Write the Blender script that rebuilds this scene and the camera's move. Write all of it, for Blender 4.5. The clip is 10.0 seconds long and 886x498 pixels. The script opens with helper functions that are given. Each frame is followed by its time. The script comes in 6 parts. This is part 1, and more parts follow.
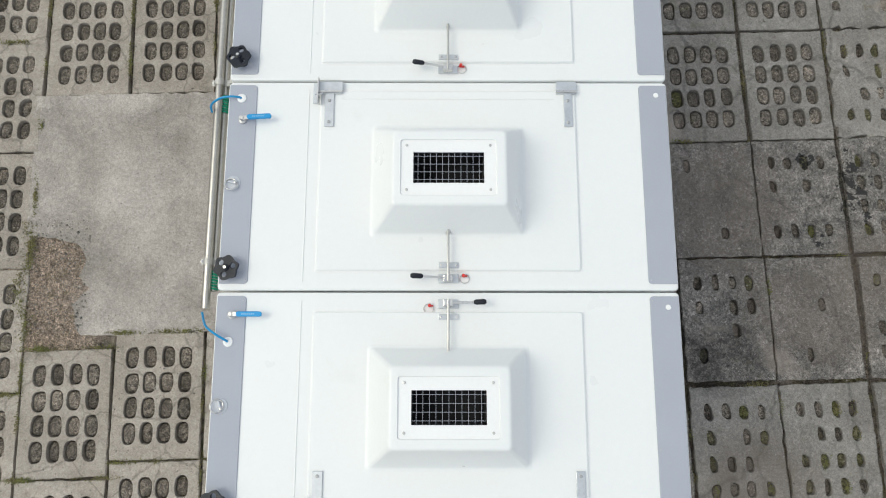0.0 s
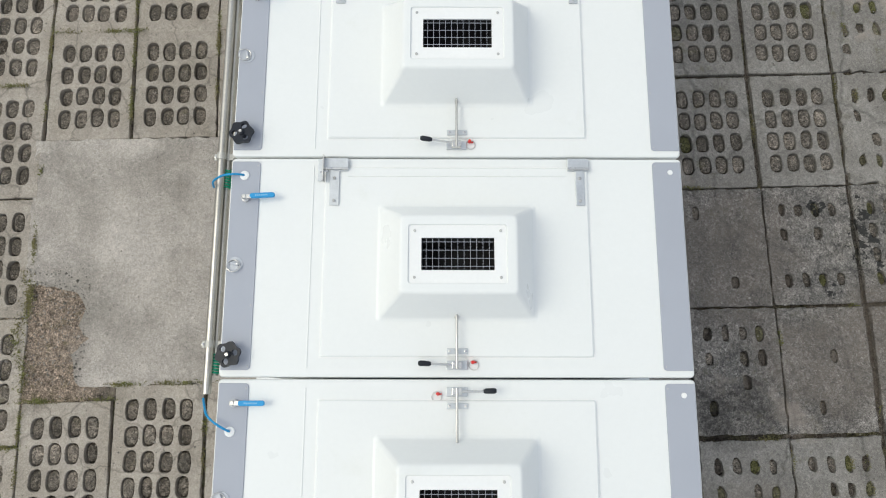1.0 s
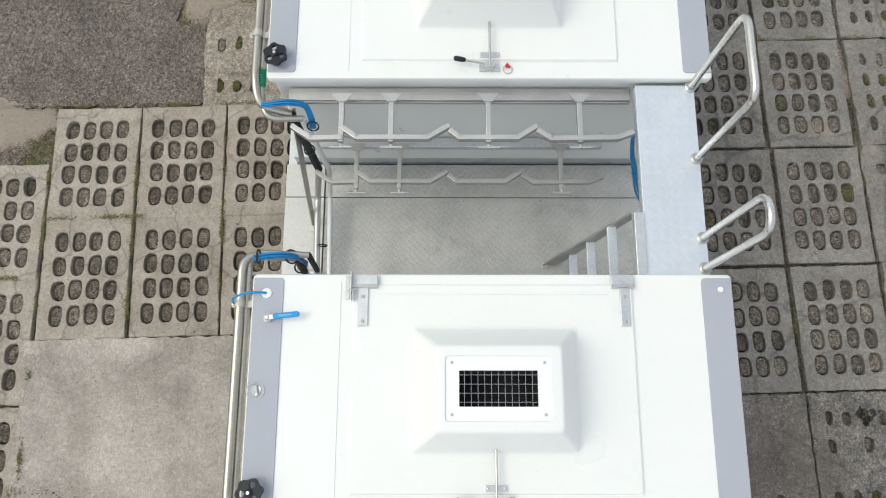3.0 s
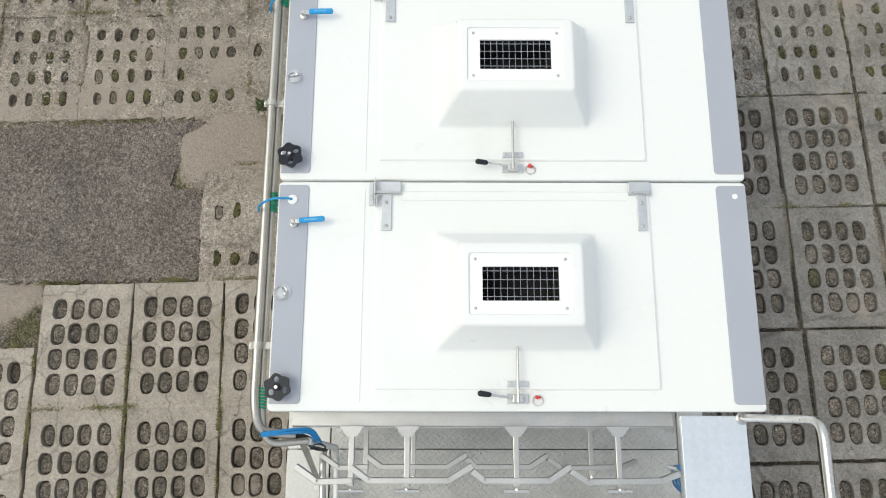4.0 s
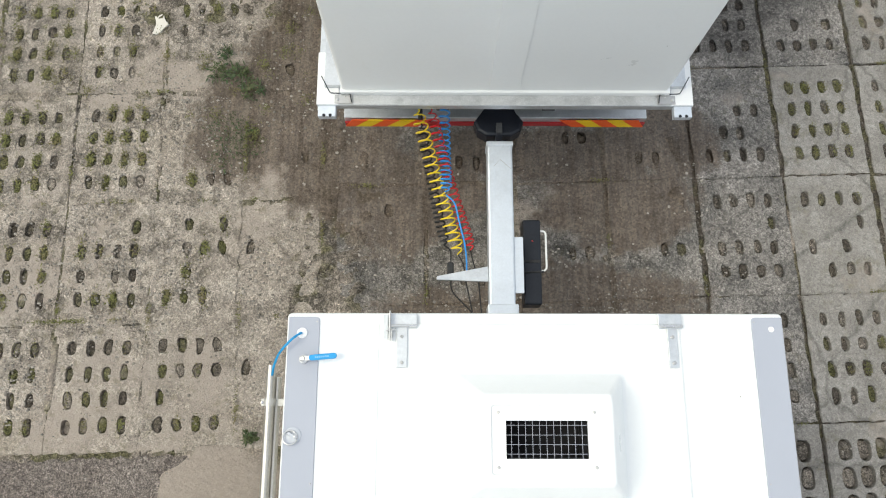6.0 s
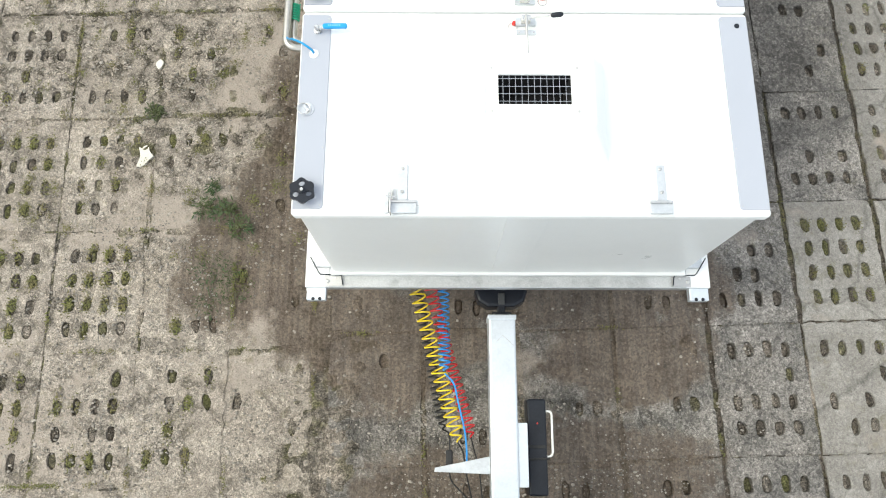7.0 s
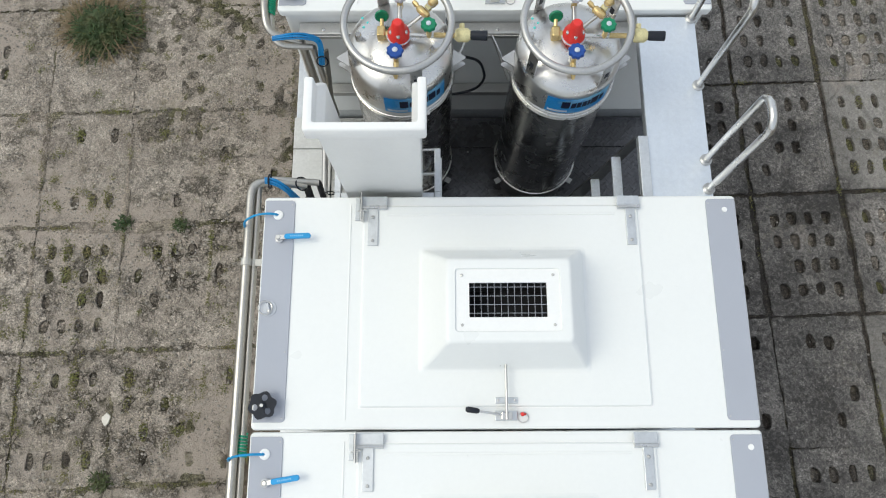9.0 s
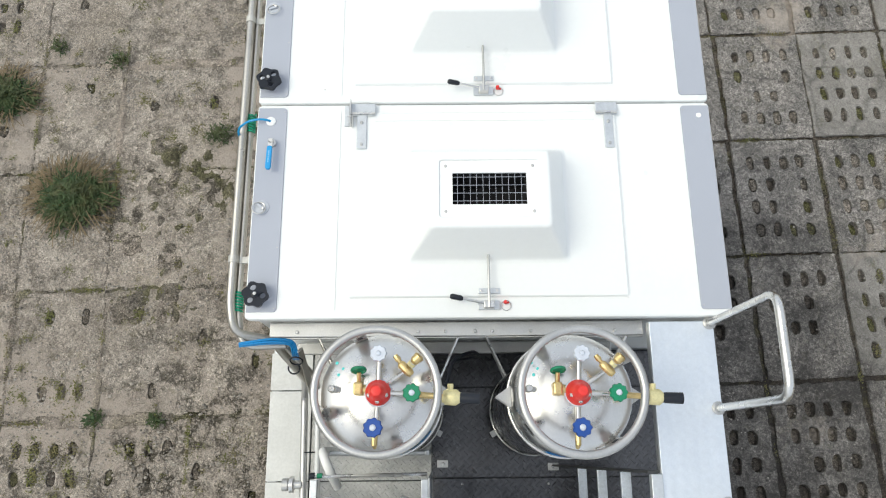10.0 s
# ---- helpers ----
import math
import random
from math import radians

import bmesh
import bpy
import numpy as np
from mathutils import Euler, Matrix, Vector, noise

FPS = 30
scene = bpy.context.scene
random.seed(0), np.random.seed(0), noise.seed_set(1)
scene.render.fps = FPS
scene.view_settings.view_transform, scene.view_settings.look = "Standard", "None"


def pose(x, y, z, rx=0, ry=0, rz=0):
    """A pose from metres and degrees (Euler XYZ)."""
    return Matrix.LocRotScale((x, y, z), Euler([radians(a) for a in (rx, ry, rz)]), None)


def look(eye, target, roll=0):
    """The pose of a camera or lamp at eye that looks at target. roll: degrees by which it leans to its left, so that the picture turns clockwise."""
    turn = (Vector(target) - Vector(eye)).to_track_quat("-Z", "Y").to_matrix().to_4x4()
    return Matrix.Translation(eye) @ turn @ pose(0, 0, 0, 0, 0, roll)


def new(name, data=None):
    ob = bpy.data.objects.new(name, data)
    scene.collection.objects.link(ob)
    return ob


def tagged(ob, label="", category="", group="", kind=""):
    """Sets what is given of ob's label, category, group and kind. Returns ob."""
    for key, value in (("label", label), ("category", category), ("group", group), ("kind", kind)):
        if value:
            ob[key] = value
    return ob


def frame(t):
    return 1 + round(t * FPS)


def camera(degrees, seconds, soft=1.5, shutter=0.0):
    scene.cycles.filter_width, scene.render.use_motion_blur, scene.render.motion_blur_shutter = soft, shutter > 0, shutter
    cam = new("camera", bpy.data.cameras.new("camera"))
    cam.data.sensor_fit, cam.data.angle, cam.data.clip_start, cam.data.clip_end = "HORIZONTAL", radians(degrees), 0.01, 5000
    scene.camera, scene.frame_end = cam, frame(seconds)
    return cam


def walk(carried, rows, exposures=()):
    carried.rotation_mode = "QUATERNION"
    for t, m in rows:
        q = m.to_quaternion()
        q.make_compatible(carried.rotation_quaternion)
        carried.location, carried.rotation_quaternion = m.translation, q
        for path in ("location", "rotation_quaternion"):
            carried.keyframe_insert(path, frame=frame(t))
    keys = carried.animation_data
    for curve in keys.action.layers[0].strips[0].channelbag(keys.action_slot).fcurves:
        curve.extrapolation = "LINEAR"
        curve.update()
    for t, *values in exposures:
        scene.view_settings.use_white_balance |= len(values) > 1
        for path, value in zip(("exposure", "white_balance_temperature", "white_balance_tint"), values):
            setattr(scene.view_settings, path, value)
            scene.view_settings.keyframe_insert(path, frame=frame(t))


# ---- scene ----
cam = camera(64, 10.0, soft=1.1)
EXPOSURE = [(0, -0.35, 6680, -1), (2.2, -0.31, 6720, -1), (3.5, -0.16, 6880, -1), (4.0, -0.18, 6860, -1), (4.5, -0.39, 6800, -2), (5.0, -0.38, 6800, -2), (5.5, -0.21, 6850, -1), (6.8, 0.47, 6850, -2), (7.5, 0.36, 6800, -3), (8.0, -0.26, 6560, -3), (8.5, -0.34, 6550, -2), (9.0, -0.24, 6600, -1), (10, -0.04, 6700, -1)]
PATH = [
    (0, (-0.034, 1.566, 6.088), (-0.029, 1.944, 4.124), 0.8),
    (0.5, (-0.037, 1.779, 6.077), (-0.038, 2.16, 4.114), 0),
    (1, (-0.07, 1.959, 6.06), (-0.068, 2.351, 4.098), 0.4),
    (1.5, (-0.12, 2.13, 6.03), (-0.112, 2.552, 4.075), 1.1),
    (2, (-0.13, 2.352, 6.002), (-0.128, 2.815, 4.057), 0.4),
    (3.3, (-0.283, 4.036, 5.931), (-0.277, 4.491, 3.984), 0.8),
    (3.5, (-0.308, 4.379, 5.931), (-0.3, 4.829, 3.983), 1.2),
    (4, (-0.347, 5.197, 5.923), (-0.34, 5.643, 3.973), 1),
    (4.5, (-0.374, 6.045, 5.911), (-0.37, 6.486, 3.96), 0.7),
    (5, (-0.401, 6.76, 5.898), (-0.396, 7.209, 3.949), 0.8),
    (5.5, (-0.423, 7.431, 5.882), (-0.417, 7.893, 3.936), 0.9),
    (5.7, (-0.428, 7.65, 5.876), (-0.422, 8.118, 3.931), 0.9),
    (6.8, (-0.433, 8.856, 5.819), (-0.424, 9.377, 3.888), 0.9),
    (7, (-0.428, 9.11, 5.809), (-0.419, 9.639, 3.88), 1.1),
    (7.5, (-0.417, 9.804, 5.819), (-0.406, 10.341, 3.892), 1.3),
    (8, (-0.388, 10.551, 5.832), (-0.375, 11.089, 3.906), 1.3),
    (8.5, (-0.332, 11.42, 5.852), (-0.325, 11.949, 3.923), 0.7),
    (9, (-0.285, 12.274, 5.877), (-0.279, 12.791, 3.945), 0.4),
    (9.5, (-0.256, 13.106, 5.879), (-0.247, 13.629, 3.949), 0.5),
    (10, (-0.219, 13.84, 5.88), (-0.213, 14.377, 3.954), 0.2),
]
walk(cam, [(t, look(eye, target, roll)) for t, eye, target, roll in PATH], EXPOSURE)


# ---- light: bright overcast sky with a veiled sun from the side ----
world = bpy.data.worlds.new("sky")
scene.world = world
world.use_nodes = True
wn = world.node_tree.nodes
sky = wn.new("ShaderNodeTexSky")
sky.sky_type, sky.sun_disc = "NISHITA", False
SUN_ELEVATION, SUN_AZIMUTH = 55, 269
sky.sun_elevation, sky.sun_rotation = radians(SUN_ELEVATION), radians(SUN_AZIMUTH)
sky.air_density, sky.dust_density, sky.ozone_density = 1.0, 4.0, 0.6
wn["Background"].inputs["Strength"].default_value = 0.222
cloud = wn.new("ShaderNodeMix")                # an even cloud cover over the clear sky
cloud.data_type = "RGBA"
cloud.inputs[0].default_value = 0.66
cloud.inputs[7].default_value = (5.15, 5.2, 6.02, 1)
world.node_tree.links.new(sky.outputs[0], cloud.inputs[6])
world.node_tree.links.new(cloud.outputs[2], wn["Background"].inputs["Color"])
sun = new("sun", bpy.data.lights.new("sun", "SUN"))
sun.data.energy, sun.data.angle, sun.data.color = 1.25, radians(30), (1.0, 0.95, 0.88)
az, el = radians(SUN_AZIMUTH), radians(SUN_ELEVATION)
sun.matrix_world = look((math.sin(az) * math.cos(el) * 30, math.cos(az) * math.cos(el) * 30, math.sin(el) * 30), (0, 0, 0))


# ---- materials ----
def material(name, color, rough=0.6, metal=0.0, spread=0.12, size=3.0, fine=60.0, bump=0.0, bump_size=0.004, color2=None, patch=0.0,
             piece=0.0, spec=0.5, stain=None, stain_size=1.2, stain_at=0.58, gritty=0.0):
    """Base colour with a coarse and a fine variation, stains, wear in the gloss and fine relief, all by world place."""
    m = bpy.data.materials.new(name)
    m.use_nodes = True
    t, n = m.node_tree, m.node_tree.nodes
    b = n["Principled BSDF"]
    b.inputs["Metallic"].default_value = metal
    b.inputs["Specular IOR Level"].default_value = spec
    geo = n.new("ShaderNodeNewGeometry")

    def noise_node(scale, detail=4.0, rough_=0.55):
        k = n.new("ShaderNodeTexNoise")
        k.inputs["Scale"].default_value, k.inputs["Detail"].default_value, k.inputs["Roughness"].default_value = scale, detail, rough_
        t.links.new(geo.outputs["Position"], k.inputs["Vector"])
        return k.outputs["Fac"]

    def blend(a, c, fac, mode="MIX"):
        k = n.new("ShaderNodeMix")
        k.data_type, k.blend_type = "RGBA", mode
        for socket, v in ((k.inputs[6], a), (k.inputs[7], c)):
            if isinstance(v, tuple):
                socket.default_value = (*v, 1)
            else:
                t.links.new(v, socket)
        if isinstance(fac, float):
            k.inputs[0].default_value = fac
        else:
            t.links.new(fac, k.inputs[0])
        return k.outputs[2]

    def ramp(v, lo, hi, a=0.0, c=1.0):
        k = n.new("ShaderNodeMapRange")
        for i, x in enumerate((lo, hi, a, c)):
            k.inputs[i + 1].default_value = x
        t.links.new(v, k.inputs[0])
        return k.outputs[0]

    def grey(v):
        k = n.new("ShaderNodeCombineColor")
        for i in range(3):
            t.links.new(v, k.inputs[i])
        return k.outputs[0]

    col = color
    if color2:
        col = blend(color, color2, ramp(noise_node(size * 0.6, 5), 0.42 - patch, 0.6 - patch))
    if stain:
        col = blend(col, stain, ramp(noise_node(stain_size, 6, 0.65), stain_at, stain_at + 0.16, 0.0, 0.85))
    col = blend(col, grey(ramp(noise_node(size, 3), 0.25, 0.75, 1 - spread, 1 + spread)), 1.0, "MULTIPLY")
    col = blend(col, grey(ramp(noise_node(fine, 3, 0.7), 0.25, 0.75, 1 - spread * (1 + gritty), 1 + spread * (1 + gritty))), 1.0, "MULTIPLY")
    if piece:
        info = n.new("ShaderNodeObjectInfo")
        col = blend(col, grey(ramp(info.outputs["Random"], 0, 1, 1 - piece, 1 + piece)), 1.0, "MULTIPLY")
    t.links.new(col, b.inputs["Base Color"])
    t.links.new(ramp(noise_node(size * 2.3, 4), 0.3, 0.7, max(0.04, rough - 0.09), min(1, rough + 0.09)), b.inputs["Roughness"])
    if bump:
        k = n.new("ShaderNodeBump")
        k.inputs["Strength"].default_value, k.inputs["Distance"].default_value = bump, bump_size
        t.links.new(noise_node(fine * 0.7, 6, 0.7), k.inputs["Height"])
        t.links.new(k.outputs[0], b.inputs["Normal"])
    return m


def tread_plate(name, color, rough, metal, pitch=0.034, relief=0.35):
    """Rolled plate with raised bars lying crosswise by turns."""
    m = material(name, color, rough, metal, 0.14, 4.0, 90.0, stain=tuple(c * 0.62 for c in color), stain_size=2.3, stain_at=0.56)
    t, n = m.node_tree, m.node_tree.nodes
    geo = n.new("ShaderNodeNewGeometry")
    mp = n.new("ShaderNodeMapping")
    mp.inputs["Rotation"].default_value = (0, 0, radians(45))
    mp.inputs["Scale"].default_value = (1 / pitch, 1 / pitch, 1)
    t.links.new(geo.outputs["Position"], mp.inputs[0])
    ck = n.new("ShaderNodeTexChecker")
    ck.inputs["Scale"].default_value = 1.0
    t.links.new(mp.outputs[0], ck.inputs[0])

    def wave(direction):
        w = n.new("ShaderNodeTexWave")
        w.bands_direction = direction
        w.inputs["Scale"].default_value = 0.3142
        t.links.new(mp.outputs[0], w.inputs[0])
        return w.outputs["Fac"]

    mx = n.new("ShaderNodeMix")
    t.links.new(ck.outputs["Fac"], mx.inputs[0])
    t.links.new(wave("X"), mx.inputs[2])
    t.links.new(wave("Y"), mx.inputs[3])
    r = n.new("ShaderNodeMapRange")
    r.inputs[1].default_value, r.inputs[2].default_value = 0.72, 0.9
    t.links.new(mx.outputs[0], r.inputs[0])
    bp = n.new("ShaderNodeBump")
    bp.inputs["Strength"].default_value, bp.inputs["Distance"].default_value = relief, 0.003
    t.links.new(r.outputs[0], bp.inputs["Height"])
    t.links.new(bp.outputs[0], n["Principled BSDF"].inputs["Normal"])
    return m


def stony(m, grain=170.0, strength=0.5, depth=0.004, crack=0.0, crack_size=2.6, holes=0.0):
    """Adds what makes stone of a surface: grains each of its own tone, pits, and fine wandering cracks."""
    t, n = m.node_tree, m.node_tree.nodes
    b = n["Principled BSDF"]
    geo = n.new("ShaderNodeNewGeometry")
    base = b.inputs["Base Color"].links[0].from_socket

    def node(kind, **kw):
        k = n.new(kind)
        for key, v in kw.items():
            k.inputs[key].default_value = v
        return k

    def multiply(a, value):
        k = n.new("ShaderNodeMix")
        k.data_type, k.blend_type = "RGBA", "MULTIPLY"
        k.inputs[0].default_value = 1.0
        t.links.new(a, k.inputs[6])
        t.links.new(value, k.inputs[7])
        return k.outputs[2]

    def remap(v, *r):
        k = n.new("ShaderNodeMapRange")
        for i, x in enumerate(r):
            k.inputs[i + 1].default_value = x
        t.links.new(v, k.inputs[0])
        return k.outputs[0]

    warp = node("ShaderNodeTexNoise", Scale=9.0, Detail=3.0)
    t.links.new(geo.outputs["Position"], warp.inputs["Vector"])
    vadd = n.new("ShaderNodeVectorMath")
    vadd.operation = "MULTIPLY_ADD"
    vadd.inputs[1].default_value = (0.12, 0.12, 0.12)
    t.links.new(warp.outputs["Color"], vadd.inputs[0])
    t.links.new(geo.outputs["Position"], vadd.inputs[2])
    cells = node("ShaderNodeTexVoronoi", Scale=grain)
    t.links.new(geo.outputs["Position"], cells.inputs["Vector"])
    sep = n.new("ShaderNodeSeparateColor")
    t.links.new(cells.outputs["Color"], sep.inputs[0])
    base = multiply(base, remap(sep.outputs[0], 0, 1, 1 - strength, 1 + strength))
    big = node("ShaderNodeTexVoronoi", Scale=grain * 0.37)
    t.links.new(geo.outputs["Position"], big.inputs["Vector"])
    sep2 = n.new("ShaderNodeSeparateColor")
    t.links.new(big.outputs["Color"], sep2.inputs[0])
    base = multiply(base, remap(sep2.outputs[1], 0.0, 1.0, 1 - strength * 0.62, 1 + strength * 0.55))
    fleck = node("ShaderNodeTexVoronoi", Scale=grain * 0.27)
    t.links.new(vadd.outputs[0], fleck.inputs["Vector"])
    sep3 = n.new("ShaderNodeSeparateColor")
    t.links.new(fleck.outputs["Color"], sep3.inputs[0])
    base = multiply(base, remap(sep3.outputs[0], 0.78, 0.84, 1.0, 1 + strength * 0.5))
    base = multiply(base, remap(sep3.outputs[1], 0.8, 0.86, 1.0, 1 - strength * 0.62))
    mid = node("ShaderNodeTexNoise", Scale=24.0, Detail=6.0, Roughness=0.75)
    t.links.new(geo.outputs["Position"], mid.inputs["Vector"])
    base = multiply(base, remap(mid.outputs["Fac"], 0.34, 0.66, 1 - strength * 0.55, 1 + strength * 0.5))
    if crack:
        ck = node("ShaderNodeTexVoronoi", Scale=crack_size)
        ck.feature = "DISTANCE_TO_EDGE"
        t.links.new(vadd.outputs[0], ck.inputs["Vector"])
        base = multiply(base, remap(ck.outputs["Distance"], 0.0, 0.022, 1 - crack, 1.0))
    if holes:                                # small dark pits, most of them tiny
        pits = node("ShaderNodeTexVoronoi", Scale=34.0)
        t.links.new(geo.outputs["Position"], pits.inputs["Vector"])
        sep4 = n.new("ShaderNodeSeparateColor")
        t.links.new(pits.outputs["Color"], sep4.inputs[0])
        wide = n.new("ShaderNodeMath")
        wide.operation = "ADD"
        t.links.new(pits.outputs["Distance"], wide.inputs[0])
        t.links.new(remap(sep4.outputs[0], 0.45, 1.0, 0.3, 0.0), wide.inputs[1])
        base = multiply(base, remap(wide.outputs[0], 0.14, 0.26, 1 - holes, 1.0))
    t.links.new(base, b.inputs["Base Color"])
    bp = node("ShaderNodeBump", Strength=0.9, Distance=depth)
    t.links.new(sep2.outputs[0], bp.inputs["Height"])
    bp2 = node("ShaderNodeBump", Strength=0.9, Distance=depth * 2)
    t.links.new(mid.outputs["Fac"], bp2.inputs["Height"])
    old = b.inputs["Normal"].links
    if old:
        t.links.new(old[0].from_socket, bp.inputs["Normal"])
    t.links.new(bp.outputs[0], bp2.inputs["Normal"])
    t.links.new(bp2.outputs[0], b.inputs["Normal"])
    return m


WHITE = material("white_gelcoat", (0.755, 0.765, 0.755), 0.36, 0, 0.012, 1.5, 40, stain=(0.70, 0.71, 0.68), stain_size=2.0, stain_at=0.62)


def specks(m):
    """A few tiny dirt specks on a glossy surface."""
    t, n = m.node_tree, m.node_tree.nodes
    b = n["Principled BSDF"]
    geo, vo, sep, near_, some, both, mix = (n.new("ShaderNode" + k) for k in ("NewGeometry", "TexVoronoi", "SeparateColor", "MapRange", "MapRange", "Math", "Mix"))
    vo.inputs["Scale"].default_value = 4.0
    t.links.new(geo.outputs["Position"], vo.inputs["Vector"])
    t.links.new(vo.outputs["Color"], sep.inputs[0])
    for node, src, lo, hi in ((near_, vo.outputs["Distance"], 0.017, 0.009), (some, sep.outputs[0], 0.55, 0.6)):
        node.inputs[1].default_value, node.inputs[2].default_value = lo, hi
        t.links.new(src, node.inputs[0])
    both.operation = "MULTIPLY"
    t.links.new(near_.outputs[0], both.inputs[0])
    t.links.new(some.outputs[0], both.inputs[1])
    mix.data_type = "RGBA"
    t.links.new(both.outputs[0], mix.inputs[0])
    t.links.new(b.inputs["Base Color"].links[0].from_socket, mix.inputs[6])
    mix.inputs[7].default_value = (0.22, 0.2, 0.17, 1)
    t.links.new(mix.outputs[2], b.inputs["Base Color"])


specks(WHITE)
PIPE_WHITE = material("pale_grey_pipe", (0.66, 0.665, 0.66), 0.4, 0, 0.05, 6, 80, stain=(0.5, 0.49, 0.46), stain_size=4, stain_at=0.6)
PLASTIC_WHITE = material("white_plastic", (0.80, 0.80, 0.79), 0.4, 0, 0.02, 3, 60)
STRIP = material("grey_antislip", (0.365, 0.383, 0.435), 0.6, 0, 0.03, 2.5, 300, 0.25, 0.001)
STEEL = material("stainless_steel", (0.62, 0.61, 0.59), 0.3, 1.0, 0.08, 6, 120)
STEEL_DULL = material("brushed_steel", (0.49, 0.485, 0.475), 0.42, 0.9, 0.1, 5, 150)
EYE_DISC = material("grey_disc", (0.47, 0.49, 0.53), 0.5, 0.2, 0.06, 9, 90)
CLAMP = material("dull_zinc_clamp", (0.50, 0.49, 0.46), 0.5, 0.4, 0.1, 9, 90)
STEEL_PIPE = material("weathered_steel_pipe", (0.50, 0.48, 0.44), 0.36, 0.95, 0.12, 4, 100)
# same steel as VESSEL, with the dark deck's reflection put into its colour
VESSEL_LOW = material("deck_darkened_steel", (0.34, 0.34, 0.34), 0.24, 1.0, 0.06, 5, 90)
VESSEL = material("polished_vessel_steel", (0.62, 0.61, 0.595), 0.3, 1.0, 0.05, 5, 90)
GALV = material("galvanised_steel", (0.57, 0.59, 0.61), 0.42, 0.7, 0.07, 14, 60, stain=(0.49, 0.51, 0.535), stain_size=9, stain_at=0.5)
DRAW = material("pale_galvanised_bar", (0.62, 0.66, 0.71), 0.45, 0.55, 0.05, 6, 60, stain=(0.55, 0.585, 0.63), stain_size=5, stain_at=0.55)
ALU = tread_plate("aluminium_tread_plate", (0.62, 0.665, 0.73), 0.5, 0.5, 0.04, 0.2)


def dimpled(name, color, rough, metal, pitch, relief):
    """Sheet pressed into soft square dimples."""
    m = material(name, color, rough, metal, 0.05, 4.0, 60.0, stain=tuple(c * 0.9 for c in color), stain_size=1.6, stain_at=0.56)
    t, n = m.node_tree, m.node_tree.nodes
    geo, mp = n.new("ShaderNodeNewGeometry"), n.new("ShaderNodeMapping")
    mp.inputs["Scale"].default_value = (1 / pitch, 1 / pitch, 1)
    t.links.new(geo.outputs["Position"], mp.inputs[0])
    both = n.new("ShaderNodeMath")
    both.operation = "MULTIPLY"
    for i, direction in enumerate(("X", "Y")):
        w = n.new("ShaderNodeTexWave")
        w.bands_direction = direction
        w.inputs["Scale"].default_value = 0.3142
        t.links.new(mp.outputs[0], w.inputs[0])
        t.links.new(w.outputs["Fac"], both.inputs[i])
    bp = n.new("ShaderNodeBump")
    bp.inputs["Strength"].default_value, bp.inputs["Distance"].default_value = relief, 0.004
    t.links.new(both.outputs[0], bp.inputs["Height"])
    t.links.new(bp.outputs[0], n["Principled BSDF"].inputs["Normal"])
    return m


WALKWAY = dimpled("dimpled_aluminium_sheet", (0.63, 0.67, 0.725), 0.42, 0.6, 0.054, 0.35)
TREAD = tread_plate("dull_tread_plate", (0.50, 0.505, 0.505), 0.55, 0.3, 0.022, 0.5)
DECK_T = tread_plate("dusty_tread_plate", (0.46, 0.46, 0.45), 0.5, 0.35, 0.034, 0.85)
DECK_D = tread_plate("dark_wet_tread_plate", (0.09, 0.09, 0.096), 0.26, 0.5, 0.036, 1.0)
DECK_S = material("smooth_deck_sheet", (0.56, 0.56, 0.545), 0.5, 0.25, 0.08, 3, 60, stain=(0.4, 0.39, 0.375), stain_size=3, stain_at=0.52)
BLACK = material("black_plastic", (0.012, 0.0145, 0.021), 0.4, 0, 0.2, 8, 90, spec=0.3)
# duct walls near-black: the darkness of the recess is put into the colour
VOID = material("unlit_duct_black", (0.004, 0.004, 0.005), 0.9, 0, 0.1)
BLUE = material("blue_plastic", (0.01, 0.27, 0.58), 0.4, 0, 0.08, 9, 80)
BLUE_HOSE = material("blue_hose", (0.012, 0.2, 0.47), 0.35, 0, 0.1, 20, 90)
BLUE_AIR = material("light_blue_hose", (0.008, 0.25, 0.52), 0.35, 0, 0.1, 20, 90)
BLUE_DEEP = material("deep_blue_knob", (0.008, 0.055, 0.26), 0.38, 0, 0.1, 20, 90)
GREEN = material("green_knob", (0.005, 0.19, 0.09), 0.4, 0, 0.1, 20, 90)
GREEN_COIL = material("green_spiral", (0.008, 0.27, 0.15), 0.4, 0, 0.1, 20, 90)
RED = material("red_plastic", (0.66, 0.03, 0.025), 0.38, 0, 0.08, 20, 90)
DARK_RED = material("dark_red_reflector", (0.35, 0.015, 0.02), 0.45, 0, 0.1, 20, 90)
RED_HOSE = material("red_hose", (0.55, 0.012, 0.02), 0.35, 0, 0.08, 20, 90)
YELLOW_HOSE = material("yellow_hose", (0.82, 0.62, 0.03), 0.35, 0, 0.08, 20, 90)
BLUE_COIL = material("sky_blue_hose", (0.03, 0.27, 0.68), 0.35, 0, 0.08, 20, 90)
BRASS = material("brass", (0.60, 0.46, 0.22), 0.38, 0.75, 0.12, 30, 120)
BRASS_PALE = material("pale_brass", (0.74, 0.66, 0.36), 0.42, 0.6, 0.1, 30, 120)
SILVER_KNOB = material("pale_knob", (0.55, 0.58, 0.64), 0.4, 0.2, 0.08, 30, 90)
ORANGE = material("signal_red_orange", (0.80, 0.10, 0.02), 0.4, 0, 0.06, 8, 80)
YELLOW = material("signal_yellow", (0.85, 0.58, 0.02), 0.4, 0, 0.06, 8, 80)
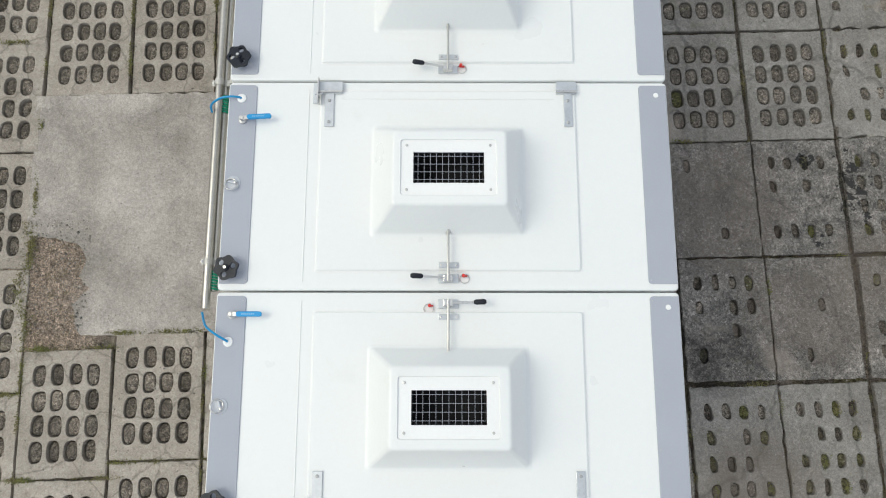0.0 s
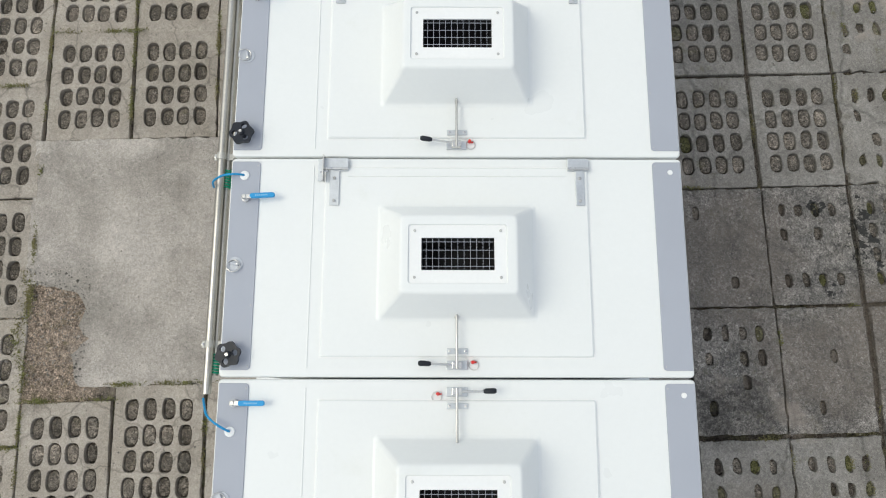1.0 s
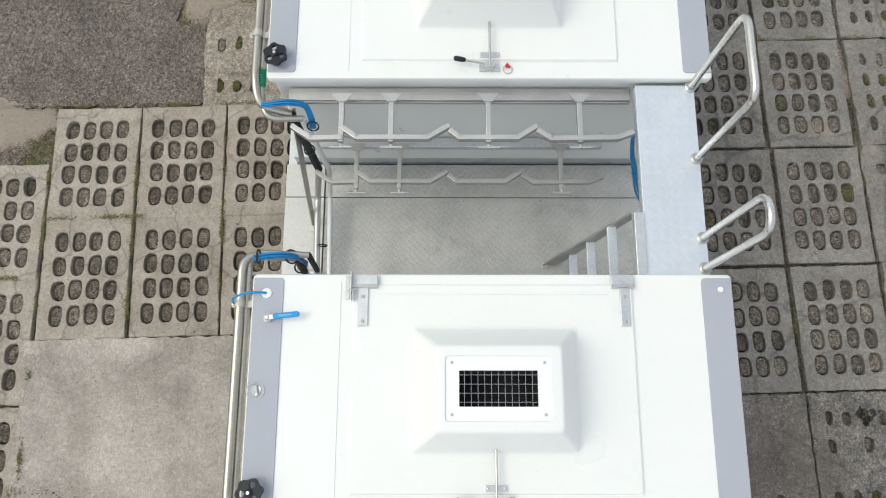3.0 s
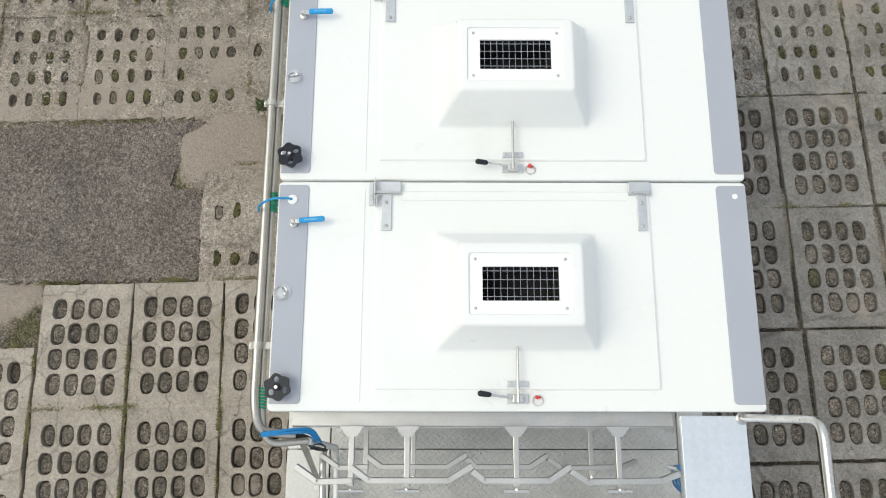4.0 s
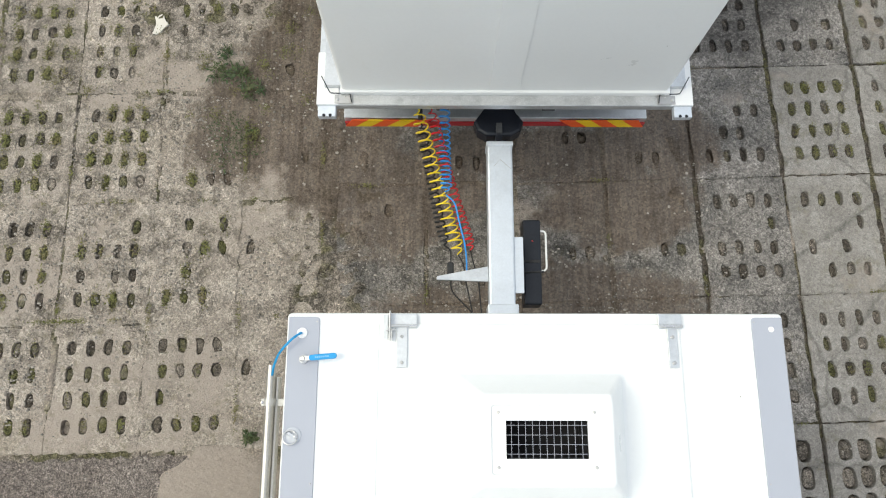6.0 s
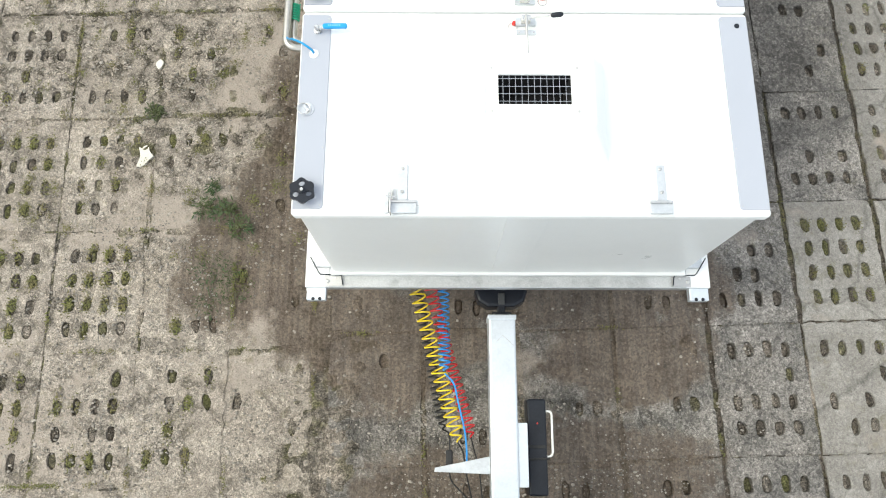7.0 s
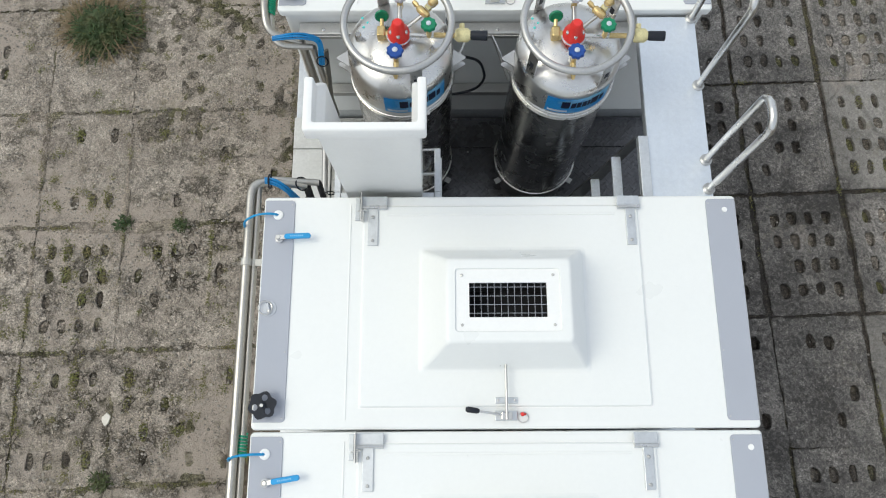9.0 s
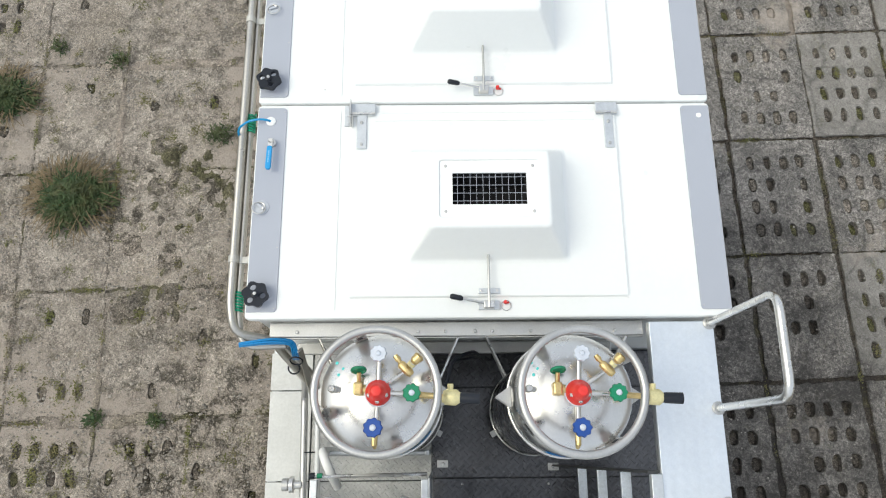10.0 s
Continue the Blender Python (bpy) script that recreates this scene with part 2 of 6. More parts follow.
STICKER = material("blue_sticker", (0.03, 0.33, 0.72), 0.4, 0, 0.1, 8, 60, color2=(0.35, 0.68, 0.88))
INK = material("dark_ink", (0.01, 0.015, 0.05), 0.5, 0, 0.05)
LEVER_PRINT = material("faded_lever_print", (0.2, 0.45, 0.66), 0.5, 0, 0.05)
PAPER = material("white_print", (0.75, 0.78, 0.8), 0.5, 0, 0.05)
RUBBER = material("tyre_rubber", (0.02, 0.02, 0.021), 0.75, 0, 0.2, 6, 90)
FRAME = material("dark_chassis_paint", (0.05, 0.052, 0.055), 0.5, 0, 0.2, 5, 80)
TEAL = material("teal_marking", (0.12, 0.62, 0.58), 0.5, 0, 0.05)
SLAB = material("pale_concrete", (0.392, 0.350, 0.302), 0.88, 0, 0.11, 5, 130, 0.6, 0.004, (0.335, 0.296, 0.25), 0.0, 0.07, 0.3,
                (0.165, 0.145, 0.118), 2.4, 0.6, 0.9)
SLAB_OLD = material("worn_concrete", (0.40, 0.351, 0.298), 0.9, 0, 0.12, 4, 110, 0.9, 0.006, (0.335, 0.29, 0.244), 0.02, 0.08, 0.3,
                    (0.31, 0.266, 0.213), 1.1, 0.53, 1.1)
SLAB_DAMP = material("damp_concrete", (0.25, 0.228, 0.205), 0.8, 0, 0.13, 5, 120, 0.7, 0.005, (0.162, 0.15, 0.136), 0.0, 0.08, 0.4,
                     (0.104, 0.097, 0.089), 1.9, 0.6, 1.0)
SLAB_GREY = material("grey_concrete", (0.282, 0.263, 0.238), 0.88, 0, 0.12, 4, 120, 0.8, 0.005, (0.228, 0.211, 0.19), 0.0, 0.08, 0.3,
                     (0.17, 0.156, 0.136), 1.6, 0.56, 1.0)
CAST = material("cast_concrete", (0.44, 0.402, 0.365), 0.88, 0, 0.13, 2.2, 150, 0.6, 0.003, (0.345, 0.312, 0.278), 0.03, 0, 0.3,
                (0.25, 0.232, 0.205), 1.3, 0.5, 1.2)
ASPHALT = material("old_asphalt", (0.164, 0.139, 0.122), 0.92, 0, 0.1, 3, 75, 1.0, 0.008, (0.2, 0.172, 0.152), 0.0, 0, 0.3,
                   (0.126, 0.112, 0.101), 1.2, 0.55, 2.2)
for stone, args in ((SLAB, (190, 0.15, 0.003, 0.35, 1.7, 0.5)), (SLAB_OLD, (185, 0.36, 0.011, 0.3, 0.9)), (SLAB_GREY, (185, 0.2, 0.005, 0.35, 0.9, 0.45)), (SLAB_DAMP, (170, 0.5, 0.007, 0.35, 0.9)), (CAST, (170, 0.15, 0.003, 0.0, 2.6, 0.55)), (ASPHALT, (250, 0.6, 0.007, 0.0))):
    stony(stone, *args)
# wet soil; the three spots below y 9 also paint shade by the trailer
WET_AND_SHADE = ((-1.6, 11.5, 0.45, 1.4), (-1.75, 10.65, 0.95, 0.75), (-1.75, 11.1, 0.6, 0.6), (-1.25, 10.15, 0.8, 0.5), (-0.85, 9.7, 0.55, 0.42), (-2.15, 10.4, 0.6, 0.45), (-0.5, 9.95, 0.55, 0.35), (1.1, 9.85, 0.8, 0.5),
       (0.5, 10.3, 1.4, 0.28), (1.5, 10.4, 0.6, 0.45), (0.7, 8.9, 1.2, 0.45), (1.0, 8.7, 0.8, 0.6), (-0.5, 8.75, 0.7, 0.35), (-2.25, 10.95, 0.32, 0.28), (-2.2, 10.4, 0.3, 0.32))
EARTH = ((3.2, 2.2, 0.6, 0.5), (2.45, 3.1, 0.6, 0.7), (3.75, 2.5, 0.4, 0.4), (2.6, 0.8, 0.5, 0.4))
SPILL = ((3.64, 3.3, 0.2, 0.5), (3.22, 3.55, 0.18, 0.12), (3.3, 2.8, 0.1, 0.14))
SOOT = ((2.5, 13.7, 0.95, 2.3), (2.3, 12.0, 0.55, 0.9), (2.36, 1.8, 0.36, 0.28))


def dirty(m, drift=0.55, moss=0.6):
    """Dirt that lies over ground and slabs alike: drifts of fine sand, dark wet soil with drag marks, moss crumbs. By
    the trailer's front the dark soil also stands for shade.
    """
    t, n = m.node_tree, m.node_tree.nodes
    b = n["Principled BSDF"]
    geo = n.new("ShaderNodeNewGeometry")
    base = b.inputs["Base Color"].links[0].from_socket

    def noise(scale, detail=5.0, rough=0.6, stretch=None):
        k = n.new("ShaderNodeTexNoise")
        k.inputs["Scale"].default_value, k.inputs["Detail"].default_value, k.inputs["Roughness"].default_value = scale, detail, rough
        src = geo.outputs["Position"]
        if stretch:
            mp = n.new("ShaderNodeMapping")
            mp.inputs["Scale"].default_value = stretch
            t.links.new(src, mp.inputs[0])
            src = mp.outputs[0]
        t.links.new(src, k.inputs["Vector"])
        return k.outputs["Fac"]

    def ramp(v, lo, hi, a=0.0, c=1.0):
        k = n.new("ShaderNodeMapRange")
        for i, x in enumerate((lo, hi, a, c)):
            k.inputs[i + 1].default_value = x
        t.links.new(v, k.inputs[0])
        return k.outputs[0]

    def calc(op, a, c):
        k = n.new("ShaderNodeMath")
        k.operation = op
        for s, v in zip(k.inputs, (a, c)):
            if isinstance(v, float):
                s.default_value = v
            else:
                t.links.new(v, s)
        return k.outputs[0]

    def lay(color, fac):
        k = n.new("ShaderNodeMix")
        k.data_type = "RGBA"
        t.links.new(fac, k.inputs[0])
        t.links.new(base, k.inputs[6])
        if isinstance(color, tuple):
            k.inputs[7].default_value = (*color, 1)
        else:
            t.links.new(color, k.inputs[7])
        return k.outputs[2]

    sandy = n.new("ShaderNodeMix")
    sandy.data_type = "RGBA"
    sandy.inputs[6].default_value, sandy.inputs[7].default_value = (0.33, 0.28, 0.234, 1), (0.42, 0.362, 0.31, 1)
    t.links.new(noise(60.0, 6.0, 0.75), sandy.inputs[0])
    if moss:
        crumbs = calc("MULTIPLY", ramp(noise(11.0, 6.0, 0.7), 0.54, 0.64), ramp(noise(0.8, 3.0), 0.42, 0.6, 0.0, moss))
        base = lay((0.14, 0.128, 0.058), crumbs)
    if moss:                                 # a faint dark mottled film over the yard's west side, stronger to the north
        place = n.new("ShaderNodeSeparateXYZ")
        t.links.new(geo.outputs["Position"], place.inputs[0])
        west_mask = calc("MULTIPLY", ramp(place.outputs[0], -1.1, -1.5), ramp(place.outputs[1], 12.4, 15.0))
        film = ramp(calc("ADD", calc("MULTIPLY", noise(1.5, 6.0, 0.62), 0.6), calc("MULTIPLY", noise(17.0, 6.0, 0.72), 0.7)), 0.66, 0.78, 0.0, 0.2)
        base = lay((0.105, 0.09, 0.066), calc("MULTIPLY", west_mask, film))
    sand_mask = ramp(calc("ADD", noise(0.8, 8.0, 0.62), calc("MULTIPLY", noise(14.0, 3.0), 0.12)), drift + 0.04, drift + 0.14, 0.0, 0.92)
    drifted = n.new("ShaderNodeAttribute")
    drifted.attribute_name = "sand"
    sand_mask = calc("MAXIMUM", sand_mask, ramp(drifted.outputs["Fac"], 0.25, 0.75, 0.0, 0.85))
    base = lay(sandy.outputs[2], sand_mask)
    edge = calc("MULTIPLY", noise(2.4, 8.0, 0.68), 1.7)
    wet = None
    for x, y, rx, ry in WET_AND_SHADE:
        mp = n.new("ShaderNodeMapping")
        mp.inputs["Location"].default_value = (-x / rx, -y / ry, 0)
        mp.inputs["Scale"].default_value = (1 / rx, 1 / ry, 0)
        t.links.new(geo.outputs["Position"], mp.inputs[0])
        ln = n.new("ShaderNodeVectorMath")
        ln.operation = "LENGTH"
        t.links.new(mp.outputs[0], ln.inputs[0])
        f = ramp(calc("ADD", ln.outputs["Value"], edge), 1.86, 1.62)
        wet = f if wet is None else calc("MAXIMUM", wet, f)
    drag = ramp(noise(1.0, 5.0, 0.6, (13.0, 1.3, 1.0)), 0.4, 0.6, 0.8, 0.95)
    mud = n.new("ShaderNodeMix")
    mud.data_type = "RGBA"
    mud.inputs[6].default_value, mud.inputs[7].default_value = (0.075, 0.057, 0.043, 1), (0.165, 0.130, 0.101, 1)
    t.links.new(ramp(calc("ADD", noise(3.2, 7.0, 0.7), calc("MULTIPLY", noise(48.0, 3.0, 0.7), 0.35)), 0.48, 0.86), mud.inputs[0])
    clods = n.new("ShaderNodeTexVoronoi")
    clods.inputs["Scale"].default_value = 62.0
    t.links.new(geo.outputs["Position"], clods.inputs["Vector"])
    tone = n.new("ShaderNodeSeparateColor")
    t.links.new(clods.outputs["Color"], tone.inputs[0])
    grain = n.new("ShaderNodeMix")
    grain.data_type, grain.blend_type = "RGBA", "MULTIPLY"
    grain.inputs[0].default_value = 1.0
    t.links.new(mud.outputs[2], grain.inputs[6])
    t.links.new(calc("MULTIPLY", ramp(tone.outputs[0], 0.0, 1.0, 0.66, 1.34), ramp(noise(1.0, 5.0, 0.62, (26.0, 1.6, 1.0)), 0.38, 0.62, 0.78, 1.18)), grain.inputs[7])
    base = lay(grain.outputs[2], calc("MULTIPLY", wet, drag))
    soot = None
    for x, y, rx, ry in SOOT:
        mp = n.new("ShaderNodeMapping")
        mp.inputs["Location"].default_value = (-x / rx, -y / ry, 0)
        mp.inputs["Scale"].default_value = (1 / rx, 1 / ry, 0)
        t.links.new(geo.outputs["Position"], mp.inputs[0])
        ln = n.new("ShaderNodeVectorMath")
        ln.operation = "LENGTH"
        t.links.new(mp.outputs[0], ln.inputs[0])
        f = ramp(calc("ADD", ln.outputs["Value"], edge), 2.06, 1.55)
        soot = f if soot is None else calc("MAXIMUM", soot, f)
    base = lay((0.034, 0.03, 0.027), calc("MULTIPLY", soot, ramp(calc("ADD", noise(24.0, 8.0, 0.8), calc("MULTIPLY", noise(2.2, 4.0), 0.5)), 0.66, 0.84, 0.2, 0.92)))
    for spots, color, lo, hi, top in ((EARTH, (0.158, 0.131, 0.108), 2.05, 1.5, 0.8), (SPILL, (0.022, 0.022, 0.02), 2.36, 2.24, 0.95)):
        flecks = calc("MULTIPLY", noise(2.4, 8.0, 0.68) if hi < 1.6 else noise(13.0, 5.0, 0.6), 1.7 if hi < 1.6 else 4.0)
        mask = None
        for x, y, rx, ry in spots:
            mp = n.new("ShaderNodeMapping")
            mp.inputs["Location"].default_value = (-x / rx, -y / ry, 0)
            mp.inputs["Scale"].default_value = (1 / rx, 1 / ry, 0)
            t.links.new(geo.outputs["Position"], mp.inputs[0])
            ln = n.new("ShaderNodeVectorMath")
            ln.operation = "LENGTH"
            t.links.new(mp.outputs[0], ln.inputs[0])
            f = ramp(calc("ADD", ln.outputs["Value"], flecks), lo, hi, 0.0, top)
            mask = f if mask is None else calc("MAXIMUM", mask, f)
        base = lay(color, calc("MULTIPLY", mask, ramp(calc("ADD", noise(70.0, 5.0, 0.8), calc("MULTIPLY", noise(5.0, 6.0, 0.75), 0.7)), 0.68, 0.98, 0.12, 1.0)) if hi < 1.6 else mask)
    # broken surface along the vehicles' west side: crumbs, the shadow in their gaps painted dark
    sep = n.new("ShaderNodeSeparateXYZ")
    t.links.new(geo.outputs["Position"], sep.inputs[0])
    zone = calc("MULTIPLY", ramp(sep.outputs[0], -1.0, -1.6), calc("MULTIPLY", ramp(sep.outputs[1], 10.4, 11.6), ramp(sep.outputs[1], 14.0, 15.4, 1.0, 0.45)))
    zone = calc("MAXIMUM", zone, calc("MULTIPLY", ramp(sep.outputs[1], 8.2, 8.8), ramp(sep.outputs[0], 2.2, 1.4, 0.0, 0.6)))
    zone = calc("MULTIPLY", zone, ramp(noise(0.7, 5.0), 0.36, 0.54))
    zone = calc("MULTIPLY", calc("MULTIPLY", zone, ramp(sand_mask, 0.3, 0.9, 1.0, 0.15)), ramp(wet, 0.0, 0.5, 1.0, 0.0))
    wv = n.new("ShaderNodeVectorMath")
    wv.operation = "MULTIPLY_ADD"
    wv.inputs[1].default_value = (0.16, 0.16, 0.16)
    wn_ = n.new("ShaderNodeTexNoise")
    wn_.inputs["Scale"].default_value, wn_.inputs["Detail"].default_value = 14.0, 4.0
    t.links.new(geo.outputs["Position"], wn_.inputs["Vector"])
    t.links.new(wn_.outputs["Color"], wv.inputs[0])
    t.links.new(geo.outputs["Position"], wv.inputs[2])
    vo = n.new("ShaderNodeTexVoronoi")
    vo.feature = "DISTANCE_TO_EDGE"
    vo.inputs["Scale"].default_value = 10.0
    t.links.new(wv.outputs[0], vo.inputs["Vector"])
    small = n.new("ShaderNodeTexVoronoi")
    small.feature = "DISTANCE_TO_EDGE"
    small.inputs["Scale"].default_value = 23.0
    t.links.new(wv.outputs[0], small.inputs["Vector"])
    runs = ramp(noise(6.0, 5.0, 0.65), 0.46, 0.56)
    cracks = calc("MAXIMUM", ramp(vo.outputs["Distance"], 0.1, 0.03), ramp(small.outputs["Distance"], 0.1, 0.02, 0.0, 0.8))
    gap = calc("MULTIPLY", zone, calc("MULTIPLY", cracks, runs))
    base = lay((0.05, 0.043, 0.03), calc("MULTIPLY", gap, 0.9))
    height = n.new("ShaderNodeBump")
    height.inputs["Strength"].default_value, height.inputs["Distance"].default_value = 0.9, 0.02
    t.links.new(calc("SUBTRACT", 1.0, gap), height.inputs["Height"])
    t.links.new(b.inputs["Normal"].links[0].from_socket, height.inputs["Normal"])
    t.links.new(height.outputs[0], b.inputs["Normal"])
    t.links.new(base, b.inputs["Base Color"])
    return m


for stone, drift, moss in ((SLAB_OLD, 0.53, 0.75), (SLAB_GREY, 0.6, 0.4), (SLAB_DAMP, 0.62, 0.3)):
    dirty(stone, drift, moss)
DRY = material("dry_stalk", (0.17, 0.125, 0.07), 0.85, 0, 0.25, 12, 80)
LEAF = material("weed_leaf", (0.034, 0.066, 0.018), 0.7, 0, 0.3, 9, 60, 0, 0, (0.06, 0.074, 0.024), stain=(0.12, 0.088, 0.04), stain_size=4.0, stain_at=0.57)
TUFT = material("grass_tuft", (0.13, 0.133, 0.038), 0.8, 0, 0.3, 12, 80, 0, 0, (0.15, 0.13, 0.052))
MOSS = material("moss", (0.11, 0.112, 0.034), 0.95, 0, 0.3, 12, 80, 0, 0, (0.13, 0.12, 0.05))
SHARD = material("pale_stone", (0.6, 0.565, 0.5), 0.8, 0, 0.08, 8, 60, 0.4, 0.004)


def ground_material():
    """Sand, gravel and damp soil: how much of each lies where is kept on the ground's own points."""
    m = material("sandy_gravel", (0.29, 0.25, 0.208), 0.95, 0, 0.16, 5, 130, 1.0, 0.008, (0.17, 0.15, 0.125), 0.0, 0, 0.25, gritty=1.4)
    t, n = m.node_tree, m.node_tree.nodes
    b = n["Principled BSDF"]
    base = b.inputs["Base Color"].links[0].from_socket
    # soil also carries the shade painted into the slabs' holes
    for name, color in (("soil", (0.066, 0.054, 0.043)), ("sand", (0.35, 0.292, 0.24)), ("moss", (0.10, 0.098, 0.038)), ("tar", (0.05, 0.046, 0.042)), ("brown", (0.3, 0.236, 0.184))):
        at = n.new("ShaderNodeAttribute")
        at.attribute_name = name
        k = n.new("ShaderNodeMix")
        k.data_type = "RGBA"
        t.links.new(at.outputs["Fac"], k.inputs[0])
        t.links.new(base, k.inputs[6])
        k.inputs[7].default_value = (*color, 1)
        base = k.outputs[2]
    g = n.new("ShaderNodeNewGeometry")
    nz = n.new("ShaderNodeTexNoise")
    nz.inputs["Scale"].default_value, nz.inputs["Detail"].default_value = 95, 4
    t.links.new(g.outputs["Position"], nz.inputs["Vector"])
    r = n.new("ShaderNodeMapRange")
    for i, x in enumerate((0.3, 0.72, 0.7, 1.35)):
        r.inputs[i + 1].default_value = x
    t.links.new(nz.outputs["Fac"], r.inputs[0])
    k = n.new("ShaderNodeMix")
    k.data_type, k.blend_type = "RGBA", "MULTIPLY"
    k.inputs[0].default_value = 1.0
    t.links.new(base, k.inputs[6])
    t.links.new(r.outputs[0], k.inputs[7])
    t.links.new(k.outputs[2], b.inputs["Base Color"])
    return m


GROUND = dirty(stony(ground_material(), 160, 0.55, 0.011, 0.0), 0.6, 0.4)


# ---- building helpers ----
def part(name, bm, mat, parent=None, label="", smooth=False):
    me = bpy.data.meshes.new(name)
    bmesh.ops.recalc_face_normals(bm, faces=bm.faces)
    bm.to_mesh(me)
    bm.free()
    me.materials.append(mat)
    if smooth:
        me.polygons.foreach_set("use_smooth", [True] * len(me.polygons))
        me.set_sharp_from_angle(angle=radians(38))
        for p in me.polygons:            # large caps stay flat
            if p.loop_total > 8:
                p.use_smooth = False
    ob = new(name, me)
    if parent:
        ob.parent = parent
    if label:
        ob["label"] = label
    return ob


def thing(name, label, category, at=(0, 0, 0), group="", kind=""):
    ob = new(name)
    ob.location = at
    ob.empty_display_size = 0.1
    return tagged(ob, label, category, group, kind)


def box(x0, x1, y0, y1, z0, z1, bevel=0.0, bm=None, seg=2):
    """A box, by itself or added to bm."""
    own = bmesh.new()
    bmesh.ops.create_cube(own, size=1.0)
    for v in own.verts:
        v.co = Vector((x0 + (v.co.x + 0.5) * (x1 - x0), y0 + (v.co.y + 0.5) * (y1 - y0), z0 + (v.co.z + 0.5) * (z1 - z0)))
    if bevel:
        bmesh.ops.bevel(own, geom=own.edges[:], offset=bevel, segments=seg, affect="EDGES", profile=0.5)
    return join(bm, own)


def join(bm, own, m=None):
    if m is not None:
        own.transform(m)
    if bm is None:
        return own
    me = bpy.data.meshes.new("tmp")
    own.to_mesh(me)
    own.free()
    bm.from_mesh(me)
    bpy.data.meshes.remove(me)
    return bm


def rounded(points, radius, steps=5):
    """A path with its corners rounded."""
    pts = [Vector(p) for p in points]
    out = [pts[0]]
    for a, b, c in zip(pts, pts[1:], pts[2:]):
        r = min(radius, (a - b).length * 0.48, (c - b).length * 0.48)
        p, q = b + (a - b).normalized() * r, b + (c - b).normalized() * r
        for i in range(steps + 1):
            f = i / steps
            out.append(p * (1 - f) ** 2 + b * 2 * f * (1 - f) + q * f * f)
    return out + [pts[-1]]


def tube(points, r, n=10, bm=None, closed=False, radius=0.0):
    """A round bar along a path; r is one radius or one for each point."""
    if radius:
        points = rounded(points, radius)
    pts = [Vector(p) for p in points]
    own = bmesh.new()
    rings, side = [], None
    for i, p in enumerate(pts):
        a = pts[i - 1] if (i or closed) else p
        c = pts[(i + 1) % len(pts)] if (i + 1 < len(pts) or closed) else p
        d = (c - a).normalized()
        if side is None:
            side = d.orthogonal().normalized()
        side = (side - d * side.dot(d)).normalized()
        up = d.cross(side)
        rr = r[i] if isinstance(r, (list, tuple)) else r
        rings.append([own.verts.new(p + (side * math.cos(k * math.tau / n) + up * math.sin(k * math.tau / n)) * rr) for k in range(n)])
    last = len(rings) if closed else len(rings) - 1
    for i in range(last):
        a, c = rings[i], rings[(i + 1) % len(rings)]
        for k in range(n):
            own.faces.new((a[k], a[(k + 1) % n], c[(k + 1) % n], c[k]))
    if not closed:
        own.faces.new(rings[0])
        own.faces.new(rings[-1][::-1])
    return join(bm, own)


def lathe(profile, n=24, at=(0, 0, 0), bm=None):
    """Turned round the upright axis at a place: profile of (radius, height)."""
    own = bmesh.new()
    rings = []
    for r, z in profile:
        if r < 1e-5:
            rings.append([own.verts.new((at[0], at[1], at[2] + z))])
        else:
            rings.append([own.verts.new((at[0] + r * math.cos(k * math.tau / n), at[1] + r * math.sin(k * math.tau / n), at[2] + z)) for k in range(n)])
    for a, c in zip(rings, rings[1:]):
        for k in range(n):
            k2 = (k + 1) % n
            if len(a) == 1 and len(c) > 1:
                own.faces.new((a[0], c[k2], c[k]))
            elif len(c) == 1 and len(a) > 1:
                own.faces.new((a[k], a[k2], c[0]))
            elif len(a) > 1:
                own.faces.new((a[k], a[k2], c[k2], c[k]))
    for ring, flip in ((rings[0], 1), (rings[-1], 0)):
        if len(ring) > 1:
            own.faces.new(ring[::-1] if flip else ring)
    return join(bm, own)


def prism(outline, z0, z1, bm=None, bevel=0.0):
    """An outline in plan, made z0 to z1 thick."""
    own = bmesh.new()
    low = [own.verts.new((x, y, z0)) for x, y in outline]
    top = [own.verts.new((x, y, z1)) for x, y in outline]
    own.faces.new(low[::-1])
    cap = own.faces.new(top)
    n = len(low)
    for i in range(n):
        own.faces.new((low[i], low[(i + 1) % n], top[(i + 1) % n], top[i]))
    if bevel:
        bmesh.ops.bevel(own, geom=list(cap.edges), offset=bevel, segments=2, affect="EDGES", profile=0.5)
    return join(bm, own)


def round_rect(x0, x1, y0, y1, r, steps=4, corners=(1, 1, 1, 1)):
    out = []
    for (cx, cy, a), use in zip(((x1 - r, y1 - r, 0), (x0 + r, y1 - r, 90), (x0 + r, y0 + r, 180), (x1 - r, y0 + r, 270)), corners):
        if use:
            out += [(cx + r * math.cos(radians(a + 90 * i / steps)), cy + r * math.sin(radians(a + 90 * i / steps))) for i in range(steps + 1)]
        else:
            out.append((cx + r * (1 if a in (0, 270) else -1), cy + r * (1 if a in (0, 90) else -1)))
    return out


def ring(center, radius, r, n=40, bm=None, m=8):
    pts = [(center[0] + radius * math.cos(k * math.tau / n), center[1] + radius * math.sin(k * math.tau / n), center[2]) for k in range(n)]
    return tube(pts, r, m, bm, closed=True)
# ---- ground: one sheet of sand and gravel that fills the slabs' holes and joints ----
TILT_G = 0.03                                # the paving runs askew to the vehicles
SLAB_X, SLAB_Y = 0.745, 1.045


YARD = -0.111                                # where the paving's rows begin


def uv_to_xy(u, v):
    return u - TILT_G * v, (v + TILT_G * u) * 0.9969 + YARD


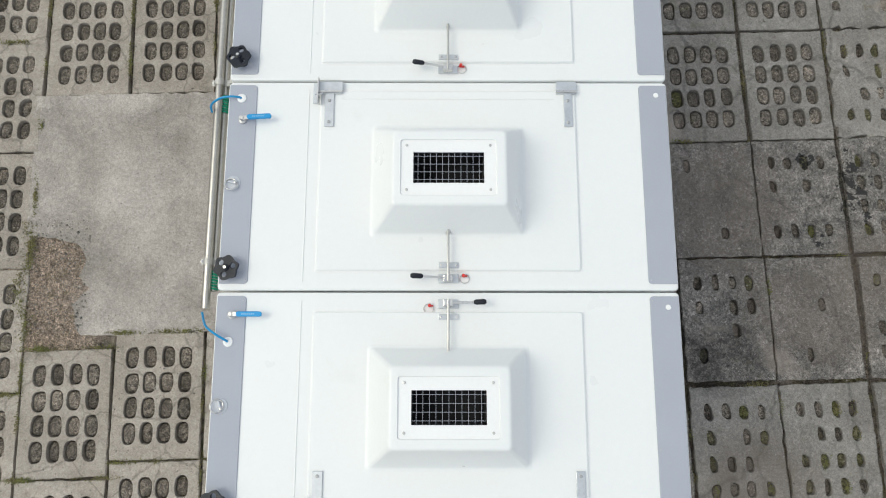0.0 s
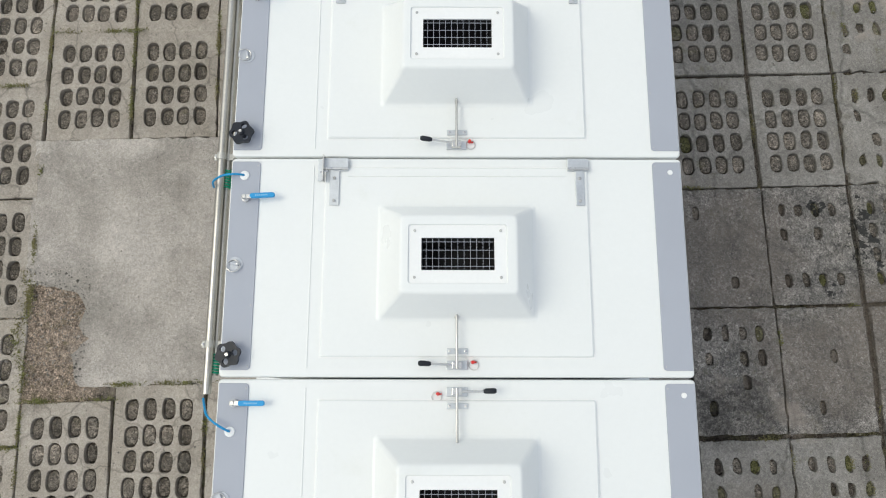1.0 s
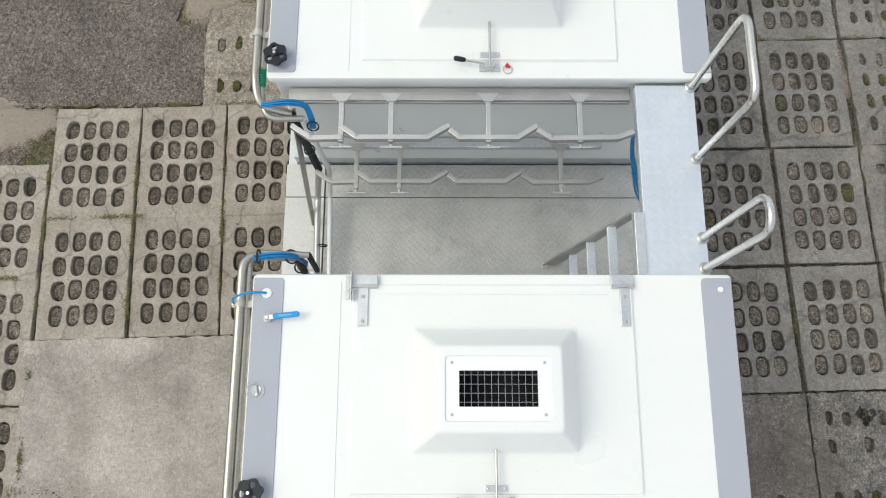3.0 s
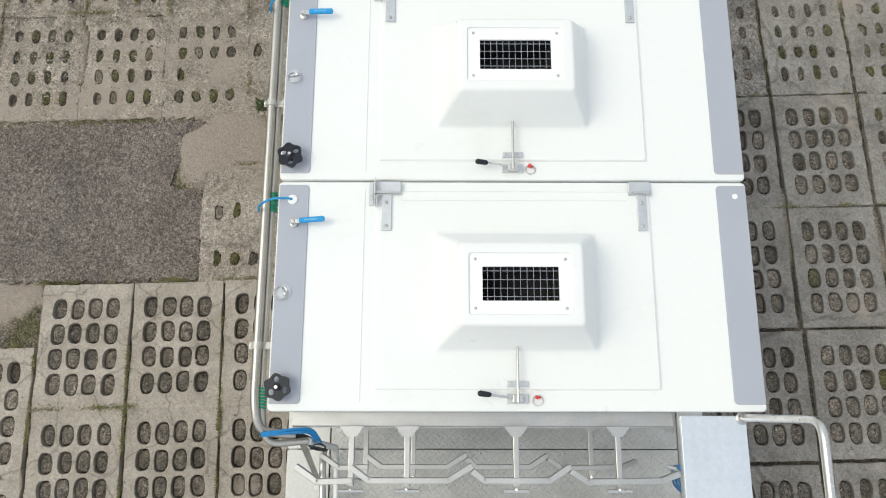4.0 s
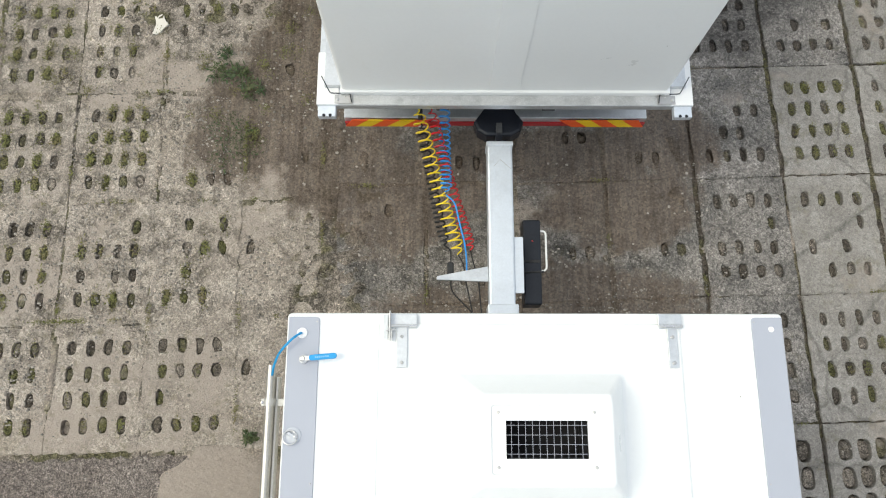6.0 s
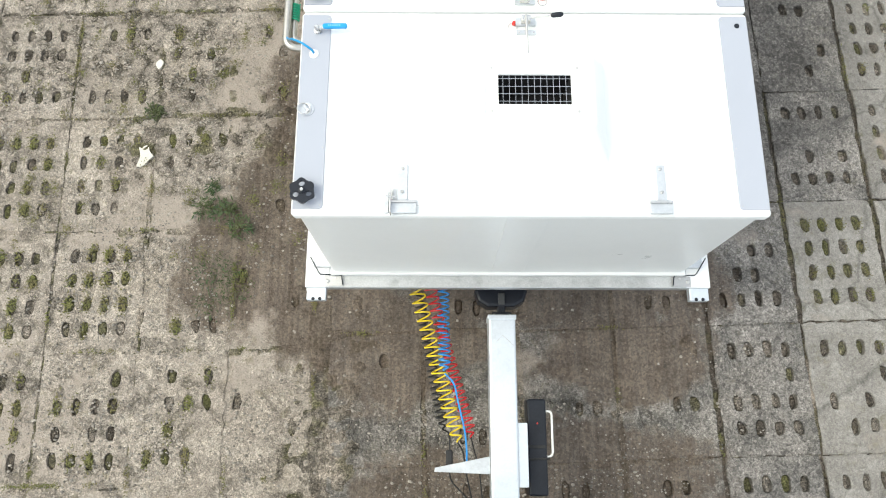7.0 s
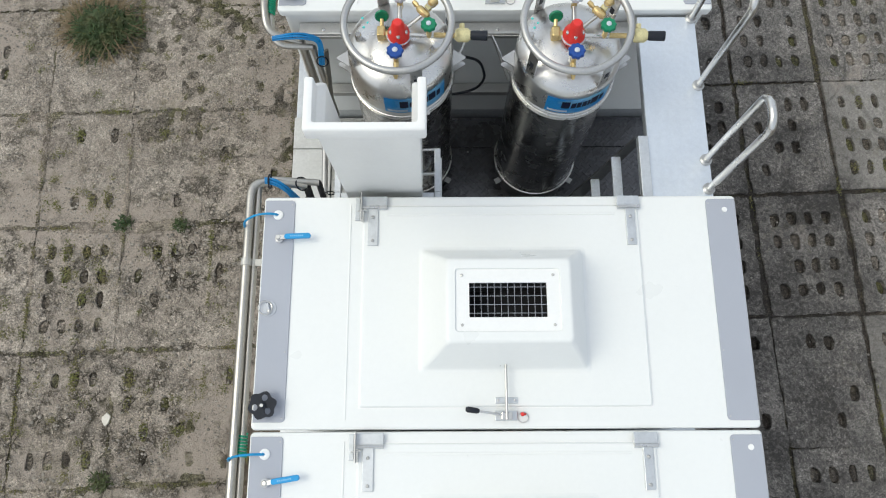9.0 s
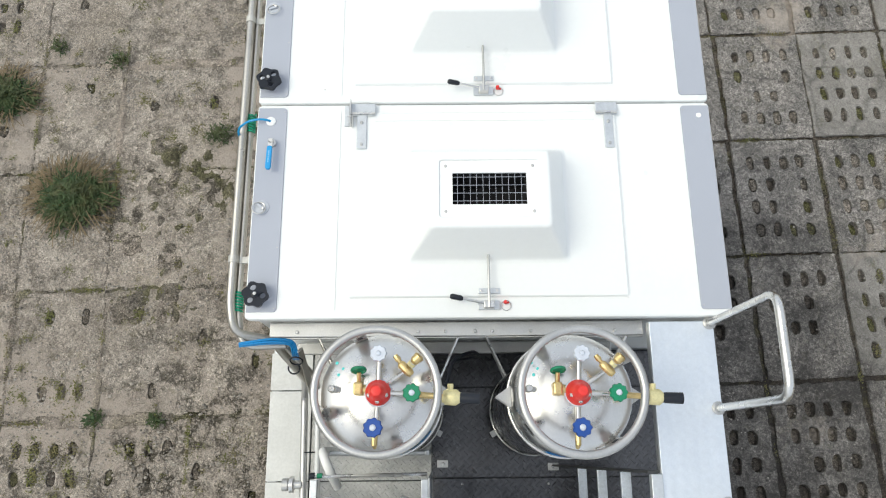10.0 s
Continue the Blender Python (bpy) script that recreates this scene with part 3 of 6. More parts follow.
rng = random.Random(4)
R_COL, COL = 2.085, 0.785
EAST_ROWS = (-2.65, -1.59, -0.53, 0.545, 1.61, 2.717, 3.77, 4.835, 5.92, 6.98, 8.02, 9.09, 10.125, 11.2, 12.25, 13.31, 14.4, 15.475, 16.54, 17.62, 18.7)
WEST_ROWS = (7.975, 9.0, 10.035, 11.07, 12.14, 13.21, 14.305, 15.38, 16.45, 17.52, 18.6)
# Each row from south to north, its slabs away from the vehicles or from west to east: a kind and, for each of the four lines of holes
# from north to south, a hexadecimal digit that tells which of its four holes are still open.
WEST_HOLES = ("wFFFF wFFFF bFF8F", "wFFFF w1FBF b574E", "mFFFF mFFFF b0007", "mFFFF wFEEE bFC00", "wFF4F w700F b8A54", "b0A08 wFFBF b7A40",
              "wC848 w5007 b7002", "w0440 b0000 b0003", "b4060 b2000 b0400", "w0660 b0400 b2000")
EAST_HOLES = ("wFFFF wFFFF wFFFF", "wFFFF wFFFF wFFFF", "wFFFF wF7FF wFFFF", "wFBEF wF7FF wFFFF", "dFB28 p0204 dF7FF", "p8002 dFA0F dFFFF", "cFFFF cFFFF bFA6F",
              "cFFFF cFFFF bF6F9", "cFFFF cFFFF wFFFF", "cFFFF cFFFF wF9FF", "dFFFF wFFFF bFFFF", "dF1FF wF1A7 wFFFF", "d036F mFFFF wFFFF", "d6F3F dF05F wFFFF",
              "sF00F s6012 wFFFF", "sFF7F sFF7F dFFFF", "s9B6C s7A68 wFFFF", "s9D6F dFDDF dFFFF", "d9A6F dF96F wFFFF", "dFFFF dFFFF dFFFF")
KINDS = {"w": "worn", "m": "mossy", "b": "broken", "d": "damp", "p": "plain", "s": "sooty", "c": "damp_clean"}


def slab_list():
    """Kind, centre (u, v) and open holes of each slab; None leaves all sixteen open."""
    out = []
    for k, text in enumerate(EAST_HOLES):
        v = (EAST_ROWS[k] + EAST_ROWS[k + 1]) / 2
        for i, code in enumerate(text.split()):
            out.append((KINDS[code[0]], R_COL + COL * (i + 0.5) + rng.uniform(-0.012, 0.012), v, None if code[0] == "c" else code[1:]))
        out.append(("worn", R_COL + COL * 3.5, v, "F7FB"))
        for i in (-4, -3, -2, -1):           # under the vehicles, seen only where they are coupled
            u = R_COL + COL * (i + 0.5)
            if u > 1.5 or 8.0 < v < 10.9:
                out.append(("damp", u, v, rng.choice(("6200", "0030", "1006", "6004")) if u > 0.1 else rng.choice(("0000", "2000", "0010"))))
    for i, u in enumerate((-1.60, -2.365, -3.135)):
        for v in (-1.54, -0.47, 0.6, 1.67, 4.905, 5.945):
            out.append(("clean", u, v - (0.12 if i == 2 and v < 2 else 0), None))
    for u in (-3.905, -4.675, -5.445):
        for v in (-0.95, 0.12, 1.18, 2.25, 3.32, 4.38, 5.42):
            out.append(("clean", u, v, None))
    for k, text in enumerate(WEST_HOLES):
        v = (WEST_ROWS[k] + WEST_ROWS[k + 1]) / 2
        for u, code in zip((-3.73, -2.97, -2.22), text.split()):
            out.append((KINDS[code[0]], u, v, code[1:]))
        for u in (-1.54, -4.5, -5.27):
            out.append(("broken" if u > -2 or k > 6 else "worn", u, v, rng.choice(("4202", "0810", "2004")) if u > -2 else rng.choice(("FBEF", "7FF6", "FDFF"))))
    out.append(("broken", -1.83, 6.97, "0C0E"))
    return out


SLABS = slab_list()


def smooth_noise(x, y, scale, seed):
    """Value noise on arrays."""
    r = np.random.RandomState(seed).rand(64, 64)
    gx, gy = x * scale + 1000.3, y * scale + 1000.7
    ix, iy = np.floor(gx).astype(int), np.floor(gy).astype(int)
    fx, fy = gx - ix, gy - iy
    fx, fy = fx * fx * (3 - 2 * fx), fy * fy * (3 - 2 * fy)
    a, b = r[ix % 64, iy % 64], r[(ix + 1) % 64, iy % 64]
    c, d = r[ix % 64, (iy + 1) % 64], r[(ix + 1) % 64, (iy + 1) % 64]
    return (a * (1 - fx) + b * fx) * (1 - fy) + (c * (1 - fx) + d * fx) * fy


def fbm(x, y, scale, seed, octaves=4):
    s, amp, tot = 0.0, 1.0, 0.0
    for o in range(octaves):
        s = s + amp * smooth_noise(x, y, scale * 2 ** o, seed + o)
        tot, amp = tot + amp, amp * 0.55
    return s / tot


def blob(x, y, cx, cy, rx, ry, seed, wild=0.9):
    """1 inside an uneven patch, fading to 0 at its edge."""
    d = np.sqrt(((x - cx) / rx) ** 2 + ((y - cy) / ry) ** 2) + (fbm(x, y, 2.2, seed) - 0.5) * wild
    return np.clip((1.12 - d) / 0.3, 0, 1)


def build_ground():
    fine = np.arange(-5.8, 5.81, 0.025)
    xs = np.concatenate(([-400, -150, -60, -25, -12, -8], fine, [8, 12, 25, 60, 150, 400]))
    finey = np.arange(-2.6, 20.01, 0.025)
    ys = np.concatenate(([-400, -150, -60, -25, -12, -6], finey, [24, 32, 60, 150, 400]))
    x, y_true = np.meshgrid(xs, ys)
    y = (y_true - YARD) / 0.9969
    u, v = x + TILT_G * y, y - TILT_G * x
    level = np.where((y > 8) & (x < 1.7), -0.007, np.where((y < 6.4) | ((x > 1.7) & (y < 8)), -0.045, np.where((x > 1.7) & (y > 11.2), -0.024, -0.017)))
    for kind, cu, cv, holes in SLABS:        # under the slabs the bed lies deeper
        level[(np.abs(u - cu) < SLAB_X * 0.46) & (np.abs(v - cv) < SLAB_Y * 0.46)] = -0.07
    sand = np.zeros(x.shape)
    for args in ((-2.18, 7.62, 0.52, 0.42, 12), (-4.55, 6.25, 0.75, 0.3, 13)):
        sand = np.maximum(sand, blob(x, y, *args))
    drift = fbm(x, y, 0.9, 31, 5) + (fbm(x * 1.7, y * 0.6, 2.0, 36, 4) - 0.5) * 0.5
    west = np.clip((-1.15 - x) / 0.4, 0, 1) * (y > 8.2)
    east = np.clip((x - 1.4) / 0.4, 0, 1) * (y > 6.5) * (y < 12.5)
    between = np.clip((y - 8.2) / 0.4, 0, 1) * np.clip((10.9 - y) / 0.4, 0, 1) * (np.abs(x) < 1.7)
    sand = np.maximum(sand, np.clip((drift - 0.53) / 0.13, 0, 1) * np.maximum(west, east) * 0.5)
    sand = np.maximum(sand, np.clip((drift - 0.50) / 0.13, 0, 1) * between * 0.5)
    tar = np.zeros(x.shape)
    for args in ((2.35, 2.1, 0.42, 0.3, 51, 1.6), (3.62, 3.35, 0.14, 0.42, 52, 1.9), (3.2, 3.5, 0.1, 0.07, 53, 1.6), (2.25, 14.1, 0.8, 0.5, 54, 1.5), (2.6, 13.2, 0.5, 0.4, 55, 1.6)):
        tar = np.maximum(tar, blob(x, y, *args) * 0.75)
    moss = np.clip((fbm(x, y, 6.5, 61) - 0.5) / 0.1, 0, 1) * np.where(x < -1.2, 0.7, 0.5) * (1 - sand)
    rough = (fbm(x, y, 7.0, 71, 4) - 0.5) * 0.014 + (fbm(x, y, 1.3, 75, 2) - 0.5) * 0.012
    level = level + rough + np.maximum(sand * 0.026, blob(x, y, -3.4, 2.55, 0.55, 0.75, 11) * 0.03) + tar * 0.012
    level = level + 0.006 * np.sin(y * 95 + x * 30 + 5 * fbm(x, y, 2.5, 44)) * blob(x, y, -2.0, 7.72, 0.35, 0.25, 45)   # ripples of a tyre in the sand
    # broken-up slabs: crumbs of gravel with dirt between them
    crumble = np.clip((fbm(x, y, 0.8, 83) - 0.40) / 0.15, 0, 1) * np.clip((-1.2 - x) / 0.3, 0, 1) * np.clip((x + 3.9) / 0.9, 0, 1) * np.clip((y - 10.9) / 0.8, 0, 1)
    crumble = np.maximum(crumble, between * np.clip((fbm(x, y, 0.9, 88) - 0.46) / 0.12, 0, 1)) * (1 - sand)
    lumps = fbm(x, y, 11.0, 85, 3)
    level = np.maximum(level, np.where(crumble > 0.02, -0.03 + crumble * (0.027 + (lumps - 0.5) * 0.1), -1))
    soil = np.maximum(crumble * np.clip((0.46 - lumps) / 0.14, 0, 1) * 0.5, np.clip((fbm(x, y, 3.0, 97) - 0.4) / 0.2, 0, 1) * 0.45 * (1 - sand) * np.where((y > 8) & (x < 1.7), 0.35, 1))
    brown = blob(x, y, -3.4, 2.55, 0.55, 0.75, 11)
    soil = np.maximum(soil, np.where((y < 6.4) | (x > 1.7), np.where(x > 1.7, 0.6, 0.35) + 0.45 * fbm(x, y, 4.0, 99), 0)) * (1 - brown) * (1 - sand)
    near = (np.abs(x) < 5.8) & (y > -2.6) & (y < 20)
    level = np.where(near, level, -0.012)
    soil, sand, moss, tar, brown = (np.where(near, a, 0.0) for a in (soil, sand, moss, tar, brown))
    n_y, n_x = x.shape
    verts = np.stack((x.ravel(), y_true.ravel(), level.ravel()), axis=1)
    idx = np.arange(n_x * n_y).reshape(n_y, n_x)
    quads = np.stack((idx[:-1, :-1].ravel(), idx[:-1, 1:].ravel(), idx[1:, 1:].ravel(), idx[1:, :-1].ravel()), axis=1)
    me = bpy.data.meshes.new("ground")
    me.vertices.add(len(verts))
    me.vertices.foreach_set("co", verts.ravel())
    me.loops.add(quads.size)
    me.loops.foreach_set("vertex_index", quads.ravel())
    me.polygons.add(len(quads))
    me.polygons.foreach_set("loop_start", np.arange(0, quads.size, 4))
    me.update(calc_edges=True)
    me.polygons.foreach_set("use_smooth", np.ones(len(quads), dtype=bool))
    for name, a in (("soil", soil), ("sand", sand), ("moss", moss), ("tar", tar), ("brown", brown)):
        me.attributes.new(name, "FLOAT", "POINT").data.foreach_set("value", a.ravel().astype(np.float32))
    me.materials.append(GROUND)
    return tagged(new("ground", me), "sandy gravel yard ground with damp soil and moss", "ground", kind="structure")


build_ground()


def slab_mesh(name, mat, hole_x, hole_y, seed, wear=0.004, fills=(0.012, 0.035), mossy=0.1, holes=None):
    """A concrete slab with sixteen oval holes, each silted up to its own height, chamfered rims and chipped edges."""
    r = random.Random(seed)
    cx, cy = SLAB_X * 0.2, SLAB_Y * 0.2
    n = 16
    verts, faces, silt, soil, moss = [], [], set(), {}, {}

    def add(p):
        verts.append(p)
        return len(verts) - 1

    def cell_rim(x0, y0):
        out = []
        for k in range(n):
            a = math.tau * k / n
            dx, dy = math.cos(a), math.sin(a)
            s = 0.5 / max(abs(dx), abs(dy))
            out.append((x0 + dx * s * cx, y0 + dy * s * cy))
        return out

    grid = {}

    def shared(x, y):
        key = (round(x, 4), round(y, 4))
        if key not in grid:
            grid[key] = add((x, y, 0.0))
        return grid[key]

    for i in range(4):
        for j in range(4):
            x0, y0 = (i - 1.5) * cx, (j - 1.5) * cy
            rim = [shared(*p) for p in cell_rim(x0, y0)]
            if holes and not int(holes[3 - j], 16) >> (3 - i) & 1:
                faces.append(tuple(rim))
                continue
            sharp = wear < 0.005
            sx, sy = (hole_x * r.uniform(0.97, 1.03), hole_y * r.uniform(0.97, 1.03)) if sharp else (hole_x * r.uniform(0.86, 1.1), hole_y * r.uniform(0.86, 1.08))
            ox, oy = r.uniform(-0.006, 0.006), r.uniform(-0.008, 0.008)
            loops = []
            depth = r.uniform(*fills) if r.random() < 0.8 else fills[0]
            p2, p3 = r.uniform(0, math.tau), r.uniform(0, math.tau)
            w2, w3 = r.uniform(0, wear * 14), r.uniform(0, wear * 10)
            dirt, green = r.uniform(0.15, 0.6) if r.random() < 0.6 else r.uniform(0.6, 0.97), r.uniform(0.4, 1) if r.random() < mossy else 0.0
            # deeper holes get darker silt: the shade of their depth, put into the colour
            if sharp:
                dirt = min(0.95, r.uniform(0.03, 0.25) + depth * r.uniform(6, 20))
            for grow, z in ((1.0, 0.0), (0.965, -0.005), (0.93, -depth - 0.036), (0.77, -depth - 0.005), (0.45, -depth + 0.003)) if sharp else ((1.0, 0.0), (0.95, -0.006), (0.91, -depth - 0.022), (0.77, -depth - 0.003), (0.4, -depth + 0.002)):
                loop = []
                for k in range(n):
                    a = math.tau * k / n
                    c, s = math.cos(a), math.sin(a)
                    e = 0.74 if sharp else 0.8
                    ragged = 1 + w2 * math.sin(2 * a + p2) + w3 * math.sin(3 * a + p3)
                    px = math.copysign(abs(c) ** e, c) * sx / 2 * grow * ragged
                    py = math.copysign(abs(s) ** e, s) * sy / 2 * grow * ragged
                    jit = r.uniform(-wear, wear) * 0.5
                    loop.append(add((x0 + ox + px + jit, y0 + oy + py + jit, z)))
                loops.append(loop)
            for step, (a, b) in enumerate(zip((rim, *loops), loops)):
                for k in range(n):
                    if step > 2:
                        silt.add(len(faces))
                    faces.append((a[k], a[(k + 1) % n], b[(k + 1) % n], b[k]))
            silt.add(len(faces))
            faces.append(tuple(loops[-1]))
            # the groove round the silt takes near-full soil, a painted rim of shade
            for k in loops[2] + loops[3] + loops[4]:
                soil[k], moss[k] = (dirt if k not in loops[2] else 0.95), green if k not in loops[2] else green * 0.5
    # plain border round the holes, then the sides
    hx, hy = SLAB_X / 2, SLAB_Y / 2
    inner = sorted((g for g in grid if abs(abs(g[0]) - 2 * cx) < 1e-3 or abs(abs(g[1]) - 2 * cy) < 1e-3), key=lambda g: math.atan2(g[1], g[0]))
    rings = []
    for grow, z in ((1.0, 0.0), (1.012, -0.008), (1.012, -0.1)):
        loop = []
        for gx, gy in inner:
            s = min(hx / abs(gx) if abs(gx) > 1e-6 else 9e9, hy / abs(gy) if abs(gy) > 1e-6 else 9e9)
            j = r.uniform(-1, 1) * wear * (1.4 if z > -0.02 else 0)
            loop.append(add((gx * s * grow * 0.988 + j, gy * s * grow * 0.988 + j, z)))
        rings.append(loop)
    first = [grid[g] for g in inner]
    m = len(inner)
    for a, b in zip((first, *rings), rings):
        for k in range(m):
            faces.append((a[k], a[(k + 1) % m], b[(k + 1) % m], b[k]))
    me = bpy.data.meshes.new(name)
    me.from_pydata(verts, [], faces)
    me.materials.append(mat)
    me.materials.append(GROUND)
    me.polygons.foreach_set("material_index", [1 if i in silt else 0 for i in range(len(faces))])
    for key, values in (("soil", soil), ("moss", moss)):
        me.attributes.new(key, "FLOAT", "POINT").data.foreach_set("value", [values.get(i, 0.0) for i in range(len(verts))])
    return me


SLAB_KINDS = {                               # material, hole's width and length, wear, depth of the silt, share of mossy holes
    "clean": (SLAB, 0.118, 0.183, 0.004, (0.01, 0.036), 0.03),
    "damp_clean": (SLAB_GREY, 0.116, 0.178, 0.004, (0.006, 0.03), 0.02),
    "worn": (SLAB_OLD, 0.076, 0.136, 0.008, (0.004, 0.03), 0.25),
    "mossy": (SLAB_OLD, 0.08, 0.14, 0.008, (0.004, 0.024), 0.75),
    "broken": (SLAB_OLD, 0.078, 0.132, 0.014, (0.0, 0.02), 0.45),
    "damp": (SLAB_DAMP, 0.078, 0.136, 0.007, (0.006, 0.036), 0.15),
    "sooty": (SLAB_DAMP, 0.086, 0.14, 0.008, (0.03, 0.05), 0.0),
    "plain": (SLAB_DAMP, 0.07, 0.12, 0.006, (0.006, 0.02), 0.1),
}
SLAB_MESHES = {}


def lay_slabs():
    pick = random.Random(9)
    for n, (kind, u, v, holes) in enumerate(SLABS):
        mat, hx, hy, wear, fills, mossy = SLAB_KINDS[kind]
        if u > 1.5 and mat == SLAB_OLD:
            mat = SLAB_GREY
        key = (kind, holes or n % 6, mat.name)
        if key not in SLAB_MESHES:
            SLAB_MESHES[key] = slab_mesh("paving_slab", mat, hx, hy, n, wear, fills, mossy, holes)
        ob = new("paving_slab", SLAB_MESHES[key])
        x, y = uv_to_xy(u, v)
        ob.matrix_basis = pose(x + pick.uniform(-0.008, 0.008), y + pick.uniform(-0.008, 0.008), pick.uniform(-0.004, 0.004),
                               pick.uniform(-0.35, 0.35), pick.uniform(-0.35, 0.35), math.degrees(TILT_G) + pick.uniform(-0.6, 0.6) + (0 if holes else pick.choice((0, 180))))
        ob.parent = paving


paving = tagged(new("pavement"), "perforated concrete slab paving with silted oval holes", "pavement", kind="structure")


def patch_outline(points, seed, step=0.06, wild=0.03):
    """An uneven outline through corners given in the paving's own directions."""
    r = random.Random(seed)
    out = []
    for (u0, v0), (u1, v1) in zip(points, points[1:] + points[:1]):
        k = max(2, int(math.hypot(u1 - u0, v1 - v0) / step))
        for i in range(k):
            f = i / k
            x, y = uv_to_xy(u0 + (u1 - u0) * f, v0 + (v1 - v0) * f)
            out.append((x + r.uniform(-wild, wild), y + r.uniform(-wild, wild)))
    return out


cast = part("cast_concrete_patch", prism(patch_outline([(-3.57, 3.07), (-3.33, 3.05), (-3.1, 2.99), (-3.04, 2.86), (-3.09, 2.72), (-3.0, 2.59), (-3.13, 2.45), (-3.1, 2.3), (-3.04, 2.19),
            (-2.8, 2.19), (-1.2, 2.19), (-1.2, 4.37), (-3.58, 4.385)], 5, 0.05, 0.012), -0.1, 0.004), CAST)
tagged(cast, "plain cast concrete patch with ragged corner beside sand", "pavement", kind="structure")
asphalt = part("asphalt_patch", prism(patch_outline([(-6.0, 6.62), (-4.2, 6.6), (-3.9, 6.5), (-2.0, 6.49), (-2.2, 6.6), (-2.2, 7.24), (-2.5, 7.33), (-2.42, 7.5), (-2.27, 7.74), (-2.2, 7.92),
               (-6.0, 7.9)], 6, 0.05, 0.02), -0.1, -0.004), ASPHALT)
tagged(asphalt, "coarse weathered asphalt patch between paving slabs", "road", kind="structure")
# ---- tank units: white moulded boxes with a hatch, a vent hood and fittings on the roof ----
FLOOR_Z, ROOF_Z, PITCH = 1.50, 2.66, 1.0902
ROOF = ROOF_Z - FLOOR_Z
HALF = PITCH / 2 - 0.004


def frustum(loops, cap=True):
    """Rounded rectangles stacked into one skin: (x0, x1, y0, y1, z, corner)."""
    own = bmesh.new()
    rings = [[own.verts.new((x, y, l[4])) for x, y in round_rect(l[0], l[1], l[2], l[3], l[5])] for l in loops]
    for a, c in zip(rings, rings[1:]):
        for k in range(len(a)):
            own.faces.new((a[k], a[(k + 1) % len(a)], c[(k + 1) % len(a)], c[k]))
    if cap:
        own.faces.new(rings[-1])
    return own


def hand_wheel(unit, x, y, turn):
    r = random.Random(int(turn * 10))
    wheel = part("hand_wheel", lathe([(0.012, 0), (0.012, 0.045), (0.016, 0.05), (0.016, 0.062), (0.006, 0.066), (0, 0.066)], 14, (0, 0, 0)), BLACK, unit, "black star-shaped hand wheel", True)
    wheel.matrix_basis = pose(x, y, ROOF + 0.006, r.uniform(-4, 4), r.uniform(-4, 4), turn)
    own = bmesh.new()
    count, top, low = 3, 0.054, 0.034

    def outer(a):
        return 0.0575 + 0.0055 * math.cos(6 * a)
    for k in range(count):
        a0, a1 = k * math.tau / count, (k + 1) * math.tau / count
        mid = (a0 + a1) / 2
        c = Vector((0.034 * math.cos(mid), 0.034 * math.sin(mid), 0))
        rim = [(outer(a0 + (a1 - a0) * i / 10), a0 + (a1 - a0) * i / 10) for i in range(11)] + [(0.036, a1), (0.012, a1), (0.012, mid), (0.012, a0), (0.036, a0)]
        rim = [Vector((d * math.cos(a), d * math.sin(a), 0)) for d, a in rim]
        hole = [c + (p - c).normalized() * 0.0145 for p in rim]
        m = len(rim)
        up, dn = Vector((0, 0, top)), Vector((0, 0, low))
        loops = [[own.verts.new(p + z) for p in q] for q, z in ((rim, dn), (rim, up), (hole, up), (hole, dn))]
        for i in range(m):
            j = (i + 1) % m
            own.faces.new((loops[1][i], loops[1][j], loops[2][j], loops[2][i]))
            own.faces.new((loops[2][i], loops[2][j], loops[3][j], loops[3][i]))
            own.faces.new((loops[3][i], loops[3][j], loops[0][j], loops[0][i]))
            if i < 10:
                own.faces.new((loops[0][i], loops[0][j], loops[1][j], loops[1][i]))
    bmesh.ops.remove_doubles(own, verts=own.verts[:], dist=0.0004)
    part("rim", own, BLACK, wheel, "", True)
    part("stem_nut", lathe([(0.008, 0.064), (0.008, 0.071), (0, 0.071)], 6), STEEL, wheel)


def lever_valve(unit, x, y, turn):
    base = part("ball_valve", lathe([(0.02, 0), (0.02, 0.012), (0.012, 0.016), (0.012, 0.04), (0.009, 0.044), (0, 0.044)], 12), STEEL, unit, "steel valve with blue lever", True)
    base.matrix_basis = pose(x, y, ROOF + 0.006, 0, 0, turn)
    part("bracket", box(-0.012, 0.045, -0.011, 0.011, 0.034, 0.039, 0.002), STEEL, base)
    lever = part("lever", prism(round_rect(0.03, 0.152, -0.0125, 0.0125, 0.011), 0.036, 0.05, None, 0.003), BLUE, base, "blue plastic lever", True)
    own = bmesh.new()
    for i in range(7):
        box(0.058 + i * 0.009, 0.064 + i * 0.009, -0.0035, 0.0035, 0.0498, 0.0506, 0, own)
    part("lettering_bars", own, LEVER_PRINT, lever)


def lifting_eye(unit, x, y, turn):
    eye = part("lifting_eye", lathe([(0.036, 0), (0.036, 0.003), (0.033, 0.004), (0, 0.004)], 24), EYE_DISC, unit, "round steel lifting eye on a disc", True)
    eye.matrix_basis = pose(x, y, ROOF + 0.006, 0, 0, turn)
    bow = part("bow", ring((0, 0, 0), 0.031, 0.0035, 28, None, 8), STEEL, eye, "", True)
    bow.matrix_basis = pose(-0.012, 0.004, 0.014, 0, 14, 0)
    part("lug", box(-0.006, 0.006, -0.02, 0.024, 0.004, 0.014, 0.003), EYE_DISC, eye)
    part("bolt", lathe([(0.008, 0.012), (0.008, 0.018), (0.004, 0.021), (0, 0.021)], 12, (0.002, -0.014, 0)), STEEL, eye, "", True)


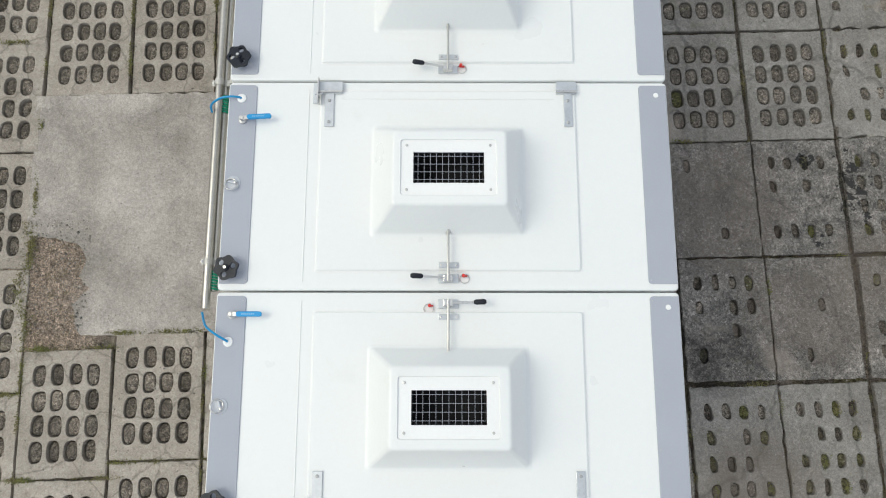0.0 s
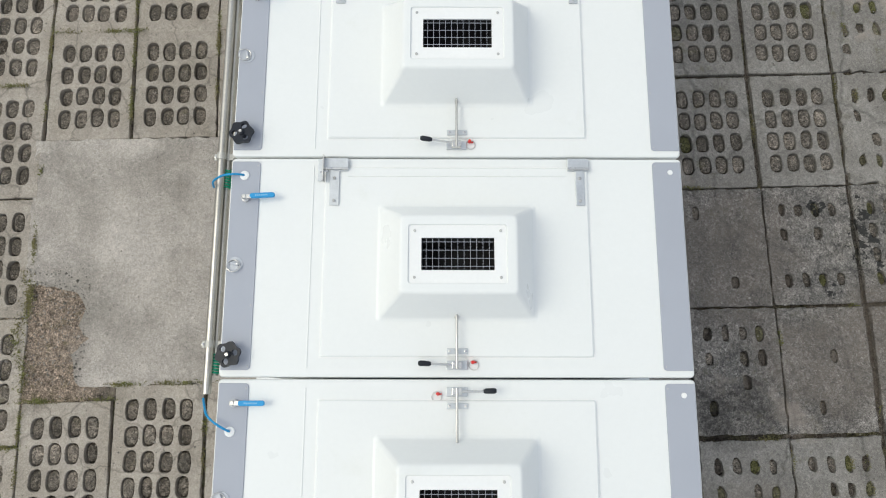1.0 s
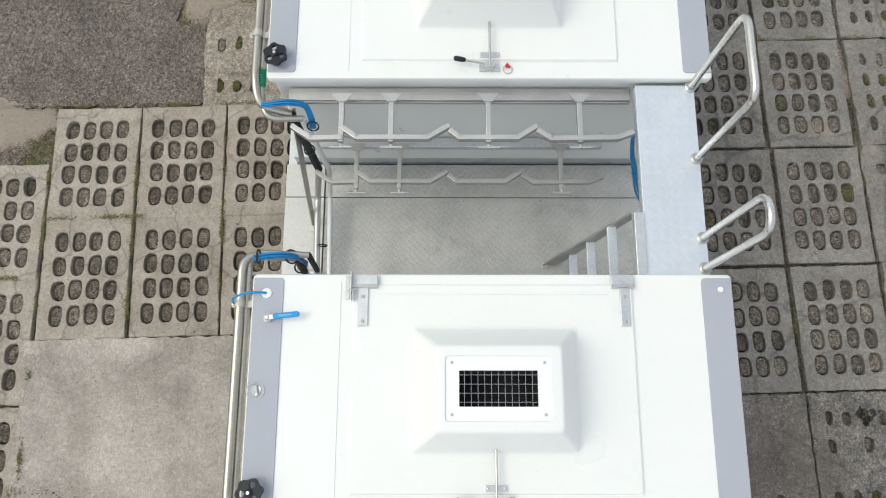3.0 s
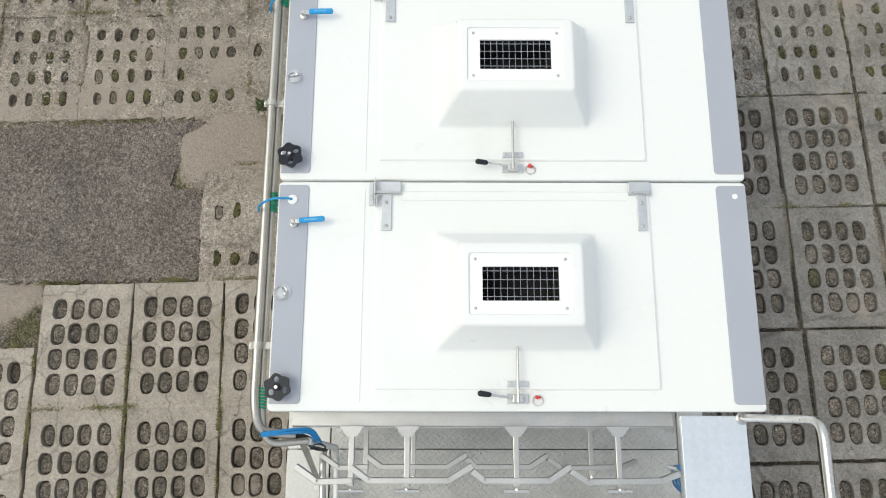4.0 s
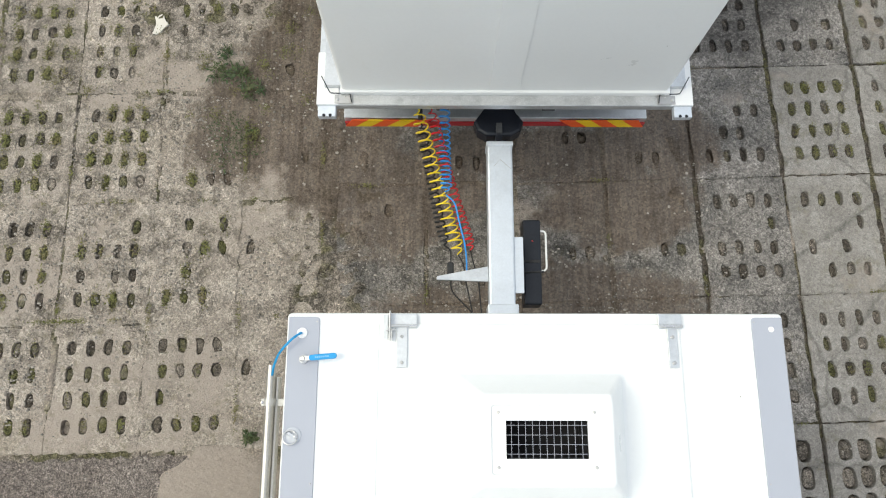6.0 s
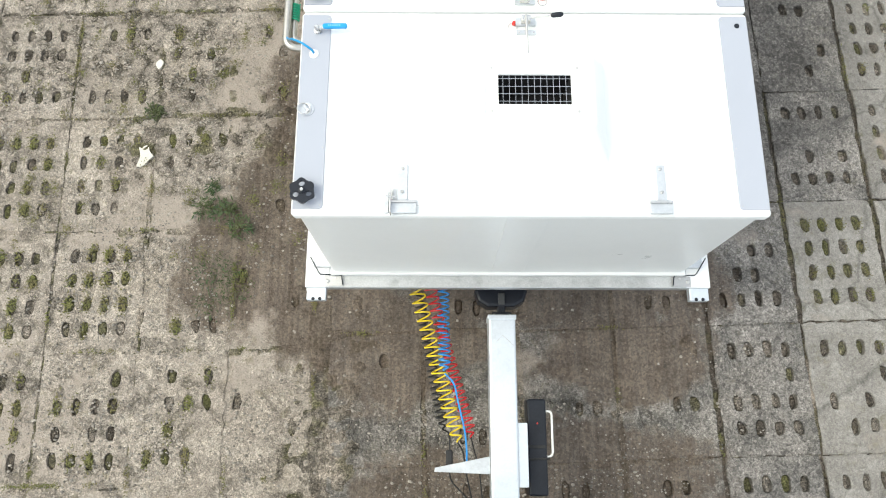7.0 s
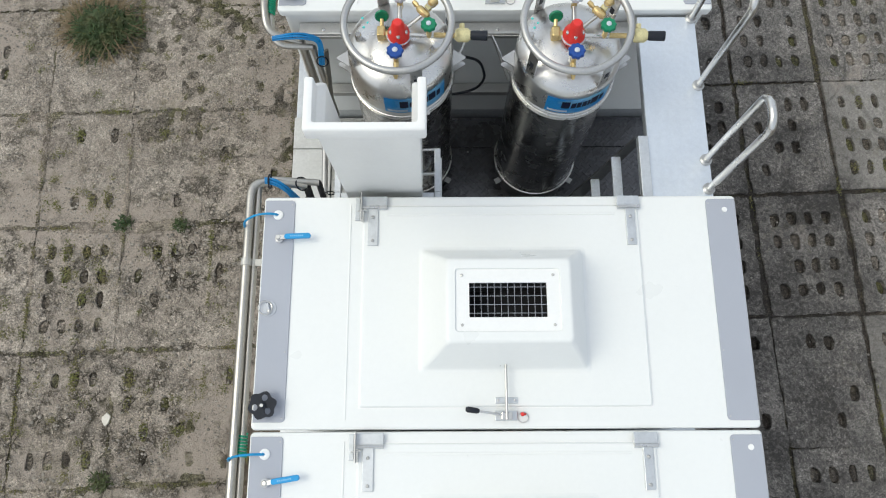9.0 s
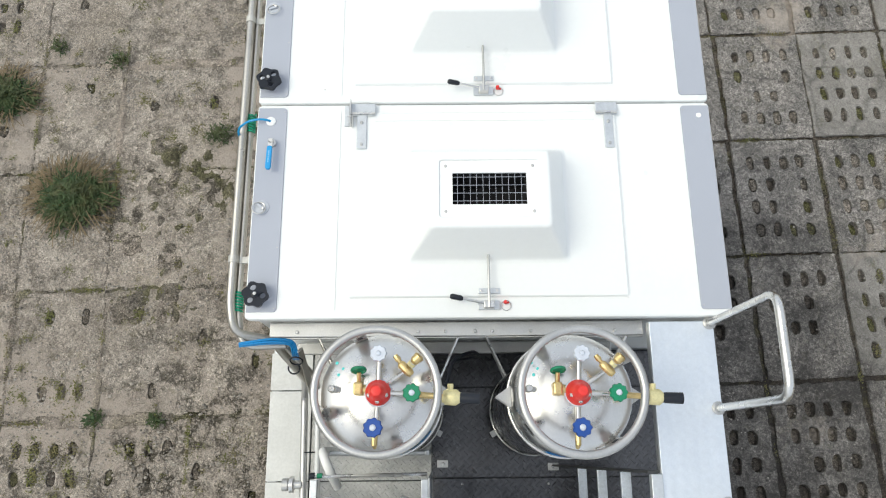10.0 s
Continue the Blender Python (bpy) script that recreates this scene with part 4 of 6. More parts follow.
def hinge(unit, name, x0, x1, lx0, lx1, flip, hasp):
    s = -1 if flip else 1

    def ys(a, b):
        return (a, b) if s > 0 else (-b, -a)
    top = HALF - 0.007
    h = part(name, box(x0, x1, *ys(0.468, top), ROOF + 0.016, ROOF + 0.024, 0.002), GALV, unit, "bolted T-shaped steel hinge")
    part("strap", box(lx0, lx1, *ys(0.293, 0.47), ROOF + 0.014, ROOF + 0.024, 0.002), GALV, h)
    part("barrel", tube([(x0, s * 0.479, ROOF + 0.03), (x1, s * 0.479, ROOF + 0.03)], 0.007, 8), STEEL, h, "", True)
    for yy in (0.315, 0.43):
        part("bolt", lathe([(0.008, 0), (0.008, 0.005), (0.004, 0.008), (0, 0.008)], 8, ((lx0 + lx1) / 2, s * yy, ROOF + 0.024)), STEEL_DULL, h)
    if hasp:
        part("hasp", box(x0 - 0.026, x0 - 0.004, *ys(0.42, top - 0.004), ROOF + 0.002, ROOF + 0.012, 0.002), GALV, h)
        part("locking_plate", box(x0 + 0.004, x0 + 0.009, *ys(0.41, top + 0.008), ROOF + 0.012, ROOF + 0.062, 0.001), STEEL, h)
        part("pin", tube([(x0 - 0.012, s * 0.455, ROOF + 0.04), (x0 + 0.03, s * 0.463, ROOF + 0.04)], 0.004, 6), STEEL, h)


def latch(unit, flip, swing, ring_at):
    """Over-centre catch: a rod hooked on the hood, two plates, a handle with a black grip and a red pin on a ring."""
    s = -1 if flip else 1
    base = part("latch", box(-0.05, 0.05, min(s * -0.505, s * -0.462), max(s * -0.505, s * -0.462), ROOF + 0.001, ROOF + 0.013, 0.002), GALV, unit, "steel toggle latch with black grip and red pin")
    part("keeper_plate", box(-0.048, 0.052, min(s * -0.432, s * -0.405), max(s * -0.432, s * -0.405), ROOF + 0.013, ROOF + 0.022, 0.002), GALV, base)
    for dx in (-0.035, 0.04):
        part("screw", lathe([(0.006, 0), (0.006, 0.003), (0, 0.004)], 8, (dx, s * -0.418, ROOF + 0.022)), STEEL, base)
    part("rod", tube([(0.0, s * -0.25, ROOF + 0.052), (0.0, s * -0.262, ROOF + 0.056), (0.0, s * -0.50, ROOF + 0.05)], 0.006, 8), STEEL_DULL, base, "", True)
    part("rod_foot", lathe([(0.016, 0), (0.016, 0.01), (0.011, 0.03), (0, 0.032)], 12, (0.0, s * -0.252, ROOF + 0.014)), STEEL, base, "", True)
    part("body", box(-0.024, 0.024, min(s * -0.502, s * -0.468), max(s * -0.502, s * -0.468), ROOF + 0.013, ROOF + 0.048, 0.004), STEEL, base)
    h = part("handle", tube([(0, 0, 0), (-0.125 * s, 0.006 * s, 0.016)], 0.0055, 8), STEEL, base, "", True)
    h.matrix_basis = pose(0.0, s * -0.484, ROOF + 0.04, 0, 0, swing)
    part("grip", tube([(-0.122 * s, 0.006 * s, 0.0155), (-0.132 * s, 0.0063 * s, 0.017), (-0.172 * s, 0.0078 * s, 0.022), (-0.182 * s, 0.008 * s, 0.023)],
                      [0.008, 0.0125, 0.0135, 0.008], 10), BLACK, h, "black grip", True)
    rx, ry = ring_at
    pin = part("safety_pin", lathe([(0.006, 0), (0.0085, 0.006), (0.0085, 0.024), (0.005, 0.029), (0, 0.029)], 10, (rx, s * ry, ROOF + 0.006)), RED, base, "red plastic pin", True)
    part("pin_strap", box(rx - 0.004, rx + 0.018, s * ry - 0.004, s * ry + 0.004, ROOF + 0.004, ROOF + 0.008), RED, pin)
    part("pull_ring", ring((rx + 0.005 * s, s * ry - 0.013, ROOF + 0.006), 0.023, 0.0022, 24, None, 6), STEEL, pin, "", True)


def vent_grille(hood, top_z, y_mid):
    """White frame with four screws round a bar grille over a dark duct."""
    x0, x1, y0, y1 = -0.165, 0.167, y_mid - 0.075, y_mid + 0.075
    own = bmesh.new()
    outer = round_rect(-0.2245, 0.2245, y_mid - 0.1355, y_mid + 0.1355, 0.012)
    inner = round_rect(x0, x1, y0, y1, 0.003)
    loops = [[own.verts.new((x, y, z)) for x, y in pts] for pts, z in ((outer, top_z - 0.002), (outer, top_z + 0.003), (inner, top_z + 0.004), (inner, top_z - 0.006))]
    for a, c in zip(loops, loops[1:]):
        for k in range(len(a)):
            own.faces.new((a[k], a[(k + 1) % len(a)], c[(k + 1) % len(a)], c[k]))
    frame_ = part("grille_frame", own, PLASTIC_WHITE, hood, "white plastic frame with four screws")
    for sx in (-0.196, 0.196):
        for sy in (-0.108, 0.108):
            part("screw", lathe([(0.007, 0), (0.007, 0.003), (0.003, 0.004), (0, 0.003)], 8, (sx, y_mid + sy, top_z + 0.003)), STEEL_DULL, frame_)
    bars = bmesh.new()
    n = 11
    for i in range(n + 1):
        x = x0 + 0.022 + i * 0.0287
        if x < x1 - 0.003:
            box(x - 0.0009, x + 0.0009, y0, y1, top_z - 0.0055, top_z - 0.0035, 0, bars)
    for yy in (y0 + 0.0186, y0 + 0.0555, y0 + 0.093, y0 + 0.1314):
        box(x0, x1, yy - 0.0009, yy + 0.0009, top_z - 0.0035, top_z - 0.0015, 0, bars)
    part("grille", bars, STRIP, hood, "thin pale wire grille over a dark duct")
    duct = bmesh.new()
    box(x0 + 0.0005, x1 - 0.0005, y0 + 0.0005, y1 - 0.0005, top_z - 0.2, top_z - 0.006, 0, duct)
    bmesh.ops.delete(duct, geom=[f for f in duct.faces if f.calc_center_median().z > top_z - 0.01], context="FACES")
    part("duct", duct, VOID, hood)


def tank_unit(y_mid, flip, lever_turn, wheel_turn, swing, ring_at, hole_dark=False, rear_wall=False, hood_at=0.0, front=False):
    u = thing("tank_unit", "white moulded tank unit with roof hatch, vent hood and grey strips", "tank", (0, y_mid, FLOOR_Z), "tank units on the vehicles")
    s = -1 if flip else 1
    shell = frustum([(-1.105, 1.105, -HALF + 0.012, HALF - 0.012, 0, 0.03), (-1.105, 1.105, -HALF + 0.012, HALF - 0.012, ROOF - 0.05, 0.03),
                     (-1.122, 1.122, -HALF, HALF, ROOF - 0.042, 0.02), (-1.126, 1.126, -HALF, HALF, ROOF - 0.01, 0.02),
                     (-1.121, 1.121, -HALF + 0.004, HALF - 0.004, ROOF - 0.002, 0.018), (-1.112, 1.112, -HALF + 0.012, HALF - 0.012, ROOF, 0.016)])
    body = part("body", shell, WHITE, u, "glossy white gelcoat shell", True)
    part("seam_bead", box(-0.716, -0.709, -0.5, 0.5, ROOF - 0.002, ROOF + 0.003, 0.0015), WHITE, body)
    if rear_wall:
        part("wall_panel", box(-0.11, 0.09, -HALF + 0.0055, -HALF + 0.0125, 0.05, ROOF - 0.06, 0.002), WHITE, body)
    for name, x0, x1, corners in (("left_strip", -1.118, -0.978, (1, 0, 0, 1)), ("right_strip", 0.979, 1.118, (0, 1, 1, 0))):
        st = part(name, prism(round_rect(x0, x1, -0.508, 0.522, 0.018, 4, corners), ROOF - 0.001, ROOF + 0.006, None, 0.002), STRIP, u, "grey anti-slip strip")
        for yy in (-0.49, 0.50, -0.2):
            xx = x1 - 0.012 if x0 < 0 else x0 + 0.012
            part("rivet", lathe([(0.004, 0), (0.003, 0.002), (0, 0.0025)], 6, (xx, yy, ROOF + 0.006)), STEEL_DULL, st)
    part("plug", lathe([(0.0135, 0), (0.012, 0.004), (0, 0.005)], 12, (1.066, 0.468, ROOF + 0.006)), BLACK if hole_dark else PLASTIC_WHITE, u, "", True)
    # hatch lid and hood
    y0, y1 = (-0.447, 0.492) if s > 0 else (-0.492, 0.447)
    lid = part("hatch_lid", frustum([(-0.652, 0.652, y0, y1, ROOF, 0.012), (-0.650, 0.650, y0 + 0.002, y1 - 0.002, ROOF + 0.009, 0.012),
                                     (-0.643, 0.643, y0 + 0.008, y1 - 0.008, ROOF + 0.014, 0.012)]), WHITE, u, "raised white hatch lid", True)
    part("hatch_seal", box(-0.656, 0.656, y0 - 0.004, y1 + 0.004, ROOF - 0.001, ROOF + 0.002), PLASTIC_WHITE, lid)
    for yy in (y1 - 0.045 if s > 0 else y0 + 0.045,):
        part("rib", box(-0.54, 0.54, yy - 0.005, yy + 0.005, ROOF + 0.012, ROOF + 0.018, 0.002), WHITE, lid)
    ym = 0.004 * s + hood_at
    top = ROOF + 0.252
    yt = hood_at
    hy0, hy1 = yt - 0.179, yt + 0.178
    spec = [(-0.388, 0.388, ym - 0.292, ym + 0.292, ROOF + 0.0143, 0.02), (-0.379, 0.378, ym - 0.281, ym + 0.281, ROOF + 0.0165, 0.02),
            (-0.372, 0.371, ym - 0.273, ym + 0.273, ROOF + 0.0225, 0.02), (-0.366, 0.365, ym - 0.267, ym + 0.267, ROOF + 0.036, 0.02),
            (-0.272, 0.280, hy0 - 0.008, hy1 + 0.008, top - 0.015, 0.024), (-0.266, 0.275, hy0 - 0.003, hy1 + 0.003, top - 0.006, 0.024), (-0.259, 0.268, hy0 + 0.004, hy1 - 0.004, top - 0.001, 0.02),
            (-0.251, 0.260, hy0 + 0.012, hy1 - 0.012, top, 0.017), (-0.226, 0.226, yt - 0.137, yt + 0.137, top, 0.014), (-0.2235, 0.2235, yt - 0.1345, yt + 0.1345, top - 0.003, 0.012),
            (-0.2225, 0.2225, yt - 0.1335, yt + 0.1335, top - 0.014, 0.012), (-0.165, 0.167, yt - 0.075, yt + 0.075, top - 0.014, 0.003)]
    hood = frustum(spec, cap=False)
    hd = part("vent_hood", hood, WHITE, u, "white tapered vent hood", True)
    vent_grille(hd, top - 0.011, yt)
    hinge(u, "hinge", -0.664, -0.538, -0.628, -0.58, flip, True)
    hinge(u, "hinge", 0.551, 0.656, 0.589, 0.632, flip, False)
    latch(u, flip, swing, ring_at)
    hand_wheel(u, -1.07, -0.435, wheel_turn)
    lever_valve(u, -1.042, 0.43 if flip else 0.33, lever_turn)
    lifting_eye(u, -1.075, 0.0, wheel_turn)
    gy = 0.3 if flip else 0.448
    part("grommet", lathe([(0.024, 0), (0.023, 0.006), (0.012, 0.01), (0.01, 0.008), (0, 0.008)], 18, (-1.055, gy, ROOF + 0.006)), PLASTIC_WHITE, u, "", True)
    if front:
        pts = [(-1.055, gy, ROOF), (-1.058, gy - 0.003, ROOF + 0.03), (-1.09, gy - 0.03, ROOF + 0.05), (-1.15, gy - 0.09, ROOF + 0.03), (-1.19, gy - 0.15, ROOF - 0.05), (-1.205, gy - 0.2, ROOF - 0.1)]
    elif flip:
        pts = [(-1.055, gy, ROOF), (-1.058, gy + 0.005, ROOF + 0.03), (-1.10, gy + 0.03, ROOF + 0.05), (-1.16, gy + 0.07, ROOF + 0.03), (-1.195, gy + 0.11, ROOF - 0.04), (-1.218, gy + 0.15, ROOF - 0.085)]
    else:
        pts = [(-1.055, gy, ROOF), (-1.06, gy, ROOF + 0.022), (-1.10, gy, ROOF + 0.036), (-1.16, gy - 0.004, ROOF + 0.026), (-1.228, gy - 0.018, ROOF - 0.03), (-1.24, gy - 0.03, ROOF - 0.1)]
    part("air_hose", tube(pts, 0.0056, 8, None, False, 0.04), BLUE_AIR, u, "blue air hose into a white grommet", True)
    return u


D_SHIFT = 9.214
rows = [  # middle, turned hatch, lever, wheel, handle, pin, dark plug, rear wall, hood
    (0.925 + PITCH * 0.5, True, 0, 20, 4, (-0.09, -0.474), False, True, 0.0),
    (0.925 + PITCH * 1.5, False, 3, 75, 0, (0.075, -0.47), False, False, 0.007),
    (0.925 + PITCH * 2.5, False, 6, 10, -4, (0.066, -0.466), False, False, 0.003),
    (5.190 + PITCH * 0.5, False, 5, 40, -5, (0.088, -0.478), False, False, 0.0),
    (5.190 + PITCH * 1.5, False, 2, 100, -3, (0.082, -0.474), False, False, -0.006),
    (5.190 + PITCH * 2.5, False, 5, 60, -2, (0.07, -0.47), False, False, -0.011),
    (10.129 + PITCH * 0.5, True, 1, 35, 6, (-0.06, -0.47), True, True, -0.016),
    (10.129 + PITCH * 1.5, False, 9, 85, -3, (0.085, -0.472), False, False, -0.014),
    (10.129 + PITCH * 2.5, False, 2, 15, -6, (0.07, -0.478), False, False, -0.01),
    (14.404 + PITCH * 0.5, False, -92, 50, -8, (0.075, -0.472), False, False, 0.0),
    (14.404 + PITCH * 1.5, False, 4, 110, -6, (0.07, -0.47), False, False, 0.0),
]
for y_mid, flip, lever, wheel, swing, pin, dark, rear, hood_at in rows:
    tank_unit(y_mid, flip, lever, wheel, swing, pin, dark, rear, hood_at, abs(y_mid - 5.190 - PITCH * 2.5) < 0.01)
# ---- the two vehicles under the tanks ----
DECK = 1.385


def wheel(parent, x, y, r=0.5, w=0.3):
    own = lathe([(r * 0.55, -w / 2), (r * 0.92, -w / 2), (r, -w / 2 + 0.04), (r, w / 2 - 0.04), (r * 0.92, w / 2), (r * 0.55, w / 2)], 28)
    t = part("wheel", join(None, own, pose(x, y, r - 0.014, 0, 90, 0)), RUBBER, parent, "black rubber tyre", True)
    own = lathe([(r * 0.55, -w / 2 + 0.03), (r * 0.5, w / 2 - 0.06), (0.12, w / 2 - 0.12), (0, w / 2 - 0.12)], 20)
    part("rim", join(None, own, pose(x, y, r - 0.014, 0, 90 if x > 0 else -90, 0)), STEEL_DULL, t, "", True)


def chassis(name, label, y0, y1, gap, axles):
    """Deck, side rails, ledge and wheels; the open bay between the tank groups shows its floor."""
    c = thing(name, label, "vehicle", (0, y0, 0))
    dy = -y0

    def b(x0, x1, a0, a1, z0, z1, bev=0.004):
        return box(x0, x1, a0 + dy, a1 + dy, z0, z1, bev)
    part("sub_floor", b(-1.27, 1.27, y0 + 0.34, y1, DECK - 0.09, DECK - 0.03), FRAME, c)
    for x in (-0.42, 0.42):
        part("frame_rail", b(x - 0.04, x + 0.04, y0 + 0.25, y1 - 0.1, 0.93, DECK - 0.09), FRAME, c)
    for x in (-1.25, 1.25):
        part("side_rail", b(x - 0.03, x + 0.03, y0, y1, DECK - 0.07, FLOOR_Z - 0.004 if gap is None else DECK - 0.01, 0.008), GALV, c)
    for a, e in ((y0 + 0.125, gap[0] - 0.02), (gap[1] + 0.02, y1)):
        part("tank_bed", b(-1.22, 1.22, a, e, DECK - 0.028, FLOOR_Z - 0.001), GALV, c)
    for y in axles:
        for x in (-1.05, 1.05):
            wheel(c, x, y + dy)
        part("axle", tube([(-0.95, y + dy, 0.486), (0.95, y + dy, 0.486)], 0.07, 12), FRAME, c)
        for x in (-0.42, 0.42):
            part("spring_hanger", b(x - 0.05, x + 0.05, y - 0.12, y + 0.12, 0.5, 0.94), FRAME, c)
    return c


def rear_ledge(c, dy, y):
    """Tread-plate ledge, corner brackets and side flanges behind the last tank."""
    def b(x0, x1, a0, a1, z0, z1, bev=0.003):
        return box(x0, x1, a0 + dy, a1 + dy, z0, z1, bev)
    fl = FLOOR_Z - 0.045
    led = part("rear_ledge", b(-1.272, 1.272, y - 0.03, y + 0.35, fl - 0.06, fl, 0.006), GALV, c, "galvanised steel rear ledge")
    part("tread_strip", b(-1.12, 1.12, y - 0.026, y + 0.043, fl - 0.001, fl + 0.004, 0.001), TREAD, led)
    part("kick_strip", b(-1.11, 1.11, y + 0.044, y + 0.09, fl - 0.001, FLOOR_Z - 0.002, 0.004), WHITE, led, "white foot strip")
    for s in (-1, 1):
        part("side_plate", b(min(s * 1.125, s * 1.272), max(s * 1.125, s * 1.272), y - 0.026, y + 0.36, fl - 0.001, fl + 0.006, 0.002), PLASTIC_WHITE, led, "white side plate")
        br = part("corner_bracket", b(min(s * 1.03, s * 1.15), max(s * 1.03, s * 1.15), y - 0.022, y + 0.042, fl + 0.006, fl + 0.011, 0.002), STEEL_DULL, led)
        part("bolt", lathe([(0.012, 0), (0.012, 0.006), (0.007, 0.01), (0, 0.01)], 10, (s * 1.13, y + 0.008 + dy, fl + 0.011)), STEEL, br, "", True)
        part("bolt", lathe([(0.007, 0), (0.007, 0.004), (0, 0.005)], 8, (s * 1.08, y + 0.03 + dy, fl + 0.011)), STEEL, br, "", True)
        part("wire_hook", tube([(s * 1.235, y + 0.15 + dy, fl + 0.07), (s * 1.18, y + 0.05 + dy, fl + 0.02), (s * 1.045, y + 0.046 + dy, fl + 0.018), (s * 1.035, y - 0.015 + dy, fl + 0.018)], 0.0035, 6, None, False, 0.012), BLACK, br, "thin black wire hook", True)
        own = b(min(s * 1.14, s * 1.262), max(s * 1.14, s * 1.262), y - 0.108, y - 0.026, fl - 0.058, fl - 0.006, 0.006)
        tab = part("lamp_bracket", own, DRAW, led, "galvanised bracket tab")
        for k in (-0.02, 0.022):
            part("notch", lathe([(0.011, 0), (0.011, 0.004), (0, 0.004)], 10, (s * 1.2 + k, y - 0.1 + dy, fl - 0.008)), BLACK, tab)


trailer = chassis("trailer_chassis", "drawbar trailer chassis with galvanised deck rails and drawbar", 0.87, 8.43, (4.186, 5.19), (2.1, 6.6))
rear_ledge(trailer, -0.87, 0.878)
lorry = chassis("lorry_chassis", "lorry chassis with galvanised rear ledge and striped bumper beam", 10.05, 16.62, (13.4, 14.404), (11.9, 15.9))
rear_ledge(lorry, -10.05, 10.082)
BY = -10.05
beam = part("bumper_beam", box(-1.2, 1.2, 10.32 + BY, 10.5 + BY, 0.555, 0.665, 0.006), GALV, lorry, "galvanised bumper beam with red and yellow stripes")
part("rear_plate", box(-1.2, 1.2, 10.305 + BY, 10.322 + BY, 0.545, 0.6, 0.003), DARK_RED, beam, "red reflective plate")
for s in (-1, 1):
    for i in range(5):
        own = bmesh.new()
        x0 = 0.62 + i * 0.125
        x1 = x0 + 0.125
        lean = -0.11
        quad = [(x0, 0.54), (x1, 0.54), (x1 + lean, 0.66), (x0 + lean, 0.66)]
        vs = [own.verts.new((s * min(a, 1.2) if i < 4 else s * min(a, 1.2), 10.30 + BY, z)) for a, z in quad] + [own.verts.new((s * min(a, 1.2), 10.306 + BY, z)) for a, z in quad]
        own.faces.new(vs[:4])
        own.faces.new(vs[4:][::-1])
        for k in range(4):
            own.faces.new((vs[k], vs[(k + 1) % 4], vs[4 + (k + 1) % 4], vs[4 + k]))
        part("stripe", own, (ORANGE, YELLOW)[i % 2], beam)
for x in (-0.42, 0.42):
    part("beam_arm", box(x - 0.05, x + 0.05, 10.38 + BY, 10.5 + BY, 0.665, DECK - 0.08, 0.004), FRAME, lorry)

# drawbar, coupling, control box and hose bracket
TY = -0.97
bar = part("drawbar", box(-0.098, 0.083, 8.0 + TY, 10.045 + TY, 0.92, 1.082, 0.014), DRAW, trailer, "galvanised box-section drawbar")
part("end_plate", box(-0.104, 0.089, 10.015 + TY, 10.05 + TY, 0.914, 1.088, 0.006), DRAW, bar)
part("sleeve", box(-0.108, 0.102, 8.4 + TY, 8.86 + TY, 0.91, 1.093, 0.006), DRAW, bar)
part("plate", box(0.083, 0.145, 8.94 + TY, 9.34 + TY, 1.045, 1.065, 0.003), DRAW, bar)
part("edge_seam", tube([(-0.05, 9.86 + TY, 1.083), (-0.008, 9.91 + TY, 1.083), (0.07, 9.84 + TY, 1.083)], 0.0015, 5), STEEL_DULL, bar)
cp = part("coupling_eye", box(-0.075, 0.06, 10.047 + TY, 10.07 + TY, 0.93, 1.065, 0.006), BLACK, trailer, "black drawbar coupling")
part("shank", box(-0.035, 0.02, 10.05 + TY, 10.2 + TY, 0.98, 1.04, 0.008), BLACK, cp)
for x in (-0.06, 0.045):
    part("bolt", lathe([(0.011, 0), (0.011, 0.01), (0, 0.012)], 8, (x, 10.045 + TY, 1.065)), STEEL, cp)
hb = part("coupling_jaw", prism([(-0.19, 10.22), (-0.165, 10.15), (-0.1, 10.11), (0.08, 10.11), (0.15, 10.15), (0.175, 10.22), (0.14, 10.27), (0.09, 10.3), (0.07, 10.38), (-0.08, 10.38), (-0.1, 10.3), (-0.155, 10.27)], 0.92, 1.05, None, 0.02), BLACK, lorry, "black coupling jaw")
hb.location = (0, BY - 0.1, 0)
part("pin_guide", box(-0.03, 0.015, 10.12, 10.2, 1.05, 1.075, 0.005), FRAME, hb)
for x in (-0.035, 0.02):
    part("marker", lathe([(0.012, 0), (0.012, 0.012), (0.006, 0.016), (0, 0.016)], 10, (x, 10.33, 1.05)), YELLOW, hb, "small yellow marker", True)
cb = part("control_box", box(0.158, 0.285, 8.88 + TY, 9.5 + TY, 0.79, 0.95, 0.012), BLACK, trailer, "black control box with wire handle")
part("lid_step", box(0.15, 0.275, 9.18 + TY, 9.2 + TY, 0.95, 0.956, 0.002), RUBBER, cb)
part("lamp", lathe([(0.006, 0), (0.004, 0.004), (0, 0.004)], 8, (0.225, 9.34 + TY, 0.95)), RED, cb)
part("handle", tube([(0.27, 9.42 + TY, 0.925), (0.325, 9.42 + TY, 0.925), (0.325, 9.13 + TY, 0.925), (0.255, 9.12 + TY, 0.925)], 0.0075, 8, None, False, 0.03), PLASTIC_WHITE, cb, "pale wire handle", True)
part("strap", tube([(0.16, 9.11 + TY, 0.955), (0.3, 9.115 + TY, 0.952)], 0.008, 6), RUBBER, cb)
bk = part("hose_bracket", prism([(-0.46, 9.035 + TY), (-0.455, 9.06 + TY), (-0.1, 9.13 + TY), (-0.1, 9.02 + TY)], 1.045, 1.061, None, 0.002), GALV, trailer, "tapered galvanised hose bracket")
